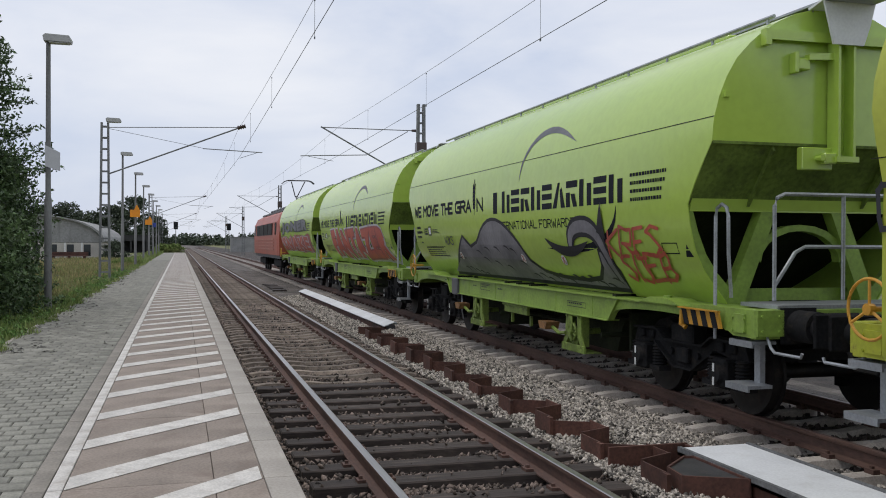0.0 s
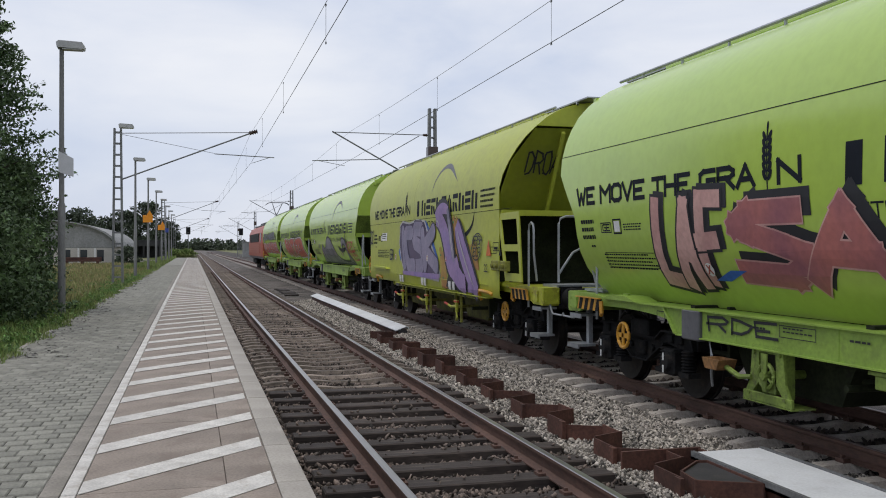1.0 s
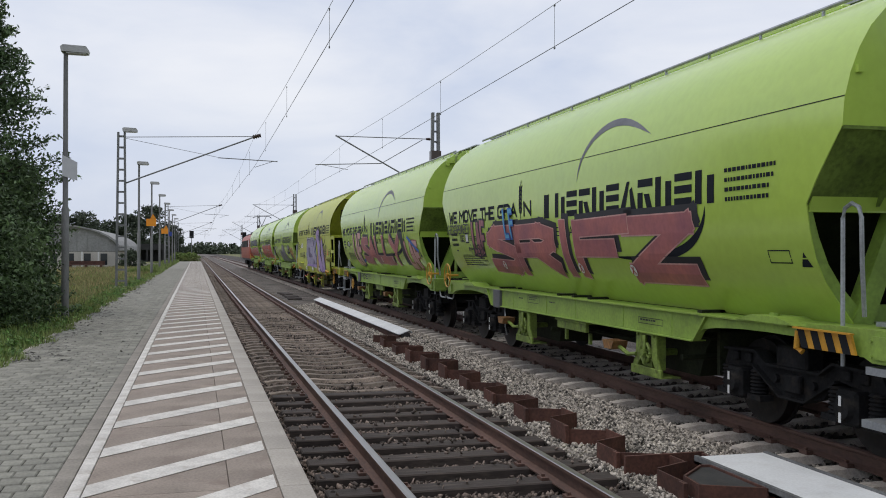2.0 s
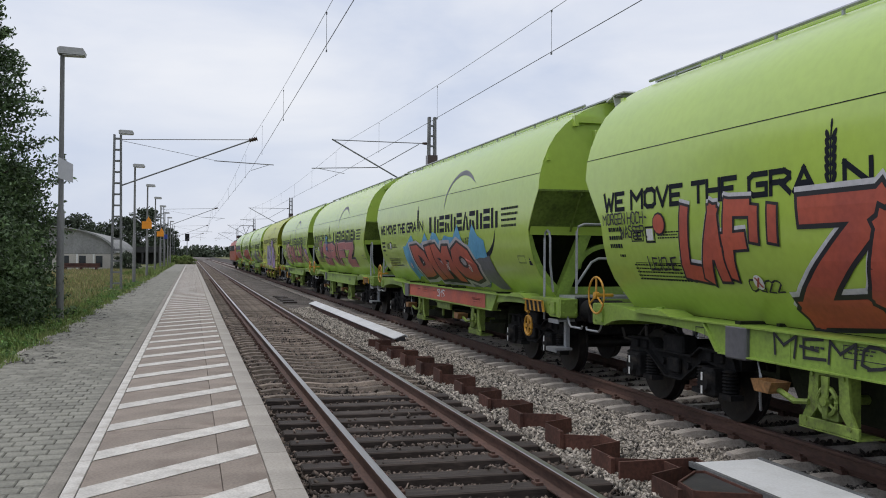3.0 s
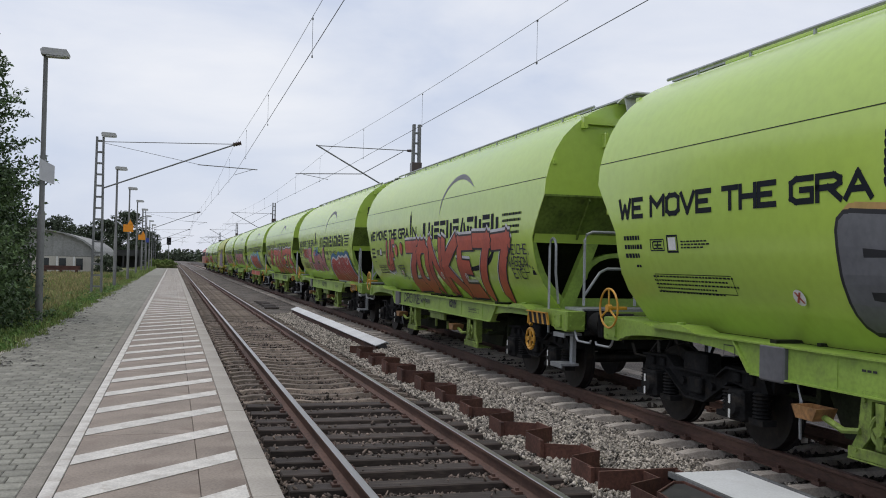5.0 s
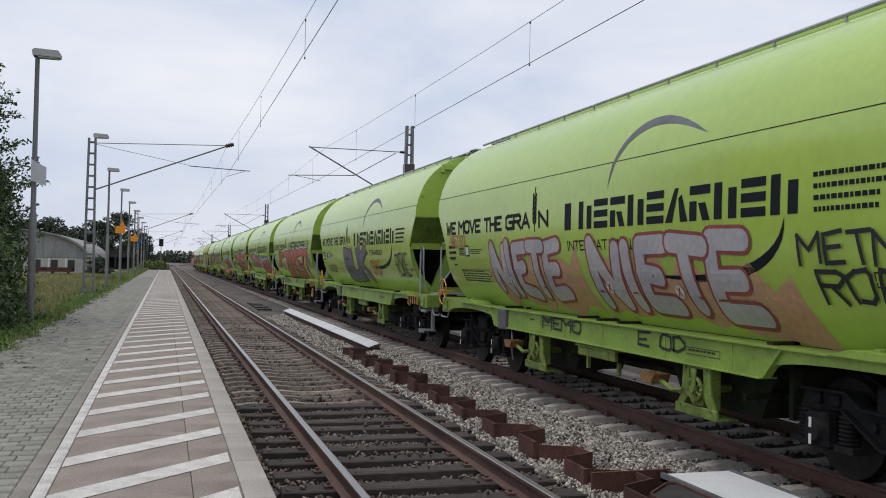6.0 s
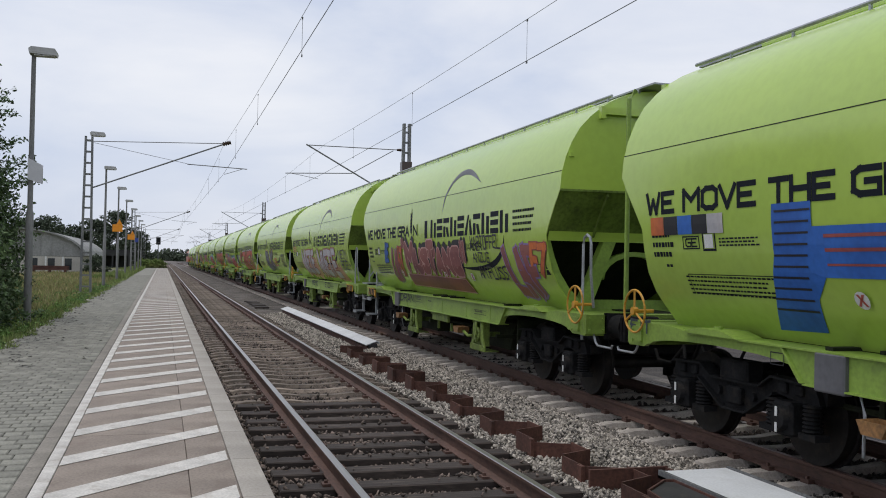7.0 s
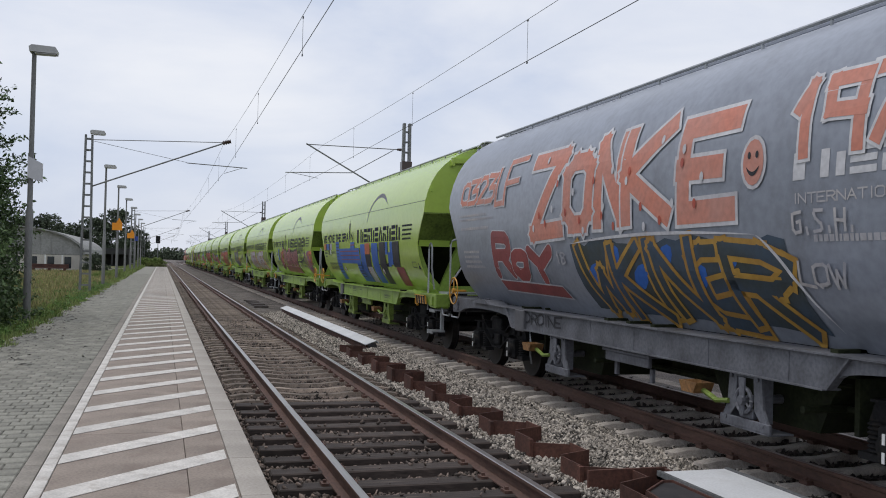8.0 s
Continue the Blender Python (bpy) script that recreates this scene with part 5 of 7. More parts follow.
        decal(w, "hazard_sticker", poly_bm(bar(u - 0.06, u - 0.03, 1.57, 1.67, 0.08), bar(u + 0.03, u + 0.06, 1.57, 1.67, -0.08)), P["red"], 0.030, section)


def piece(w, words, u0, u1, z0, z1, fill, line, bold=0.05, grow=0.05, shear=0.25, wave=0.1, glow=None, section=SECTION, base=0.010):
    """A graffiti word: filled letters over a wider outline, with an optional third rim."""
    if glow:
        decal(w, "graffiti_rim", words_bm(words, u0, u1, z0, z1, bold, grow * 2.2, shear, wave), P[glow], base, section)
    decal(w, "graffiti_outline", words_bm(words, u0, u1, z0, z1, bold, grow, shear, wave), P[line], base + 0.004, section)
    decal(w, "graffiti_word", words_bm(words, u0, u1, z0, z1, bold, 0.0, shear, wave), P[fill], base + 0.008, section)


def letters(w, spec, thick, fill, line, edge=0.05, rim=None, shift=(0.0, 0.03), rounded=False, shake=0.6, lean=0.0, section=SECTION, base=0.010, seed=3):
    """Fat graffiti letters of broad strokes, each (letter, u0, u1, z0, z1): a fill over an outline that overlaps its neighbours by turns, over an optional rim."""
    h = thick * 0.5
    for i, (ch, u0, u1, z0, z1) in enumerate(spec):
        lay = base + 0.004 * (i % 2)
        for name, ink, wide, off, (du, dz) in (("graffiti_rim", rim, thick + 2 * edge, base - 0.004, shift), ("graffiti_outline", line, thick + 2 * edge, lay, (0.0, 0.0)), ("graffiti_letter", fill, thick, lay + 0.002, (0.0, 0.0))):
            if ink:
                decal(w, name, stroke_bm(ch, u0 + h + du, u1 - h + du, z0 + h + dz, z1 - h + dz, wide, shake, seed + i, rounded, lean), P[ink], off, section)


def block(w, words, u0, u1, z0, z1, *rest, **more):
    """A word of such letters, evenly set between u0 and u1."""
    wide = [{" ": 0.5, "I": 0.6, "M": 1.15, "W": 1.2}.get(ch, 1.0) for ch in words]
    cell = (u1 - u0) / (sum(wide) + 0.08 * wide[-1])
    spec = []
    for i, ch in enumerate(words):
        a = u0 + cell * sum(wide[:i])
        if ch != " ":
            spec.append((ch, a, a + cell * wide[i] * 1.08, z0, z1))
    letters(w, spec, *rest, **more)


def tag(w, words, u0, u1, z0, z1, ink="black", shear=0.0, section=SECTION, base=0.022):
    decal(w, "graffiti_tag", stroke_bm(words, u0, u1, z0, z1, (0.030 if base > 0.5 else max(0.018, min(0.048, (z1 - z0) * 0.16))), 1.0, len(words) + int(u0 * 10)), P[ink], base, section)


def blot(w, polys, ink, base=0.010, section=SECTION, name="graffiti_field"):
    for p in polys:
        decal(w, name, poly_bm(p), P[ink], base, section)


def swell(poly, d):
    """A polygon pushed outwards by d (inwards where d is negative)."""
    n = len(poly)
    area = sum(poly[i][0] * poly[(i + 1) % n][1] - poly[(i + 1) % n][0] * poly[i][1] for i in range(n))
    d = d if area > 0 else -d
    out = []
    for i, (u, z) in enumerate(poly):
        a, b = poly[i - 1], poly[(i + 1) % n]
        l = math.hypot(b[0] - a[0], b[1] - a[1]) or 1.0
        out.append((u + (b[1] - a[1]) / l * d, z - (b[0] - a[0]) / l * d))
    return out


def rounded_outline(poly, n=4):
    """A line through all points of poly, rounded between them."""
    out = []
    for i in range(len(poly) - 1):
        p = [poly[max(0, i - 1)], poly[i], poly[i + 1], poly[min(len(poly) - 1, i + 2)]]
        for k in range(n):
            t = k / n
            out.append(tuple(0.5 * (2 * p[1][c] + (p[2][c] - p[0][c]) * t + (2 * p[0][c] - 5 * p[1][c] + 4 * p[2][c] - p[3][c]) * t * t + (3 * p[1][c] - p[0][c] - 3 * p[2][c] + p[3][c]) * t ** 3) for c in (0, 1)))
    return out + [poly[-1]]


def rough_outline(u0, u1, z0, z1, seed, n=18, amp=0.12):
    rnd = random.Random(seed)
    top = [(u0 + (u1 - u0) * i / n, z1 + rnd.uniform(-amp, amp)) for i in range(n + 1)]
    low = [(u0 + (u1 - u0) * i / n + 0.2, z0 + rnd.uniform(-amp, amp) * 0.4) for i in range(n, -1, -1)]
    return top + low


def all_graffiti():
    for n, w in WAGONS.items():
        if n == 4:
            company_marks(w, n, M["navy"], 0.24, FLAT_SECTION, 2.55)
        elif n == 15:
            for shape in logo_blocks(10.35, 13.2, 2.66, 2.90, 8):
                decal(w, "company_mark", poly_bm(*shape), P["white"], 0.004, SECTION, "pale block mark")
            decal(w, "descriptive_line", stroke_bm("INTERNATIONAL FORWARDER", 10.36, 13.0, 2.46, 2.54, 0.014), P["silver"], 0.004)
            decal(w, "contact_print", poly_bm(*text_bars(10.6, 13.0, 2.06, 2.18, 1, 3)), P["silver"], 0.004)
            rows = text_bars(0.7, 2.6, 2.6, 2.75, 2, 4) + text_bars(0.8, 2.4, 2.42, 2.52, 1, 6) + text_bars(0.9, 2.0, 1.75, 2.1, 4, 8)
            decal(w, "data_panel", poly_bm(*rows), P["silver"], 0.004)
        else:
            company_marks(w, n, M["navy"])
    W = WAGONS
    piece(W[1], "JONER", 1.2, 11.5, 2.3, 2.9, "grey", "black", wave=0.05)
    blot(W[1], [rough_outline(0.6, 12.2, 1.45, 2.2, 3)], "maroon")
    piece(W[1], "SNAKE", 1.2, 11.5, 1.5, 2.15, "red", "silver", wave=0.06)
    piece(W[2], "FANTAZER", 3.0, 12.2, 1.42, 2.3, "red", "maroon", 0.06, 0.04, 0.4, 0.06, "silver")
    # the whale
    w = W[3]
    hump = [(2.6, 1.21), (3.5, 1.58), (4.25, 2.04), (4.40, 1.98), (4.70, 1.84), (5.1, 1.92)] + arc_pts(5.25, 2.0, 7.45, 1.86, 6.25, 2.72, 9) + [(7.65, 1.62), (8.0, 1.46), (8.6, 1.39), (9.5, 1.37), (10.0, 1.42), (10.28, 1.58), (10.36, 1.8), (10.66, 1.8), (10.78, 1.5), (10.66, 1.21)]
    blot(w, [hump], "black", 0.008)
    blot(w, [swell(hump, -0.06)], "hide", 0.011)
    hook = arc_pts(10.62, 1.36, 10.15, 2.10, 10.68, 2.02, 8) + arc_pts(10.15, 2.10, 9.52, 1.78, 9.5, 2.16, 8)[1:]
    blot(w, [ribbon(hook, 0.30)], "black", 0.014)
    blot(w, [ribbon(hook, 0.17)], "hide", 0.017)
    blot(w, [crescent(arc_pts(8.6, 1.95, 10.15, 1.90, 9.3, 1.58), 0.15), [(10.48, 2.02), (10.72, 1.92), (10.68, 2.42)]], "black", 0.020)
    rnd = random.Random(6)
    for k in range(26):
        u = 3.6 + 0.27 * k
        z = 1.30 + rnd.random() * (0.65 if 4.9 < u < 7.2 else 0.12)
        blot(w, [crescent(arc_pts(u, z, u + 0.28, z - 0.10, u + 0.2, z + 0.02, 5), 0.035)], "black", 0.014)
    for word, u0, u1, z0, z1 in (("KRES", 10.75, 12.1, 1.72, 2.06), ("SOEB", 10.95, 12.2, 1.42, 1.74)):
        decal(w, "graffiti_tag", stroke_bm(word, u0, u1, z0, z1, 0.045, 1.8, 7, True, -0.2), P["red"], 0.024)
    tag(w, "WOKS", 3.0, 3.6, 1.85, 2.0)
    # the yellow-green wagon
    w, F = W[4], FLAT_SECTION
    blot(w, [[(6.6, 2.52), (7.2, 2.50), (7.6, 2.25), (8.0, 1.92), (8.35, 1.62), (8.1, 1.45), (6.9, 1.9)], [(4.2, 1.75), (4.45, 1.95), (4.6, 1.7), (4.45, 1.5)]], "blue", 0.006, F)
    blot(w, [[(4.36, 2.46), (4.7, 2.56), (5.5, 2.50), (6.3, 2.56), (7.1, 2.52), (7.5, 2.12), (8.15, 1.66), (8.56, 1.26), (8.42, 1.10), (4.9, 1.19), (4.5, 1.55), (4.28, 2.0)]], "silver", 0.009, F)
    blot(w, [[(4.42, 2.42), (4.72, 2.51), (5.5, 2.45), (6.3, 2.51), (7.04, 2.47), (7.45, 2.06), (8.1, 1.60), (8.46, 1.28), (4.95, 1.24), (4.56, 1.58), (4.34, 2.0)]], "plum", 0.012, F)
    letters(w, [("I", 4.75, 5.25, 1.28, 2.44), ("C", 5.05, 6.2, 1.26, 2.46), ("S", 5.95, 7.2, 1.24, 2.46), ("K", 6.95, 8.45, 1.24, 2.40)], 0.36, "lilac", "plum", 0.035, None, (0, 0), True, 0.9, 0.30, F, 0.016)
    blot(w, [[(4.80, 1.17), (8.44, 1.15), (8.48, 1.27), (4.76, 1.27)]], "violet", 0.024, F)
    blot(w, [rough_outline(8.45, 8.95, 0.98, 1.85, 12, 8, 0.10), rough_outline(9.5, 9.95, 1.60, 2.48, 14, 8, 0.10), rough_outline(10.25, 11.25, 1.45, 2.0, 13, 10, 0.12)], "rust", 0.010, F)
    arm = arc_pts(8.22, 2.50, 9.30, 1.70, 8.85, 2.55, 8) + arc_pts(9.30, 1.70, 10.05, 1.58, 9.65, 1.22, 8)[1:]
    cap = arc_pts(8.20, 2.56, 9.28, 2.66, 8.7, 2.82, 8)
    stem = arc_pts(9.22, 2.70, 9.74, 1.58, 9.40, 2.1, 8)
    leg = arc_pts(9.90, 2.36, 11.35, 0.98, 10.35, 1.70, 10)
    foot = arc_pts(9.45, 1.45, 10.55, 1.05, 10.0, 1.30, 6)
    blot(w, [[(9.0, 0.97), (9.28, 1.36), (9.75, 1.5), (10.3, 1.4), (11.2, 0.97)]], "black", 0.014, F)
    for ink, grow, z in (("black", 0.20, 0.020), ("violet", 0.0, 0.027)):
        for line, t in ((leg, 0.50), (foot, 0.44), (arm, 0.50), (cap, 0.26), (stem, 0.22)):
            blot(w, [ribbon(line, t + grow)], "lilac" if line is stem and not grow else ink, z, F)
            z += 0.0013
    blot(w, [crescent(arc_pts(9.30, 2.5, 9.70, 1.62, 9.42, 2.1), 0.05), crescent(arc_pts(9.95, 2.25, 11.2, 1.08, 10.45, 1.62), 0.06), crescent(arc_pts(8.24, 2.45, 8.5, 2.3, 8.45, 2.5), 0.05)], "silver", 0.036, F)
    for u in (10.28, 10.72):
        blot(w, [[(u, 0.97), (u + 0.34, 0.97), (u + 0.30, 1.30), (u + 0.16, 1.34)]], "violet", 0.034, F)
    blot(w, [ellipse(u, z, 0.05, 0.03) for u, z in ((8.6, 1.7), (8.8, 1.2), (9.75, 2.2), (10.5, 1.8), (10.95, 1.85), (9.6, 2.4))], "leaf_green", 0.014, F)
    blot(w, [ribbon(ellipse(11.32, 1.88, 0.34, 0.25, 0.3, 22), 0.03)], "black", 0.020, F)
    tag(w, "VERSH", 11.02, 11.64, 1.92, 2.08, "black", 0, F)
    tag(w, "ECR", 11.10, 11.55, 1.70, 1.86, "black", 0, F)
    tag(w, "22", 11.78, 12.0, 1.42, 1.54, "black", 0, F)
    decal(w, "label_print", poly_bm(*(text_bars(1.98, 2.58, 2.09, 2.26, 3, 5, 0.45) + frame_rect(12.30, 12.64, 1.80, 1.96, 0.014) + [bar(12.35, 12.55, 1.83, 1.88, 0.04)])), M["black"], 0.009, F)
    tag(w, "COZ", 0.1, 0.6, 2.0, 2.35, "black", 0, F)
    tag(w, "GBR", 3.1, 3.6, 1.55, 1.8, "black", 0, F)
    blot(w, [[(11.91, 1.71), (12.21, 1.71), (12.06, 2.02)]], "orange", 0.020, F)
    decal(w, "label_plate", poly_bm(bar(1.94, 2.62, 2.06, 2.28)), M["white"], 0.006, F, "white data plate")
    for u in (4.45, 4.72, 6.85, 7.12, 9.32, 9.62):
        decal(w, "label_plate", poly_bm(bar(u, u + 0.20, 0.97, 1.15)), M["white"], 0.044, F)
    decal(w, "body_seam", poly_bm(bar(5.97, 5.985, 2.55, 4.0)), M["bracket_yellow"], 0.003, F)
    # the rest
    w = W[5]
    block(w, "LAF", 2.75, 4.25, 1.40, 2.46, 0.19, "salmon", "black", 0.035, "black", (0.08, 0.03), lean=-0.12)
    block(w, "SALLY", 4.45, 10.4, 1.48, 2.32, 0.23, "dusky_pink", "salmon", 0.018, "black", (0.12, 0.08), False, 0.5)
    blot(w, [bar(10.75, 11.1, 1.5, 2.4, -0.2)], "black", 0.008)
    block(w, "LAF", 11.2, 12.65, 1.42, 2.12, 0.14, "salmon", "maroon", 0.03, "black", (-0.06, 0.0), lean=0.3)
    blot(w, [[(11.45, 2.22), (11.55, 2.28), (12.62, 1.90), (12.6, 1.82)], bar(3.9, 4.2, 1.5, 1.62, 0.4)], "blue", 0.020)
    tag(w, "RDE", 3.93, 5.15, 1.03, 1.17, "black", 0, SECTION, 0.6)
    w = W[6]
    tag(w, "(HeckenPenneR3)", 0.5, 2.15, 2.24, 2.41)
    block(w, "LAF", 2.25, 3.1, 1.8, 2.45, 0.11, "pink", "black", 0.035)
    block(w, "SRIFZ", 3.2, 10.8, 1.48, 2.32, 0.23, "dusky_pink", "salmon", 0.018, "black", (0.12, 0.08), False, 0.5)
    piece(w, "LF", 4.3, 4.8, 2.1, 2.6, "light_blue", "blue", 0.0, 0.04, 0.1, 0.0, None, SECTION, 0.030)
    tag(w, "*HUSi*", 1.9, 3.0, 1.82, 2.0)
    w = W[7]
    blot(w, [rough_outline(3.4, 10.4, 1.30, 2.30, 31, 20, 0.22)], "light_blue", 0.010)
    blot(w, [rough_outline(4.2, 10.6, 1.30, 1.7, 32, 20, 0.2)], "grey", 0.012)
    piece(w, "DIMO", 4.3, 9.4, 1.32, 2.12, "red", "black", 0.10, 0.06, 0.4, 0.06, "silver", SECTION, 0.014)
    blot(w, [bar(3.6, 10.2, 0.93, 1.22)], "red", 0.6)
    tag(w, "SMS", 6.6, 7.2, 1.02, 1.16, "white", 0, SECTION, 0.61)
    w = W[8]
    block(w, "LAF", 2.5, 3.85, 1.62, 2.44, 0.17, "red", "black", 0.03, "white", (0.0, 0.04), lean=-0.2)
    block(w, "II", 3.85, 4.5, 2.02, 2.38, 0.14, "red", "black", 0.03, lean=-0.1)
    blot(w, [ellipse(2.12, 2.26, 0.16, 0.14, 0, 12)], "black", 0.014)
    blot(w, [ellipse(2.12, 2.26, 0.135, 0.115, 0, 12)], "red", 0.020)
    tag(w, "MORGEN HOCH-", 0.62, 1.85, 2.29, 2.42)
    tag(w, "WASSER,", 1.1, 1.85, 2.12, 2.25)
    tag(w, "LEICHE", 1.72, 2.4, 1.72, 1.86)
    tag(w, "0822", 3.72, 4.25, 1.53, 1.64)
    tag(w, "MEMO", 4.2, 5.75, 1.01, 1.19, "black", 0, SECTION, 0.6)
    block(w, "ZOKNE73", 4.35, 12.0, 1.24, 2.42, 0.25, "red", "black", 0.045, "white", (0.0, 0.05), lean=-0.45)
    blot(w, [ellipse(12.45, 1.72, 0.17, 0.16, 0, 12)], "black", 0.014)
    blot(w, [ellipse(12.45, 1.72, 0.14, 0.13, 0, 12)], "red", 0.020)
    tag(w, "WEICHE IST DA!", 8.4, 9.9, 1.02, 1.16, "black", 0, SECTION, 0.6)
    w = W[9]
    tag(w, "**Rully***", 0.5, 1.7, 2.26, 2.44)
    piece(w, "OAKC", 1.75, 2.9, 2.0, 2.36, "red", "maroon", 0.05, 0.04, 0.2, 0.05, "white")
    letters(w, [("F", 3.0, 4.05, 1.52, 2.36), ("U", 3.7, 4.8, 1.50, 2.10), ("T", 4.5, 5.4, 1.50, 2.22), ("O", 5.15, 6.15, 1.50, 2.14), ("N", 5.95, 6.95, 1.50, 2.16), ("I", 6.9, 7.35, 1.50, 2.36)], 0.24, "dusky_pink", "silver", 0.02, "black", (0.13, 0.05), True, 0.4)
    piece(w, "LAF", 5.2, 5.95, 2.1, 2.4, "light_blue", "blue", 0.0, 0.04, 0.0, 0.0, None, SECTION, 0.034)
    cloud = [(8.0, 1.22), (8.4, 1.52), (8.8, 1.82), (9.1, 1.94), (9.41, 1.97), (9.8, 1.90), (10.1, 1.93), (10.45, 2.03), (10.8, 1.98), (11.13, 2.02), (11.5, 1.98), (11.85, 2.06), (12.15, 1.95), (12.40, 1.64), (12.42, 1.22)]
    cloud = rounded_outline(cloud)
    for ink, d, z in (("sea_blue", 0.15, 0.022), ("white", 0.06, 0.028), ("crimson", 0.0, 0.031)):
        blot(w, [swell(cloud, d)], ink, z)
    rnd = random.Random(29)
    for u, z in swell(cloud, 0.13)[3:-3]:
        blot(w, [ellipse(u + rnd.uniform(-0.05, 0.05), z + rnd.uniform(-0.02, 0.02), rnd.uniform(0.06, 0.10), rnd.uniform(0.03, 0.06), 0, 10)], "sea_blue", 0.0225)
    for line in (
        [(9.30, 1.90), (9.45, 1.66), (9.75, 1.26)], [(9.62, 1.80), (9.75, 1.62), (9.86, 1.50)], [(9.98, 1.82), (10.02, 1.62), (9.98, 1.46), (10.25, 1.38), (10.44, 1.25)],
        [(10.26, 1.86), (10.30, 1.70), (10.26, 1.58), (10.52, 1.48), (10.78, 1.25)], [(10.66, 1.94), (10.72, 1.72), (10.98, 1.25)], [(10.86, 1.96), (10.98, 1.74), (11.24, 1.50), (11.48, 1.25)],
        [(10.74, 1.64), (10.88, 1.46)], [(11.34, 1.98), (11.40, 1.84)], [(11.44, 1.66), (11.60, 1.46), (11.78, 1.25)], [(8.62, 1.52), (8.78, 1.55), (8.95, 1.42)],
    ):
        blot(w, [ribbon([(u + 0.2, z) for u, z in line], 0.030)], "silver", 0.033)
    for u, z, r in ((10.30, 1.90, 0.10), (11.86, 1.92, 0.12)):
        blot(w, [ellipse(u, z, r * 1.45, r * 1.3, 0, 16)], "white", 0.034)
        blot(w, [ellipse(u, z, r, r * 0.9, 0, 16)], "crimson", 0.0365)
    for u, z in ((9.45, 2.10), (10.35, 2.14), (12.3, 1.98), (8.42, 1.90), (8.36, 1.72)):
        blot(w, [ellipse(u, z, 0.07, 0.05, 0, 9), ellipse(u + 0.09, z - 0.02, 0.04, 0.03, 0, 8)], "crimson", 0.020)
    tag(w, "22", 7.9, 8.2, 1.95, 2.2)
    tag(w, "KDYM", 6.4, 7.35, 1.03, 1.15, "black", 0, SECTION, 0.6)
    w = W[10]
    block(w, "LAF", 2.4, 3.3, 1.68, 2.44, 0.12, "red", "black", 0.03, "white", (0.0, -0.05), lean=-0.3)
    tag(w, "MESER", 3.56, 4.24, 1.66, 1.80)
    tag(w, "0992", 3.62, 4.2, 1.48, 1.60)
    tag(w, "WMWV", 5.74, 6.55, 1.05, 1.13, "black", 0, SECTION, 0.6)
    blot(w, [ellipse(3.68, 2.18, 0.17, 0.17, 0, 14), ellipse(4.22, 2.21, 0.17, 0.17, 0, 14)], "black", 0.014)
    blot(w, [ellipse(3.68, 2.18, 0.14, 0.14, 0, 14), ellipse(4.22, 2.21, 0.14, 0.14, 0, 14)], "red", 0.019)
    letters(w, [("Z", 4.42, 5.62, 1.22, 2.38), ("O", 5.48, 6.42, 1.22, 2.38), ("N", 6.42, 7.55, 1.22, 2.40), ("K", 7.5, 8.62, 1.22, 2.42), ("E", 8.6, 9.6, 1.22, 2.42), ("7", 9.6, 10.6, 1.22, 2.42), ("7", 10.6, 11.6, 1.22, 2.40)], 0.27, "red", "black", 0.035, "white", (0.0, 0.05), shake=0.35, lean=-0.30)
    tag(w, "WEICHE,", 11.75, 12.75, 2.05, 2.2)
    tag(w, "WAGGON,", 11.65, 12.7, 1.85, 2.0)
    tag(w, "ETC!", 11.8, 12.4, 1.65, 1.8)
    tag(w, "DROINE", 4.2, 5.68, 1.0, 1.2, "black", 0, SECTION, 0.6)
    tag(w, "KDYM", 8.05, 8.5, 1.06, 1.18, "black", 0, SECTION, 0.6)
    w = W[11]
    block(w, "BUK", 4.6, 7.9, 1.35, 2.34, 0.28, "grey", "black", 0.04, "rose", (0.06, 0.05), True, 1.0)
    tag(w, "OBS", 8.4, 9.4, 1.6, 1.95, "orange")
    tag(w, "RSKC", 11.4, 12.5, 1.6, 2.1)
    w = W[12]
    blot(w, [rough_outline(2.9, 6.6, 1.26, 1.95, 51, 14, 0.25)], "peach", 0.004)
    blot(w, [rough_outline(6.9, 11.1, 1.26, 1.9, 52, 14, 0.25)], "peach", 0.004)
    block(w, "NIETE", 3.15, 6.1, 1.38, 2.28, 0.20, "silver", "maroon", 0.04, None, (0, 0), True, 1.0, 0.0, SECTION, 0.012, 8)
    block(w, "NIETE", 7.0, 10.6, 1.34, 2.26, 0.22, "silver", "maroon", 0.04, None, (0, 0), True, 1.0, 0.0, SECTION, 0.012, 9)
    tag(w, "NETE1", 0.9, 1.9, 2.24, 2.42, "red")
    tag(w, "E", 8.25, 8.5, 1.03, 1.18, "black", 0, SECTION, 0.6)
    tag(w, "OD", 8.75, 9.25, 1.03, 1.18, "black", 0, SECTION, 0.6)
    tag(w, "METM", 11.3, 12.5, 1.95, 2.2)
    tag(w, "ROE", 11.5, 12.5, 1.62, 1.88)
    tag(w, "MEMO", 5.3, 6.6, 1.03, 1.19, "black", 0, SECTION, 0.6)
    w = W[13]
    block(w, "EE", 2.42, 2.82, 1.86, 2.34, 0.09, "blue", "black", 0.015, lean=-0.5)
    block(w, "LAF", 2.95, 3.75, 1.42, 2.2, 0.12, "dusk", "violet", 0.015, lean=-0.45)
    block(w, "F7", 3.78, 4.2, 1.56, 2.24, 0.11, "orange", "maroon", 0.02, lean=-0.1)
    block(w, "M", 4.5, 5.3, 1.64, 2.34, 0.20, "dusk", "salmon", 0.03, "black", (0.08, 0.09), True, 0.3)
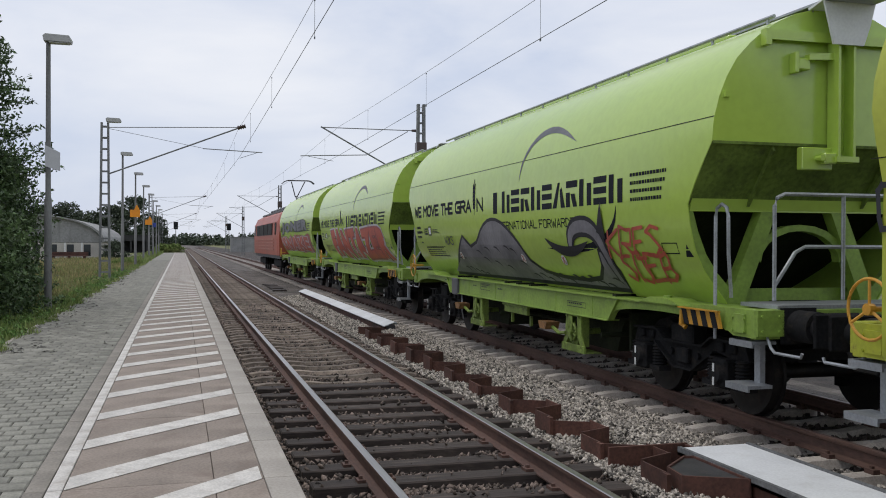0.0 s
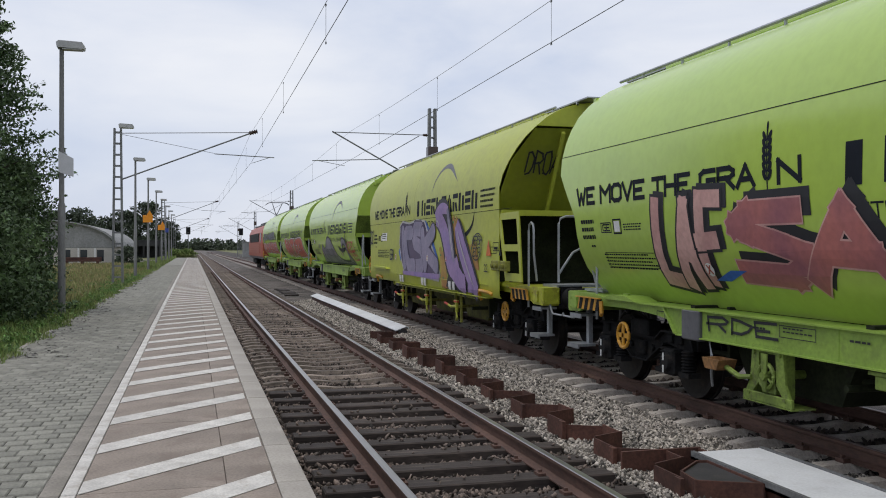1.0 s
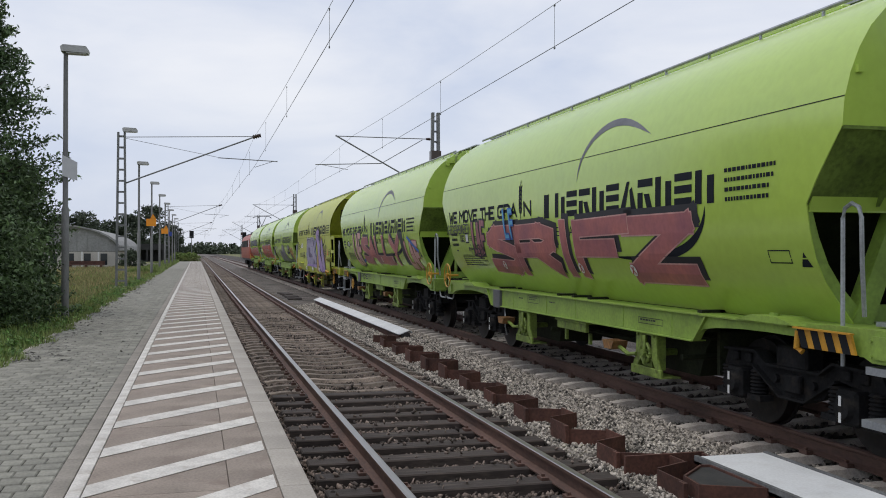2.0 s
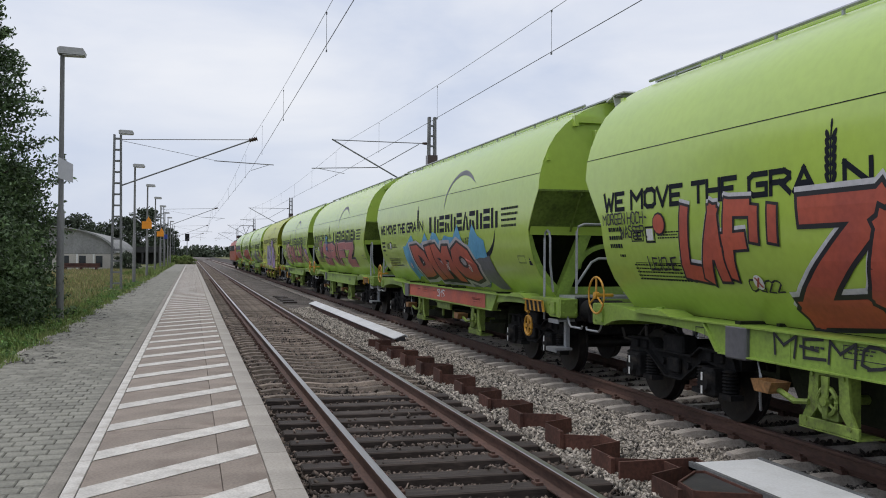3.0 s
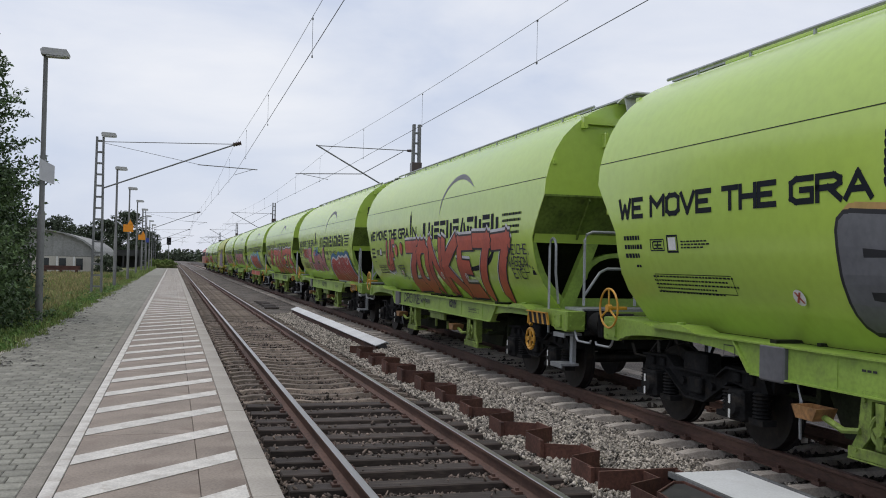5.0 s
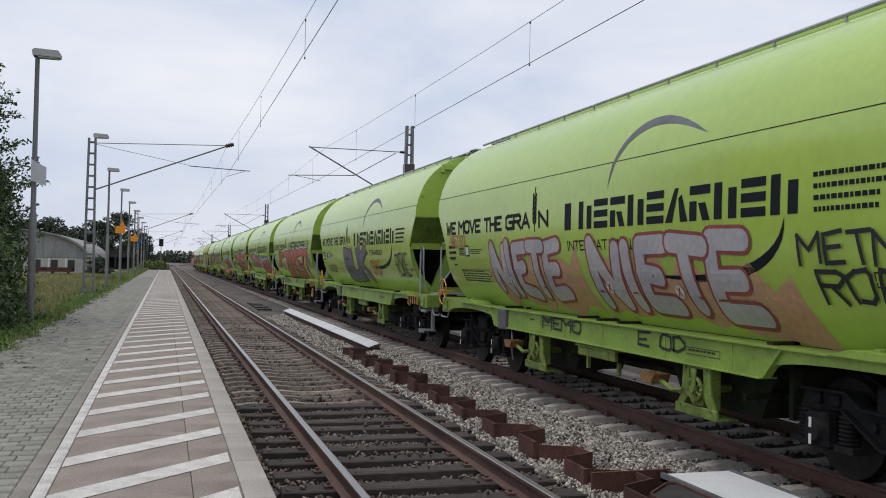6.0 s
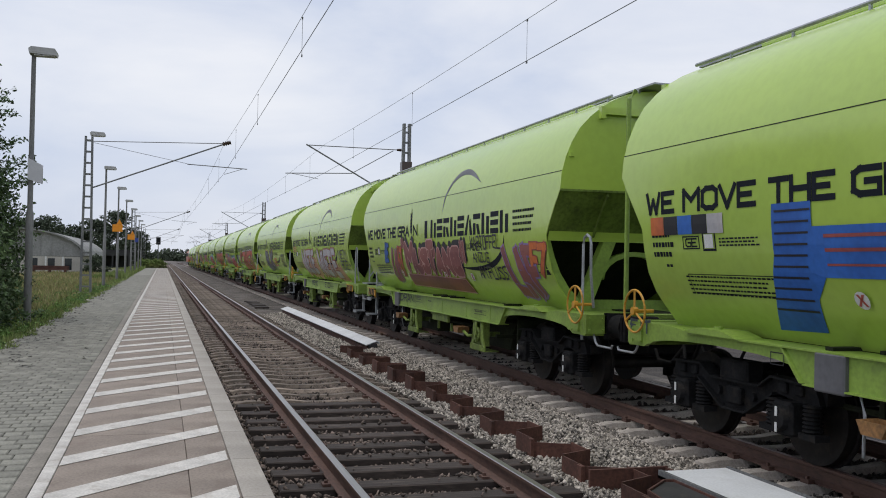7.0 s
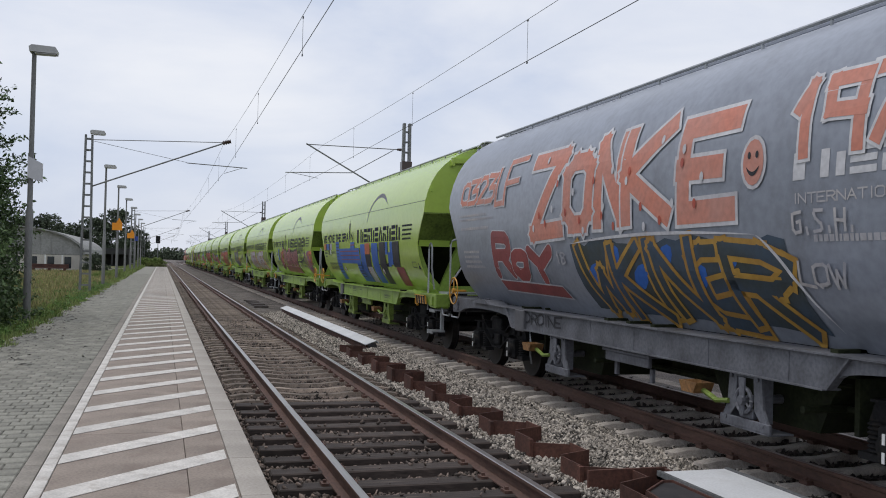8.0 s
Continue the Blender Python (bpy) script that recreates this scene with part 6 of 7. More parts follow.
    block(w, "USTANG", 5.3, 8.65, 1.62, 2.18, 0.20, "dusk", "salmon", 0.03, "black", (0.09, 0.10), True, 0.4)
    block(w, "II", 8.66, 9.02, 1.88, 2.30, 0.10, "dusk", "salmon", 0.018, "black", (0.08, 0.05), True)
    block(w, "T", 6.42, 6.95, 1.66, 2.34, 0.18, "dusk", "salmon", 0.03, None, (0, 0), True, 0.2, base=0.022)
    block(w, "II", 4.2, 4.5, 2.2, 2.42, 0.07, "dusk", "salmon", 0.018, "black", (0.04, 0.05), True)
    blot(w, [[(4.28, 1.34), (8.72, 1.30), (8.62, 1.58), (4.40, 1.62)]], "salmon", 0.026)
    blot(w, [[(4.32, 1.36), (8.68, 1.32), (8.58, 1.56), (4.43, 1.60)]], "dusk", 0.030)
    tag(w, "Kartoffel", 9.4, 10.9, 2.14, 2.34)
    tag(w, "anzug", 9.45, 10.3, 1.90, 2.06)
    tag(w, "am FLUSS", 9.6, 11.0, 1.62, 1.82)
    block(w, "LAF", 11.2, 12.5, 1.36, 2.15, 0.16, "dusk", "violet", 0.03, None, lean=0.4)
    block(w, "F7", 12.1, 12.75, 1.7, 2.2, 0.10, "orange", "maroon", 0.02, lean=-0.2)
    tag(w, "DRAN!", 3.87, 5.2, 1.03, 1.19, "black", 0, SECTION, 0.6)
    w = W[14]
    for k, ink in enumerate(("orange", "black", "blue", "black", "silver")):
        blot(w, [bar(0.72 + 0.285 * k, 1.0 + 0.285 * k, 2.22, 2.42)], ink, 0.010)
    left = [(2.92, 2.46), (3.46, 2.46), (3.46, 2.24), (6.5, 2.24), (6.5, 1.80), (3.55, 1.80), (3.35, 1.60), (3.2, 1.30), (2.5, 1.28), (2.75, 1.6), (2.9, 2.0)]
    blot(w, [left, [(5.3, 2.24), (5.9, 2.24), (5.9, 2.42), (5.3, 2.42)], [(5.95, 1.8), (6.5, 1.8), (6.4, 1.3), (5.75, 1.3)]], "blue", 0.010)
    blot(w, [bar(2.96 - 0.0035 * i * i, 3.45 - 0.02 * i, 2.38 - 0.1 * i, 2.40 - 0.1 * i) for i in range(10)] + [bar(5.95 - 0.03 * i, 6.48 - 0.02 * i, 1.74 - 0.08 * i, 1.76 - 0.08 * i) for i in range(5)], "black", 0.014)
    blot(w, [bar(3.6, 6.4, 2.14, 2.17), bar(3.6, 6.4, 2.02, 2.05), bar(3.6, 6.4, 1.90, 1.92), bar(5.3, 5.9, 2.32, 2.35)], "maroon", 0.014)
    tag(w, "FIT", 0.05, 0.5, 1.165, 1.285, "dark_teal", 0, SECTION, 0.6)
    cols = [(6.75, 7.34, "blue", 1.3, 2.34), (7.36, 7.97, "orange", 2.06, 2.36), (7.36, 7.97, "black", 1.72, 2.06), (7.38, 7.97, "silver", 1.3, 1.72), (8.2, 8.92, "blue", 1.3, 2.35), (9.1, 9.75, "black", 1.3, 2.36),
            (9.8, 10.05, "blue", 2.05, 2.36), (10.05, 10.3, "blue", 1.75, 2.1), (10.3, 10.55, "blue", 1.80, 2.36), (10.58, 11.2, "black", 1.75, 2.36), (10.7, 11.4, "maroon", 1.3, 1.74)]
    for a, b, ink, z0, z1 in cols:
        m = (z0 - 2.38) * 0.3
        blot(w, [[(a + m, z0), (b + m, z0), (b + m * 0.4, (z0 + z1) / 2), (b + (z1 - 2.38) * 0.2, z1), (a + (z1 - 2.38) * 0.2, z1), (a + m * 0.4, (z0 + z1) / 2)]], ink, 0.012)
    w = W[15]
    letters(w, [("Z", 4.2, 5.45, 2.24, 3.53), ("O", 5.44, 6.36, 2.32, 3.40), ("N", 6.36, 7.25, 2.33, 3.54), ("K", 7.12, 8.30, 2.34, 3.56), ("E", 8.42, 9.52, 2.34, 3.50)], 0.24, "coral", "white", 0.042, shake=0.35)
    rnd = random.Random(5)
    blot(w, [ellipse(4.35 + 0.33 * k + rnd.uniform(-0.1, 0.1), (2.38, 3.35, 2.62, 3.1, 2.85)[k % 5] + rnd.uniform(-0.06, 0.06), 0.035, 0.055) for k in range(15)], "white", 0.022)
    blot(w, [ellipse(4.5 + 0.36 * k + rnd.uniform(-0.1, 0.1), (2.55, 2.42, 3.0)[k % 3] + rnd.uniform(-0.06, 0.06), 0.035, 0.055) for k in range(13)], "red", 0.024)
    blot(w, [ellipse(9.78, 2.88, 0.20, 0.26, 0, 16)], "white", 0.012)
    blot(w, [ellipse(9.78, 2.88, 0.16, 0.22, 0, 16)], "coral", 0.016)
    blot(w, [ellipse(9.72, 2.95, 0.025, 0.035), ellipse(9.84, 2.95, 0.025, 0.035), crescent(arc_pts(9.68, 2.84, 9.88, 2.84, 9.78, 2.70), 0.04)], "black", 0.020)
    block(w, "1977", 10.22, 12.2, 2.86, 3.56, 0.13, "coral", "white", 0.03)
    letters(w, [("0", 0.75, 1.25, 2.92, 3.36), ("3", 1.2, 1.7, 2.92, 3.40), ("2", 1.65, 2.15, 2.92, 3.40), ("3", 2.1, 2.6, 2.90, 3.42), ("L", 2.6, 3.1, 2.84, 3.50), ("F", 3.05, 3.8, 2.84, 3.56)], 0.085, "coral", "white", 0.022, shake=0.6, lean=-0.1)
    letters(w, [("R", 2.45, 3.35, 1.62, 2.42), ("O", 3.3, 4.0, 1.62, 2.12), ("Y", 3.95, 4.95, 1.56, 2.16)], 0.20, "maroon", "white", 0.018, rounded=True, shake=0.5)
    blot(w, [[(2.55, 1.42), (5.15, 1.38), (5.02, 1.58), (2.5, 1.62)]], "white", 0.022)
    blot(w, [[(2.58, 1.44), (5.10, 1.40), (5.0, 1.56), (2.53, 1.60)]], "maroon", 0.025)
    blot(w, [rough_outline(5.6, 10.2, 1.30, 2.18, 71, 20, 0.05)], "dark_teal", 0.008)
    blot(w, [ellipse(6.2 + 0.62 * k, 1.75 + 0.22 * (k % 2), 0.22, 0.12, 0.6) for k in range(6)], "blue", 0.0095)
    letters(w, [("W", 5.95, 7.0, 1.26, 2.16), ("K", 6.85, 7.7, 1.26, 2.18), ("I", 7.55, 8.0, 1.26, 2.16), ("N", 7.9, 8.8, 1.26, 2.18), ("G", 8.65, 9.5, 1.26, 2.16), ("R", 9.35, 10.3, 1.26, 2.12)], 0.13, "dark_teal", "gold", 0.055, shake=1.0, lean=0.18, base=0.011)
    blot(w, [crescent(arc_pts(5.6, 2.16, 9.8, 2.20, 7.6, 2.32), 0.04), crescent(arc_pts(9.8, 2.20, 10.6, 1.32, 10.2, 2.0), 0.04)], "white", 0.024)
    tag(w, "G.S.H.", 10.36, 11.15, 2.20, 2.38, "silver")
    tag(w, "LOW", 10.36, 10.95, 1.74, 1.93, "silver")
    tag(w, "18", 5.1, 5.4, 1.9, 2.05, "silver")
    tag(w, "DROINE", 3.76, 5.13, 1.03, 1.18, "black", 0, SECTION, 0.6)
    # scribbles on the end walls
    for n, word in ((9, "EXT"), (4, "DROA")):
        bm = stroke_bm(word, -1.1, -0.5, 3.2, 3.55, 0.03, 1.0)
        for v in bm.verts:
            v.co = (v.co.x, REAR + (0.0 if n != 4 else 0.02 + (3.95 - v.co.y) * 0.62) - 0.02 - v.co.z, v.co.y)
        part("graffiti_tag", bm, P["black"], WAGONS[n])


all_graffiti()


# ---------------------------------------------------------------- between the tracks
def sheet_piles():
    wall = thing("sheet_pile_wall", pose(1.69, 0, 0), "rust-brown zigzag steel sheet pile wall between the tracks", "retaining wall", kind="structure")
    rnd = random.Random(4)
    t = 0.016
    for k in range(11):
        bm = BM()
        y = 6.85 + 1.25 * k
        top = rnd.uniform(-0.03, 0.05)
        a, b, c, d = (-0.19, y), (-0.19, y + 0.44), (0.19, y + 0.62), (0.19, y + 1.06)
        e = (-0.19, y + 1.25)
        for p, q, r in ((a, b, 0.0), (b, c, 0.015), (c, d, 0.0), (d, e, -0.02)):
            n = Vector((q[1] - p[1], -(q[0] - p[0]))).normalized() * t
            prism(bm, [p, q, (q[0] + n.x, q[1] + n.y), (p[0] + n.x, p[1] + n.y)], "z", -0.45, top + r)
        box(bm, -0.21, -0.17, y - 0.05, y + 0.05, -0.45, top - 0.004)
        part("sheet_pile", bm, M["rust"], wall)
    bm = BM()
    box(bm, -0.25, 0.55, 7.78, 7.81, -0.40, 0.0)
    box(bm, 0.52, 0.55, 7.0, 7.8, -0.40, -0.01)
    part("end_plate", bm, M["rust"], wall)
    # pocket beside the trough: steel sides round a tarred filling
    rim = [(-0.12, 6.72), (0.36, 6.48), (0.36, 7.34), (0.26, 7.36), (-0.08, 7.04)]
    bm = BM()
    for (a, b), (c, d) in zip(rim, rim[1:] + rim[:1]):
        n = Vector((-(d - b), c - a)).normalized() * 0.018
        prism(bm, [(a, b), (c, d), (c + n.x, d + n.y), (a + n.x, b + n.y)], "z", -0.45, -0.01)
    part("pocket_side", bm, M["rust"], wall)
    part("pocket_filling", prism(BM(), [(a * 0.93 + 0.01, b + (7.0 - b) * 0.06) for a, b in rim], "z", -0.45, -0.03), M["tar"], wall, "dark tarred filling")


sheet_piles()


def cover_strip(y0, y1, lab):
    c = thing("trough_cover", pose(2.42, 0, 0), lab, "cable trough")
    bm = BM()
    for x in (-0.33, 0.30):
        box(bm, x, x + 0.03, y0, y1, -0.26, -0.015)
    box(bm, -0.33, 0.33, y1 - 0.02, y1, -0.26, -0.03)
    part("trough_wall", bm, M["rust"], c)
    for x in (-0.375, 0.34):
        bm = BM()
        box(bm, x, x + 0.012, y0, y1, -0.06, 0.012)
        box(bm, x + 0.022, x + 0.034, y0, y1, -0.06, 0.012)
        box(bm, x, x + 0.034, y0, y1, -0.06, -0.035)
        part("edge_channel", bm, M["mast"], c, "grey steel edge channel")
    n = max(1, round((y1 - y0) / 2.0))
    for i in range(n):
        a, b = y0 + (y1 - y0) * i / n, y0 + (y1 - y0) * (i + 1) / n
        bm = BM()
        box(bm, -0.335, 0.335, a + 0.004, b - 0.004, -0.014, 0.0, 0.004)
        part("cover_plate", bm, M["plate"], c, "pale white cover plate")


cover_strip(-14.0, 7.62, "white covered trough with rusty sides beside the track")


def tilted_cover():
    c = thing("trough_cover", pose(2.13, 0, -0.06), "long white cover boards lying tilted in the ballast", "cable trough")
    n = 8
    for i in range(n):
        a, b = 21.1 + 2.02 * i, 21.1 + 2.02 * (i + 1)
        bm = BM()
        prism(bm, [(0.06, 0.01), (0.32, 0.10), (0.37, 0.085), (0.39, 0.03), (0.375, 0.025), (0.355, 0.07), (0.315, 0.08), (0.07, -0.01)], "y", a + 0.004, b - 0.004)
        part("cover_plate", bm, M["plate"], c, "pale white cover plate")
    bm = BM()
    prism(bm, [(0.12, -0.25), (0.37, -0.25), (0.37, 0.02), (0.12, -0.03)], "y", 21.3, 37.2)
    part("trough_wall", bm, M["rust"], c, "rusty trough body")
    bm = BM()
    tube(bm, [(0.24, 21.06, -0.03), (0.24, 21.3, -0.03)], 0.09, 12)
    part("pipe_end", bm, M["tar"], c, "black pipe end")


tilted_cover()


def rubble():
    bm = BM()
    for k in range(5):
        prism(bm, [(1.5 + 0.1 * k, 40.5 + 1.3 * k), (2.1, 40.6 + 1.3 * k), (2.15, 41.6 + 1.3 * k), (1.55, 41.5 + 1.3 * k)], "z", -0.3, -0.16 + 0.02 * (k % 2))
    tagged(part("timber_pile", bm, M["wood"]), "dark old timbers lying between the tracks", "timber")


rubble()


# ---------------------------------------------------------------- overhead line
SUPPORTS = (-22.0, 42.5, 107.0, 171.0, 235.0, 300.0)


def lattice_mast(x, y, z0, h, lab, leg=0.035):
    m = thing("catenary_mast", pose(x, y, z0), lab, "catenary mast", "masts of the overhead line")
    bm = BM()
    for s in (-1, 1):
        prism(bm, [(s * 0.20 - leg, 0.0), (s * 0.20 + leg, 0.0), (s * 0.13 + leg * 0.9, h), (s * 0.13 - leg * 0.9, h)], "y", -0.12, 0.12)
    part("leg", bm, M["mast"], m)
    k = int(h / 0.48)
    for i in range(k):
        z = 0.3 + i * 0.48
        w = 0.20 - 0.07 * z / h
        bm = BM()
        box(bm, -w, w, -0.10, 0.10, z, z + 0.07)
        part("batten", bm, M["mast"], m)
    bm = BM()
    box(bm, -0.3, 0.3, -0.3, 0.3, -0.5, 0.08, 0.03)
    part("footing", bm, M["edge"], m)
    return m


def left_arm(m, mx):
    """Cantilever that carries the wires of the near track; mx is the mast's x."""
    bm = BM()
    tube(bm, [(0.15, 0, 6.55), (0.10 - mx, 0, 6.75)], 0.018, 6)
    part("tie_rod", bm, M["mast"], m)
    bm = BM()
    tube(bm, [(0.15, 0, 4.55), (0.35 - mx, 0, 6.80)], 0.032, 8)
    part("strut", bm, M["mast"], m)
    bm = BM()
    tube(bm, [(0.15, 0, 6.5), (-1.4 - mx, 0, 5.78)], 0.010, 6)
    part("stay", bm, M["mast"], m)
    bm = BM()
    tube(bm, [(-1.4 - mx, 0, 5.76), (1.2 - mx, 0, 5.66)], 0.022, 6)
    tube(bm, [(1.0 - mx, 0, 5.66), (0.2 - mx, 0, 5.38)], 0.012, 6)
    part("steady_arm", bm, M["mast"], m)
    bm = BM()
    pts = [(0.10 + 0.05 * i - mx, 0, 6.72 + 0.014 * i) for i in range(8)]
    tube(bm, pts, [0.11 if i % 2 else 0.06 for i in range(8)], 10)
    part("insulator", bm, M["insul"], m)


def right_arm(m, mx, zb):
    bm = BM()
    tube(bm, [(-0.15, 0, 7.15 - zb), (3.82 - mx, 0, 7.15 - zb)], 0.022, 6)
    part("tie_rod", bm, M["mast"], m)
    bm = BM()
    tube(bm, [(-0.15, 0, 4.7 - zb), (3.82 - mx, 0, 7.18 - zb)], 0.034, 8)
    part("strut", bm, M["mast"], m)
    bm = BM()
    tube(bm, [(7.9 - mx, 0, 7.10 - zb), (5.95 - mx, 0, 5.95 - zb)], 0.020, 6)
    part("stay", bm, M["mast"], m)
    bm = BM()
    tube(bm, [(2.9 - mx, 0, 5.82 - zb), (5.95 - mx, 0, 5.95 - zb)], 0.022, 6)
    tube(bm, [(3.2 - mx, 0, 5.82 - zb), (4.4 - mx, 0, 5.62 - zb)], 0.012, 6)
    part("steady_arm", bm, M["mast"], m)
    for z in (7.15, 4.75):
        bm = BM()
        tube(bm, [(-0.25, 0, z - zb), (-0.45, 0, z - zb)], [0.07, 0.05], 10)
        part("insulator", bm, M["insul"], m)
    part("arm_plate", box(BM(), -0.24, 0.24, -0.2, 0.2, 5.9 - zb, 6.6 - zb, 0.01), M["insul"], m)


for y in SUPPORTS[:5]:
    lm = lattice_mast(-5.46, y, 0.25, 6.75, "grey steel lattice mast with cantilever over the platform", 0.046)
    left_arm(lm, -5.46)
    rm = lattice_mast(8.53, y, -0.5, 8.9, "grey steel lattice mast with wire arms beyond the train", 0.065)
    right_arm(rm, 8.53, -0.5)


def wire_line(x, z_contact, z_support, sag, lab):
    line = thing("overhead_wire", pose(0, 0, 0), lab, "overhead wire", kind="structure")
    bm = BM()
    pts = [(x - 0.07 + (0.25 if i % 2 else -0.25), y, z_contact) for i, y in enumerate(SUPPORTS)]
    tube(bm, pts, 0.0072, 6)
    part("contact_wire", bm, M["wire"], line)
    bm = BM()
    pts = []
    drops = []
    for i, (a, b) in enumerate(zip(SUPPORTS, SUPPORTS[1:])):
        s = -0.25 if i % 2 == 0 else 0.25
        for k in range(14):
            t = k / 14
            pts.append((x + s * (1 - 2 * t) * 0.6, a + (b - a) * t, z_support - sag * 4 * t * (1 - t)))
        for k in range(7):
            t = (k + 0.27) / 7 if i == 0 else (k + 0.5) / 7
            t = min(t, 0.97)
            drops.append((x + s * (1 - 2 * t), a + (b - a) * t, z_support - sag * 4 * t * (1 - t)))
    pts.append((x, SUPPORTS[-1], z_support))
    tube(bm, pts, 0.0055, 6)
    part("messenger_wire", bm, M["wire_pale"], line)
    for dx, dy, dz in drops:
        bm = BM()
        tube(bm, [(dx, dy, z_contact), (dx, dy, dz)], 0.004, 4)
        box(bm, dx - 0.010, dx + 0.010, dy - 0.025, dy + 0.025, dz - 0.025, dz + 0.015)
        box(bm, dx - 0.010, dx + 0.010, dy - 0.025, dy + 0.025, z_contact - 0.01, z_contact + 0.03)
        part("dropper", bm, M["wire"], line)


wire_line(0.0, 5.66, 6.95, 0.60, "contact wire and messenger wire over the near track")
wire_line(AXIS2, 5.90, 7.20, 0.46, "contact wire and messenger wire over the far track")


# ---------------------------------------------------------------- platform lamps and signs
def platform_lamp(y, x, h, on_mast=False):
    l = thing("platform_lamp", pose(x, y, 0.25), "grey steel platform lamp with flat pale head", "lamp post", "platform lamps")
    if not on_mast:
        bm = BM()
        tube(bm, [(0, 0, -0.3), (0, 0, 2.6), (0, 0, 2.65), (0, 0, h - 0.15)], [0.085, 0.085, 0.062, 0.05], 12)
        part("pole", bm, M["pole"], l, smooth=True)
    bm = BM()
    prism(bm, [(-0.09, h - 0.18), (0.50, h - 0.20), (0.52, h - 0.13), (0.46, h - 0.04), (-0.05, h - 0.02), (-0.11, h - 0.07)], "y", -0.16, 0.16)
    part("lamp_head", bm, M["lamp_head"], l, "pale flat lamp housing")
    bm = BM()
    box(bm, 0.02, 0.46, -0.13, 0.13, h - 0.215, h - 0.196)
    part("diffuser", bm, M["sign_white"], l)
    return l


LAMPS = [platform_lamp(y, -5.3, 6.45) for y in (23.4, 52.5, 67.4, 82.0, 96.0, 111.0, 125.5, 140.0)]
platform_lamp(42.3, -5.3, 6.95, True)
bm = BM()
prism(bm, [(-0.06, 3.37), (0.27, 3.26), (0.27, 3.69), (-0.06, 3.86)], "y", -0.10, -0.08)
part("sign_board", bm, M["sign_white"], LAMPS[0], "small pale sign board")
for i, (k, mt) in enumerate(((2, "sign_orange"), (4, "sign_orange"), (5, "sign_blue"))):
    bm = BM()
    box(bm, -0.35 if i < 2 else -0.1, 0.30, -0.10, -0.05, 3.35, 3.85, 0.01)
    if i < 2:
        prism(bm, [(-0.1, 3.86), (0.28, 3.86), (0.09, 4.2)], "y", -0.10, -0.07)
    part("sign_board", bm, M[mt], LAMPS[k], "orange display box" if i < 2 else "blue sign board")


def signal(x, y, h):
    s = thing("railway_signal", pose(x, y, -0.3), "tall black light signal on a grey mast", "signal", "signals")
    bm = BM()
    tube(bm, [(0, 0, 0), (0, 0, h - 0.4)], 0.09, 8)
    part("post", bm, M["mast"], s)
    bm = BM()
    box(bm, -0.55, 0.55, -0.15, 0.15, h - 1.9, h, 0.05)
    part("signal_head", bm, M["black"], s)
    bm = BM()
    for z in (h - 0.4, h - 0.95, h - 1.5):
        tube(bm, [(0, -0.3, z), (0, -0.15, z)], 0.13, 10)
    part("hood", bm, M["black"], s)


signal(-3.45, 250.0, 7.5)
signal(10.5, 262.0, 7.5)


# ---------------------------------------------------------------- behind the platform
def barrel_hall():
    h = thing("barrel_roof_hall", pose(-15.9, 95, 0.2), "old hall with grey barrel roof and pale windowed wall", "building")
    n = 16
    arc = [(6.6 * math.cos(math.pi * i / n), 1.75 + 2.55 * math.sin(math.pi * i / n)) for i in range(n + 1)]
    bm = BM()
    prism(bm, arc + [(a * 0.97, b - 0.12) for a, b in arc[::-1]], "y", -0.4, 30)
    part("roof", bm, M["roof"], h, "grey barrel roof")
    bm = BM()
    prism(bm, [(a * 0.95, b - 0.1) for a, b in arc], "y", 0.02, 0.15)
    part("gable", bm, M["roof"], h, "grey boarded gable")
    for k in range(12):
        x = -5.5 + k
        top = 1.75 + 2.4 * math.sqrt(max(0, 1 - (x / 6.5) ** 2))
        bm = BM()
        box(bm, x - 0.03, x + 0.03, -0.02, 0.02, 1.7, top - 0.15)
        part("gable_board", bm, M["roof"], h)
    bm = BM()
    box(bm, -6.3, 6.3, 0.0, 0.2, 0.0, 1.62)
    box(bm, 6.1, 6.3, 0.2, 29.8, 0.0, 1.7)
    part("wall", bm, M["wall"], h)
    for k in range(8):
        x = -5.8 + 1.5 * k
        bm = BM()
        box(bm, x, x + 0.62, -0.012, 0.0, 0.35, 1.45)
        part("window", bm, M["glass"], h)
        bm = BM()
        box(bm, x - 0.25, x - 0.1, -0.05, 0.0, 0.0, 1.62)
        part("pilaster", bm, M["white"], h)


barrel_hall()


def shed():
    s = thing("open_shed", pose(-11.0, 150, 0.2), "dark timber shed with flat roof", "shed")
    bm = BM()
    box(bm, -7, 4, 0, 8, 1.9, 2.8)
    part("roof", bm, M["dark_wood"], s)
    for x in (-6.8, -4, -1.2, 1.4, 3.8):
        bm = BM()
        box(bm, x - 0.12, x + 0.12, 0, 0.25, 0, 1.9)
        part("post", bm, M["dark_wood"], s)
    bm = BM()
    box(bm, -7, 4, 7.6, 7.9, 0, 1.9)
    part("back_wall", bm, M["dark_wood"], s)


shed()

bm = BM()
box(bm, 0, 6.2, 0, 3, -0.6, 3.3, 0.05)
box(bm, -0.2, 6.4, -0.2, 3.2, 3.3, 3.45)
tagged(part("switch_house", bm, M["roof"], None), "plain grey concrete equipment house by the line", "hut").location = (10.4, 250, 0)
bm = BM()
box(bm, -7.6, -6.1, 100, 100.3, 0.2, 0.62)
tagged(part("low_wall", bm, M["wall"]), "short pale wall in the grass", "wall")
bm = BM()
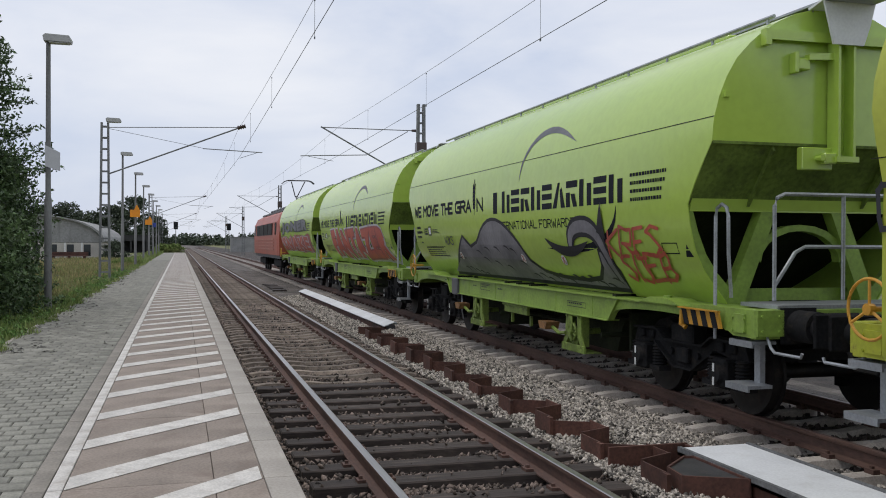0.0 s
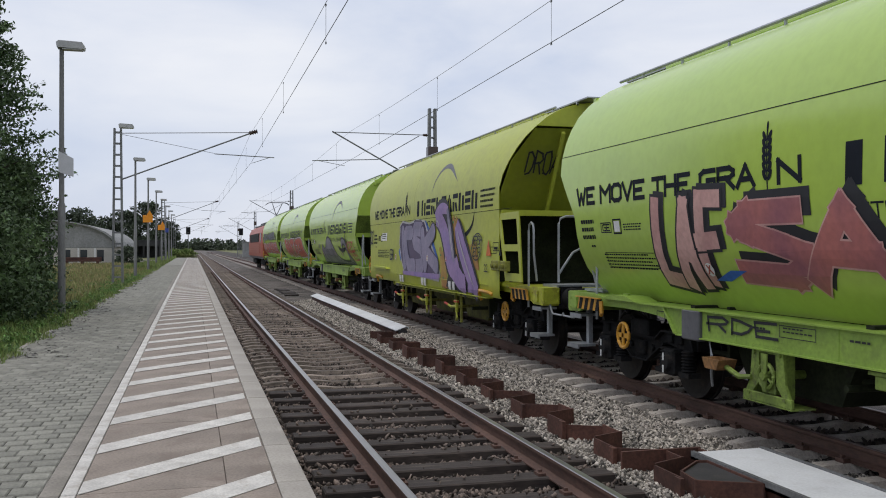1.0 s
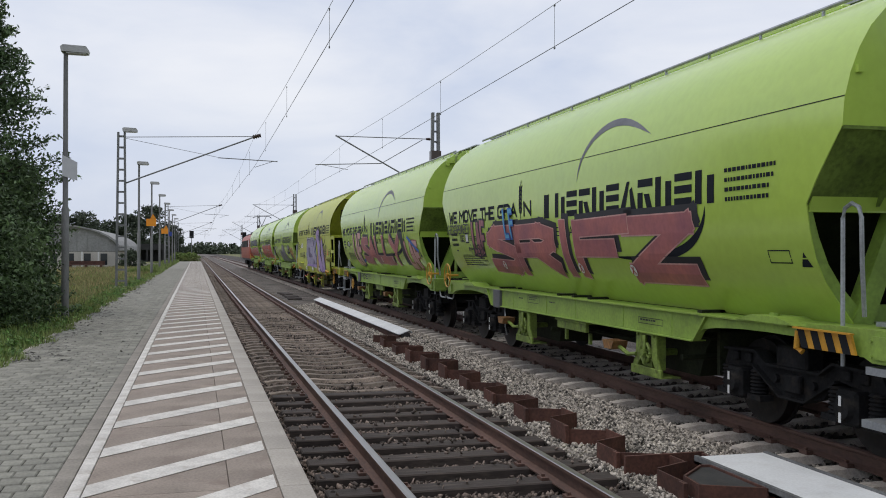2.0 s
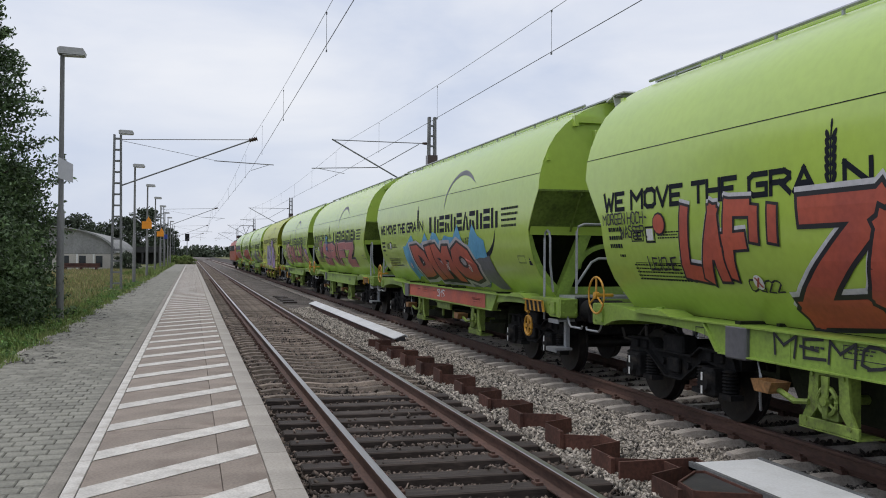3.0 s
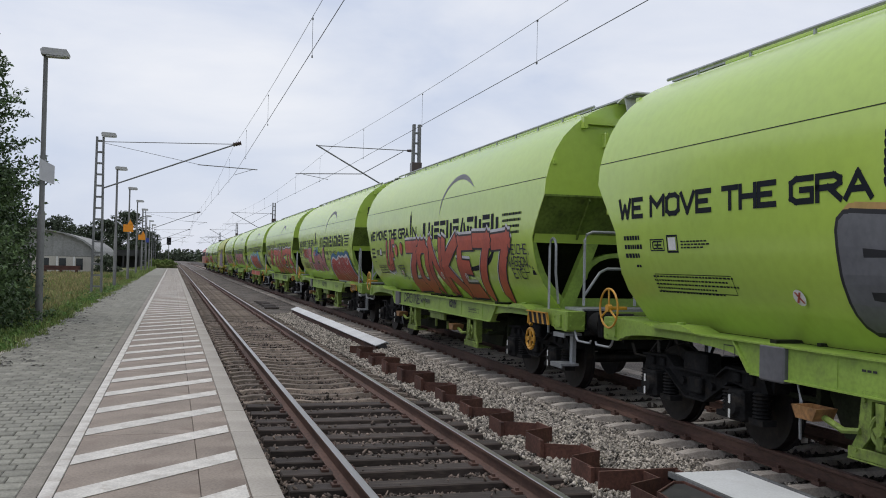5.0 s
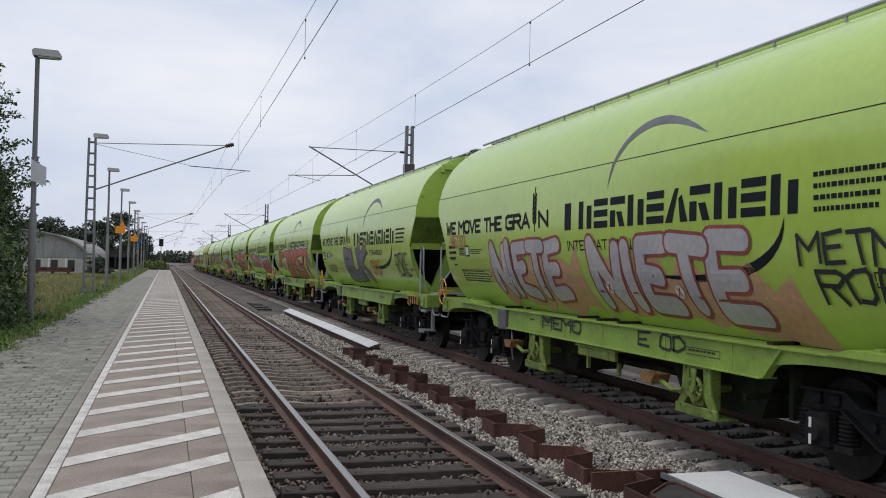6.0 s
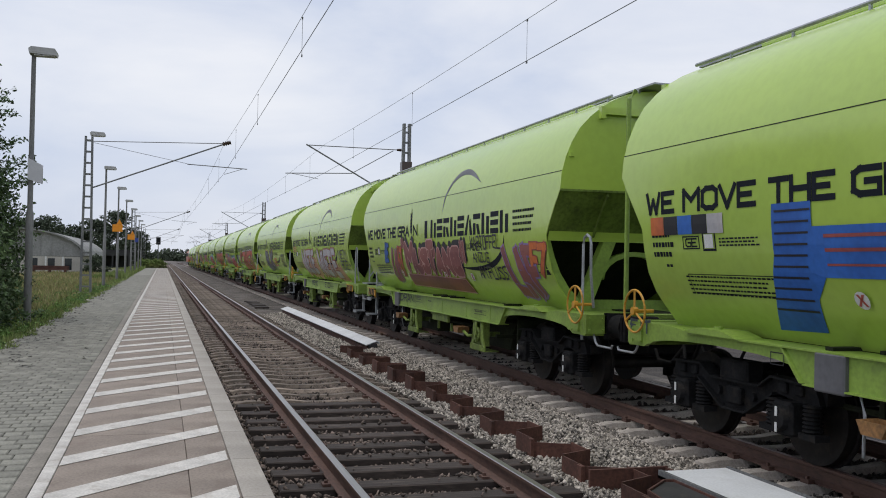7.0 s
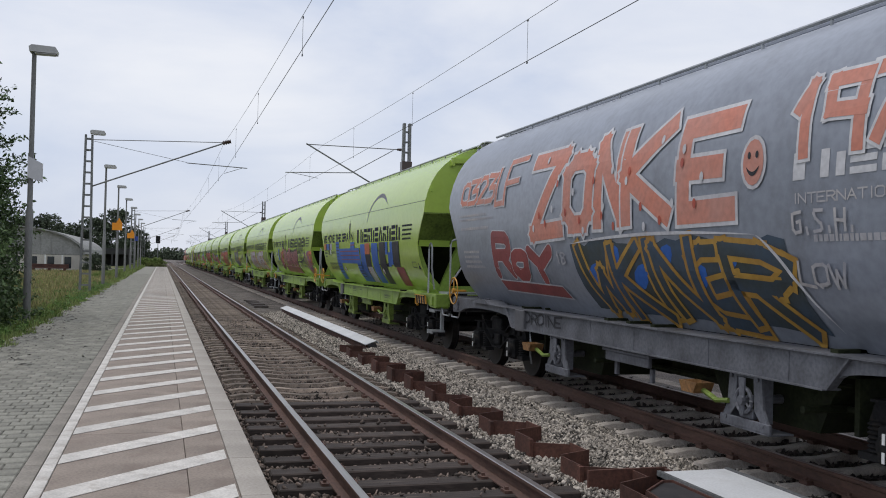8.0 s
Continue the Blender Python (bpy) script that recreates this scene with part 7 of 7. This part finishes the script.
for k in range(3):
    box(bm, -13.4 + 1.3 * k, -13.2 + 1.3 * k, 90, 90.7, 0.2, 0.62, 0.02)
box(bm, -13.6, -10.4, 90, 90.7, 0.58, 0.66, 0.01)
box(bm, -13.6, -10.4, 90.6, 90.7, 0.60, 0.98, 0.01)
tagged(part("garden_bench", bm, M["rust"]), "red-brown bench boards beside the hall", "bench")


# ---------------------------------------------------------------- plants
def leaf_quads(rng, centres, dirs, count, spread, size, droop=0.0, slim=1.0):
    """Leaves as bent pairs of triangles scattered round centres, longer along dirs."""
    n = len(centres)
    k = n * count
    c = np.repeat(centres, count, 0)
    d = np.repeat(dirs, count, 0)
    along = rng.uniform(-1, 1, (k, 1))
    p = c + d * along * spread * 1.6 / slim + rng.normal(0, 1, (k, 3)) * spread * (0.55 - 0.3 * along) * slim
    p[:, 2] -= droop * rng.random(k)
    a = rng.normal(0, 1, (k, 3)) + d * 0.6
    a /= np.linalg.norm(a, axis=1, keepdims=True)
    b = np.cross(a, rng.normal(0, 1, (k, 3)))
    b /= np.linalg.norm(b, axis=1, keepdims=True) + 1e-6
    s = size * rng.uniform(0.6, 1.3, (k, 1))
    nrm = np.cross(a, b)
    v = np.stack([p - a * s, p + b * s * 0.45 + nrm * s * 0.15, p + a * s, p - b * s * 0.45 + nrm * s * 0.15], 1).reshape(-1, 3)
    f = np.arange(k * 4).reshape(-1, 4)
    return v, f


def tree(name, x, y, z, height, radius_at, seed, clumps, leaves, size, material, lab, up=0.5, spread=0.26, slim=1.0):
    rng = np.random.default_rng(seed)
    t = thing(name, pose(x, y, z), lab, "tree" if name != "bush" else "bush")
    bm = BM()
    tube(bm, [(0, 0, -0.2), (0.05, 0.0, height * 0.3), (-0.05, 0.05, height * 0.65), (0, 0, height * 0.95)], [0.035 * height * 0.5, 0.03 * height * 0.45, 0.016 * height * 0.5, 0.01], 9)
    part("trunk", bm, M["bark"], t, smooth=True)
    cen, dr = [], []
    bm = BM()
    for i in range(clumps):
        h = rng.random() ** 0.85
        a = rng.uniform(0, 2 * math.pi)
        r = radius_at(h) * (0.35 + 0.65 * rng.random() ** 0.45) * (0.86 + 0.24 * math.sin(a * 3 + seed + h * 9))
        p = np.array([r * math.cos(a), r * math.sin(a), h * height])
        d = np.array([math.cos(a), math.sin(a), up + rng.uniform(-0.3, 0.3)])
        cen.append(p)
        dr.append(d / np.linalg.norm(d))
        if i % 9 == 0:
            tube(bm, [(0, 0, max(0.1, p[2] - r * 0.6)), tuple(p * np.array([0.5, 0.5, 1]) - np.array([0, 0, r * 0.22])), tuple(p)], [0.035, 0.022, 0.006], 5)
    part("branchwork", bm, M["bark"], t)
    v, f = leaf_quads(rng, np.array(cen), np.array(dr), leaves, spread, size, 0.0, slim)
    part("crown", raw_mesh("crown", v, f, material), None, t)
    return t


tree("hedge_tree", -7.95, 24.6, 0.2, 8.3, lambda h: 2.7 * (1 - h) ** 0.55 + 0.15, 3, 950, 75, 0.058, M["leaf"], "tall dense dark green tree beside the platform", 0.22, 0.24, 0.62)
tree("hedge_tree", -8.0, 19.4, 0.2, 7.2, lambda h: 2.5 * (1 - h) ** 0.55 + 0.15, 5, 850, 75, 0.058, M["leaf"], "tall dense dark green tree beside the platform", 0.22, 0.24, 0.62)
tree("bush", -6.8, 21.3, 0.2, 2.6, lambda h: 1.25 * (1 - h * h) ** 0.5 + 0.1, 7, 260, 80, 0.055, M["leaf"], "dark green bush at the foot of the tree", 0.3, 0.22)
tree("bush", -7.05, 26.4, 0.2, 3.9, lambda h: 1.35 * (1 - h * h) ** 0.5 + 0.1, 9, 290, 80, 0.055, M["leaf"], "dark green bush at the foot of the tree", 0.3, 0.22)
tree("bush", -8.4, 94, 0.2, 1.6, lambda h: 0.9 * (1 - h * h) ** 0.5 + 0.1, 11, 40, 60, 0.12, M["leaf_far"], "round grey-green bush beside the hall", 0.3, 0.25)
FAR_TREES = ((-9.8, 165, 9.0, 3.4), (-13.5, 170, 7.6, 3.4), (-17, 168, 6.6, 3.0), (-20.5, 166, 7.9, 3.2), (-24.5, 164, 7.2, 3.4), (-7.0, 178, 6.0, 2.6), (-29, 160, 8.0, 3.4))
for k, (x, y, h, r) in enumerate(FAR_TREES):
    tree("tree", x, y, 0.2, h, (lambda r: lambda q: r * (1 - (2 * q - 0.9) ** 2 * 0.8) ** 0.5 if q > 0.08 else 0.3)(r), 20 + k, 130, 45, 0.24, M["leaf_far"], "broad green tree far behind the station", 0.5, 0.5)
for k, (x, y) in enumerate(((-4.4, 151.5), (-3.3, 152.5), (-2.6, 153.5), (-5.2, 150.5))):
    tree("bush", x, y, 0.2, 1.25, lambda h: 0.8 * (1 - h * h) ** 0.5 + 0.1, 40 + k, 40, 40, 0.14, M["grass"], "low light green bush at the platform end", 0.3, 0.25)


def far_woods():
    rng = np.random.default_rng(8)
    n = 2600
    x = rng.uniform(-420, 520, n)
    h = 4.5 + 2.5 * np.sin(x * 0.021) + 1.5 * np.sin(x * 0.09 + 1)
    cen = np.stack([x, rng.uniform(820, 860, n), np.abs(h) * rng.random(n) + 0.5], 1)
    d = np.tile([0, 0, 1.0], (n, 1))
    v, f = leaf_quads(rng, cen, d, 14, 2.2, 1.6)
    tagged(part("far_woods", raw_mesh("far_woods", v, f, M["leaf_far"]), None), "low dark line of distant woods on the horizon", "woods", kind="stuff")


far_woods()


def blades(name, x0, x1, y0, y1, count, h0, h1, material, lab, seed, edge=False):
    rng = np.random.default_rng(seed)
    y = y0 + (y1 - y0) * rng.random(count) ** 1.8
    x = x0 + (x1 - x0) * rng.random(count) ** (1.6 if edge else 1.0)
    x = x + 0.10 * np.sin(y * 2.3) + 0.07 * np.sin(y * 7.1)
    patch = 0.55 + 0.45 * np.sin(x * 1.7 + np.sin(y * 0.8) * 2) * np.sin(y * 0.9 + 1)
    h = rng.uniform(h0, h1, count) * (0.5 + patch)
    a = rng.uniform(0, 2 * math.pi, count)
    w = 0.006 + 0.00035 * y
    base = np.stack([x, y, np.full(count, 0.24)], 1)
    side = np.stack([np.cos(a) * w, np.sin(a) * w, np.zeros(count)], 1)
    lean = np.stack([rng.normal(0, 0.3, count) * h, rng.normal(0, 0.3, count) * h, h], 1)
    v = np.stack([base - side, base + side, base + lean * 0.6 + side * 0.7, base + lean], 1).reshape(-1, 3)
    f = np.arange(count * 4).reshape(-1, 4)
    tagged(part(name, raw_mesh(name, v, f, material), None), lab, "grass", kind="stuff")


blades("grass", -4.82, -9.0, 10.0, 70.0, 46000, 0.05, 0.17, M["grass"], "uneven green grass along the paved platform", 1, True)
blades("tall_grass", -5.6, -13.0, 25.0, 95.0, 42000, 0.10, 0.26, M["dry_grass"], "tall dry grass and weeds in the meadow", 2)
blades("meadow_weeds", -5.5, -12.0, 25.0, 95.0, 6000, 0.12, 0.30, M["grass"], "tall green weeds in the meadow", 6)
blades("verge_grass", -4.85, -7.0, 70.0, 150.0, 9000, 0.15, 0.4, M["grass"], "green verge grass along the far platform", 4)


def verge_weeds():
    rng = np.random.default_rng(14)
    n = 620
    y = 11 + 45 * rng.random(n) ** 1.5
    x = -4.95 - 1.5 * rng.random(n) ** 1.4 + 0.12 * np.sin(y * 2.3)
    cen = np.stack([x, y, 0.29 + 0.06 * rng.random(n)], 1)
    d = np.stack([rng.normal(0, 0.5, n), rng.normal(0, 0.5, n), np.full(n, 0.5)], 1)
    v, f = leaf_quads(rng, cen, d, 26, 0.07, 0.038)
    tagged(part("verge_weeds", raw_mesh("verge_weeds", v, f, M["weed"]), None), "low broad-leaved green weeds on the paving edge", "weeds", kind="stuff")


verge_weeds()


# ---------------------------------------------------------------- sleepers
def sleeper_mesh(kind):
    bm = BM()
    if kind == "wood":
        box(bm, -1.3, 1.3, -0.125, 0.125, -0.33, -0.165, 0.012)
    else:
        # concrete: high rail seats, a lower waist, sloping ends
        prof = [(-1.3, -0.21), (-1.12, -0.185), (-0.5, -0.178), (-0.25, -0.205), (0.25, -0.205), (0.5, -0.178), (1.12, -0.185), (1.3, -0.21)]
        top = [[bm.verts.new((x, s * (0.085 if abs(x) > 0.4 else 0.07), z)) for x, z in prof] for s in (-1, 1)]
        low = [[bm.verts.new((x * 1.01, s * 0.145, -0.36)) for x, z in prof] for s in (-1, 1)]
        for i in range(len(prof) - 1):
            bm.faces.new((top[0][i], top[0][i + 1], top[1][i + 1], top[1][i]))
            bm.faces.new((low[0][i], low[0][i + 1], top[0][i + 1], top[0][i]))
            bm.faces.new((top[1][i], top[1][i + 1], low[1][i + 1], low[1][i]))
        bm.faces.new((low[0][0], top[0][0], top[1][0], low[1][0]))
        bm.faces.new((top[0][-1], low[0][-1], low[1][-1], top[1][-1]))
    for s in (-0.7535, 0.7535):
        for d in (-0.13, 0.13):
            box(bm, s + d - 0.035, s + d + 0.035, -0.06, 0.06, -0.185, -0.14, 0, 1)
            box(bm, s + d - 0.015, s + d + 0.015, -0.015, 0.015, -0.14, -0.115, 0, 1)
    m = {"wood": "wood", "clean": "conc_sl", "dirty": "conc_sl_dirty"}[kind]
    return mesh_of("sleeper", bm, [M[m], M["rail_side"]])


def sleepers():
    rnd = random.Random(12)
    wood, clean, dirty = sleeper_mesh("wood"), sleeper_mesh("clean"), sleeper_mesh("dirty")
    for tr, axis, phase, first, last in ((TRACKS[0], 0.0, 13.16, -46, 110), (TRACKS[1], AXIS2, 12.956, -46, 110)):
        for k in range(first, last):
            y = phase + 0.60 * k
            if y < -14.5:
                continue
            me = clean if axis else (wood if k <= 0 else dirty)
            ob = part("sleeper", me, None, tr)
            ob.matrix_basis = pose(axis + rnd.uniform(-0.02, 0.02), y + rnd.uniform(-0.015, 0.015), rnd.uniform(-0.004, 0.01), 0, 0, rnd.uniform(-0.5, 0.5))
        bm = BM()
        y = phase + 0.60 * last
        while y < 330:
            box(bm, axis - 1.3, axis + 1.3, y - 0.1, y + 0.1, -0.3, -0.175)
            y += 0.60
        ob = part("far_sleepers", bm, M["conc_sl"] if axis else M["conc_sl_dirty"], tr)
        ob["kind"] = "stuff"


sleepers()


# ---------------------------------------------------------------- ballast stones
def stones(name, x0, x1, y0, y1, count, zf, s0, s1, material, lab, seed, keep=None):
    rng = np.random.default_rng(seed)
    shard = np.array([(1, 0.2, 0.3), (-1, -0.1, 0.35), (0.1, 1, 0.2), (-0.15, -1, 0.25), (0.35, 0.3, 0.9), (-0.4, -0.3, 0.95), (0.0, 0.0, -0.9)])
    tri = np.array([(0, 4, 3), (3, 4, 5), (3, 5, 1), (1, 5, 2), (2, 5, 4), (2, 4, 0), (0, 3, 6), (3, 1, 6), (1, 2, 6), (2, 0, 6)])
    y = y0 + (y1 - y0) * rng.random(count) ** 1.7
    x = rng.uniform(x0, x1, count)
    if keep is not None:
        ok = keep(x, y)
        x, y = x[ok], y[ok]
    n = len(x)
    s = rng.uniform(s0, s1, (n, 1, 1)) * (1 + 0.012 * y[:, None, None])
    v = shard[None] * s * rng.uniform(0.6, 1.35, (n, 1, 3)) + rng.normal(0, 0.17, (n, 7, 3)) * s
    a = rng.uniform(0, 2 * math.pi, n)
    c, sn = np.cos(a)[:, None], np.sin(a)[:, None]
    v = np.stack([v[:, :, 0] * c - v[:, :, 1] * sn, v[:, :, 0] * sn + v[:, :, 1] * c, v[:, :, 2]], 2)
    z = zf(x, y) + rng.uniform(-0.015, 0.025, n)
    tilt = rng.normal(0, 0.45, (n, 2))
    v[:, :, 2] += v[:, :, 0] * tilt[:, :1] + v[:, :, 1] * tilt[:, 1:]
    v = v + np.stack([x, y, z], 1)[:, None]
    f = tri[None] + (np.arange(n) * 7)[:, None, None]
    tagged(part(name, raw_mesh(name, v.reshape(-1, 3), f.reshape(-1, 3), material), None), lab, "ballast", kind="stuff")


def off_sleepers(axis, phase, half):
    def keep(x, y):
        d = np.abs((y - phase + 0.3) % 0.6 - 0.3)
        return (d > half) | (np.abs(x - axis) > 1.3)
    return keep


def between_z(x, y):
    return -0.205 + 0.02 * np.sin(x * 5 + y) + 0.05 * np.exp(-((x - 2.35) / 0.35) ** 2) * (y > 7.9) - 0.065 * np.clip((x - 2.8) / 0.35, 0, 1)


stones("ballast_stones", 1.30, 3.25, 5.0, 36.0, 90000, between_z, 0.011, 0.024, M["stone"], "loose grey ballast stones between the tracks", 21, lambda x, y: ((np.abs(x - 2.42) > 0.36) | ((y > 7.9) & (y < 21.0))))
stones("near_track_stones", -1.56, 1.5, 4.5, 32.0, 46000, lambda x, y: -0.25 + 0.02 * np.sin(x * 3 + y * 2), 0.014, 0.029, M["stone_dark"], "brown oily ballast stones in the near track", 22, off_sleepers(0.0, 13.16, 0.13))
stones("far_track_shoulder_stones", 3.1, 3.72, 4.5, 36.0, 18000, lambda x, y: np.full(len(x), -0.278), 0.011, 0.025, M["stone"], "grey ballast stones beside the far rail", 23, off_sleepers(AXIS2, 12.956, 0.13))
# These stones are coloured dark for the shade below the train.
stones("far_track_stones", 3.72, 6.2, 4.5, 36.0, 16000, lambda x, y: np.full(len(x), -0.262), 0.02, 0.038, M["stone_shaded"], "dark brown ballast stones in the far track, train's shade in their colour", 25, off_sleepers(AXIS2, 12.956, 0.13))


for nm, x0, x1, zf, m, lab, n in (("ballast_stones", 1.30, 3.25, -0.205, "stone", "loose grey ballast stones between the tracks", 9000), ("near_track_stones", -1.56, 1.3, -0.25, "stone_dark", "brown oily ballast stones in the near track", 12000),
                                  ("far_track_stones", 3.25, 6.2, -0.262, "stone_shaded", "dark brown ballast stones in the far track, train's shade in their colour", 9000)):
    stones(nm, x0, x1, -14.0, 5.0, n, (lambda q: lambda x, y: np.full(len(x), q))(zf), 0.017, 0.034, M[m], lab, n, lambda x, y: np.abs((y - 13.16 + 0.3) % 0.6 - 0.3) > 0.13)


stones("stray_stones", -1.5, 1.4, 4.5, 14.0, 1300, lambda x, y: np.full(len(x), -0.155), 0.012, 0.026, M["stone_dark"], "stray brown stones lying on the near sleepers", 33,
       lambda x, y: (np.abs((y - 13.16 + 0.3) % 0.6 - 0.3) < 0.10) & (np.abs(np.abs(x) - 0.7535) > 0.22) & (np.abs(x) < 1.25))


def leaf_litter():
    rng = np.random.default_rng(31)
    n = 420
    y = 14 + 40 * rng.random(n) ** 1.5
    x = np.where(rng.random(n) < 0.8, -4.8 + np.abs(rng.normal(0, 0.28, n)), rng.uniform(-4.8, -3.3, n))
    a = rng.uniform(0, 6.28, n)
    s = rng.uniform(0.012, 0.05, n)
    c = np.stack([np.cos(a) * s, np.sin(a) * s, np.zeros(n)], 1)
    d = np.stack([-np.sin(a) * s * 0.6, np.cos(a) * s * 0.6, rng.uniform(0.004, 0.02, n)], 1)
    p = np.stack([x, y, np.full(n, PLAT + 0.006)], 1)
    v = np.stack([p - c, p - d + [0, 0, 0.02], p + c, p + d], 1).reshape(-1, 3)
    tagged(part("leaf_litter", raw_mesh("leaf_litter", v, np.arange(n * 4).reshape(-1, 4), M["paver_bed"]), None), "dark dirt and dead leaves on the paving edge", "litter", kind="stuff")


leaf_litter()


# ---------------------------------------------------------------- platform surface
def tile_mesh(name, w, l, h, material, bev=0.005):
    bm = BM()
    a, b = w / 2, l / 2
    low = [bm.verts.new(p) for p in ((-a, -b, 0), (a, -b, 0), (a, b, 0), (-a, b, 0))]
    mid = [bm.verts.new((v.co.x, v.co.y, h - bev)) for v in low]
    top = [bm.verts.new((v.co.x - math.copysign(bev, v.co.x), v.co.y - math.copysign(bev, v.co.y), h)) for v in low]
    for r, s in ((low, mid), (mid, top)):
        for i in range(4):
            bm.faces.new((r[i], r[(i + 1) % 4], s[(i + 1) % 4], s[i]))
    bm.faces.new(top)
    return mesh_of(name, bm, material)


def platform_surface():
    rnd = random.Random(77)
    base = PLAT - 0.06
    spec = (("edge_slab", -1.70, 0.205, 1.186, "edge", 0.06), ("slab", -1.962, 0.319, 1.186, "slab", 0.058), ("slab", -2.579, 0.915, 2.372, "slab", 0.058),
            ("line_slab", -3.085, 0.095, 1.186, "line", 0.06), ("border_slab", -3.20, 0.125, 1.186, "border", 0.058))
    for nm, x, w, l, m, h in spec:
        me = tile_mesh(nm, w - 0.004, l - 0.014, h, M[m], 0.004)
        y = 6.2 - 9 * 2.372
        while y < 150:
            ob = part(nm, me, None, PLATFORM)
            ob.location = (x, y + l / 2, base + rnd.uniform(-0.0015, 0.0015))
            y += l
    bm = BM()
    prism(bm, [(-0.605, -0.76), (0.605, 0.41), (0.605, 0.76), (-0.605, -0.43)], "z", 0.0, 0.004)
    me = mesh_of("stripe", bm, M["line"])
    y = 6.95 - 18 * 1.186
    while y < 149:
        ob = part("stripe", me, None, PLATFORM)
        ob.location = (-2.425, y, PLAT - 0.0005)
        y += 1.186
    # edge wall below the slabs
    bm = BM()
    y = 6.2 - 9 * 2.372
    while y < 150:
        box(bm, -1.68, -1.62, y + 0.005, y + 2.367, -0.32, base - 0.003)
        y += 2.372
    part("edge_wall", bm, M["edge"], PLATFORM)
    # pavers: single ones near, joined ones further off
    me = tile_mesh("paver", 0.150, 0.188, 0.057, M["paver"], 0.009)
    cols = 10
    verts, faces = [], []
    rows = 0
    for j in range(-90, 420):
        for i in range(cols):
            x = -3.352 - i * 0.156 + (0.03 if j % 2 else -0.03)
            y = 3.6 + j * 0.2 + rnd.uniform(-0.004, 0.004)
            half = 0.075
            if i == 0:
                half = (-3.267 - x + 0.075) / 2
                x = -3.267 - half
            if i == cols - 1:
                half = (x + 0.075 + 4.852) / 2
                x = -4.852 + half
            dz = rnd.uniform(-0.003, 0.003) + 0.004 * math.sin(x * 4 + y * 0.9)
            if j >= 12 and rows < 300:
                ob = part("paver", me, None, PLATFORM)
                ob.matrix_basis = pose(x, y, base + dz, 0, 0, rnd.uniform(-0.8, 0.8)) @ Matrix.Diagonal((half / 0.075, 1, 1, 1))
                rows += 1
            else:
                k = len(verts)
                a, b, h = half, 0.094, 0.057
                for da, zz in ((0, h - 0.006), (0.006, h)):
                    verts += [(x - a + da, y - b + da, base + zz + dz), (x + a - da, y - b + da, base + zz + dz), (x + a - da, y + b - da, base + zz + dz), (x - a + da, y + b - da, base + zz + dz)]
                faces += [(k + 4, k + 5, k + 6, k + 7)] + [(k + q, k + (q + 1) % 4, k + 4 + (q + 1) % 4, k + 4 + q) for q in range(4)]
    ob = part("far_pavers", raw_mesh("far_pavers", verts, faces, M["paver_all"]), None, PLATFORM)
    ob["kind"] = "stuff"
    bm = BM()
    box(bm, -4.8, -3.27, 87.4, 150, base - 0.01, PLAT - 0.003)
    part("far_paving", bm, M["paver"], PLATFORM)
    bm = BM()
    box(bm, -4.93, -4.86, -10, 150, 0.0, PLAT - 0.005)
    part("kerb", bm, M["edge"], PLATFORM)


platform_surface()


def motions():
    for n, w in WAGONS.items():
        walk(w, [(t, pose(AXIS2, train_y(n, t), 0)) for t in (0.0, 2.0, 4.0, 6.0, 8.0)])
    walk(ENGINE, [(t, pose(AXIS2, train_y(1, t) + 16.55, 0)) for t in (0.0, 2.0, 4.0, 6.0, 8.0)])


motions()
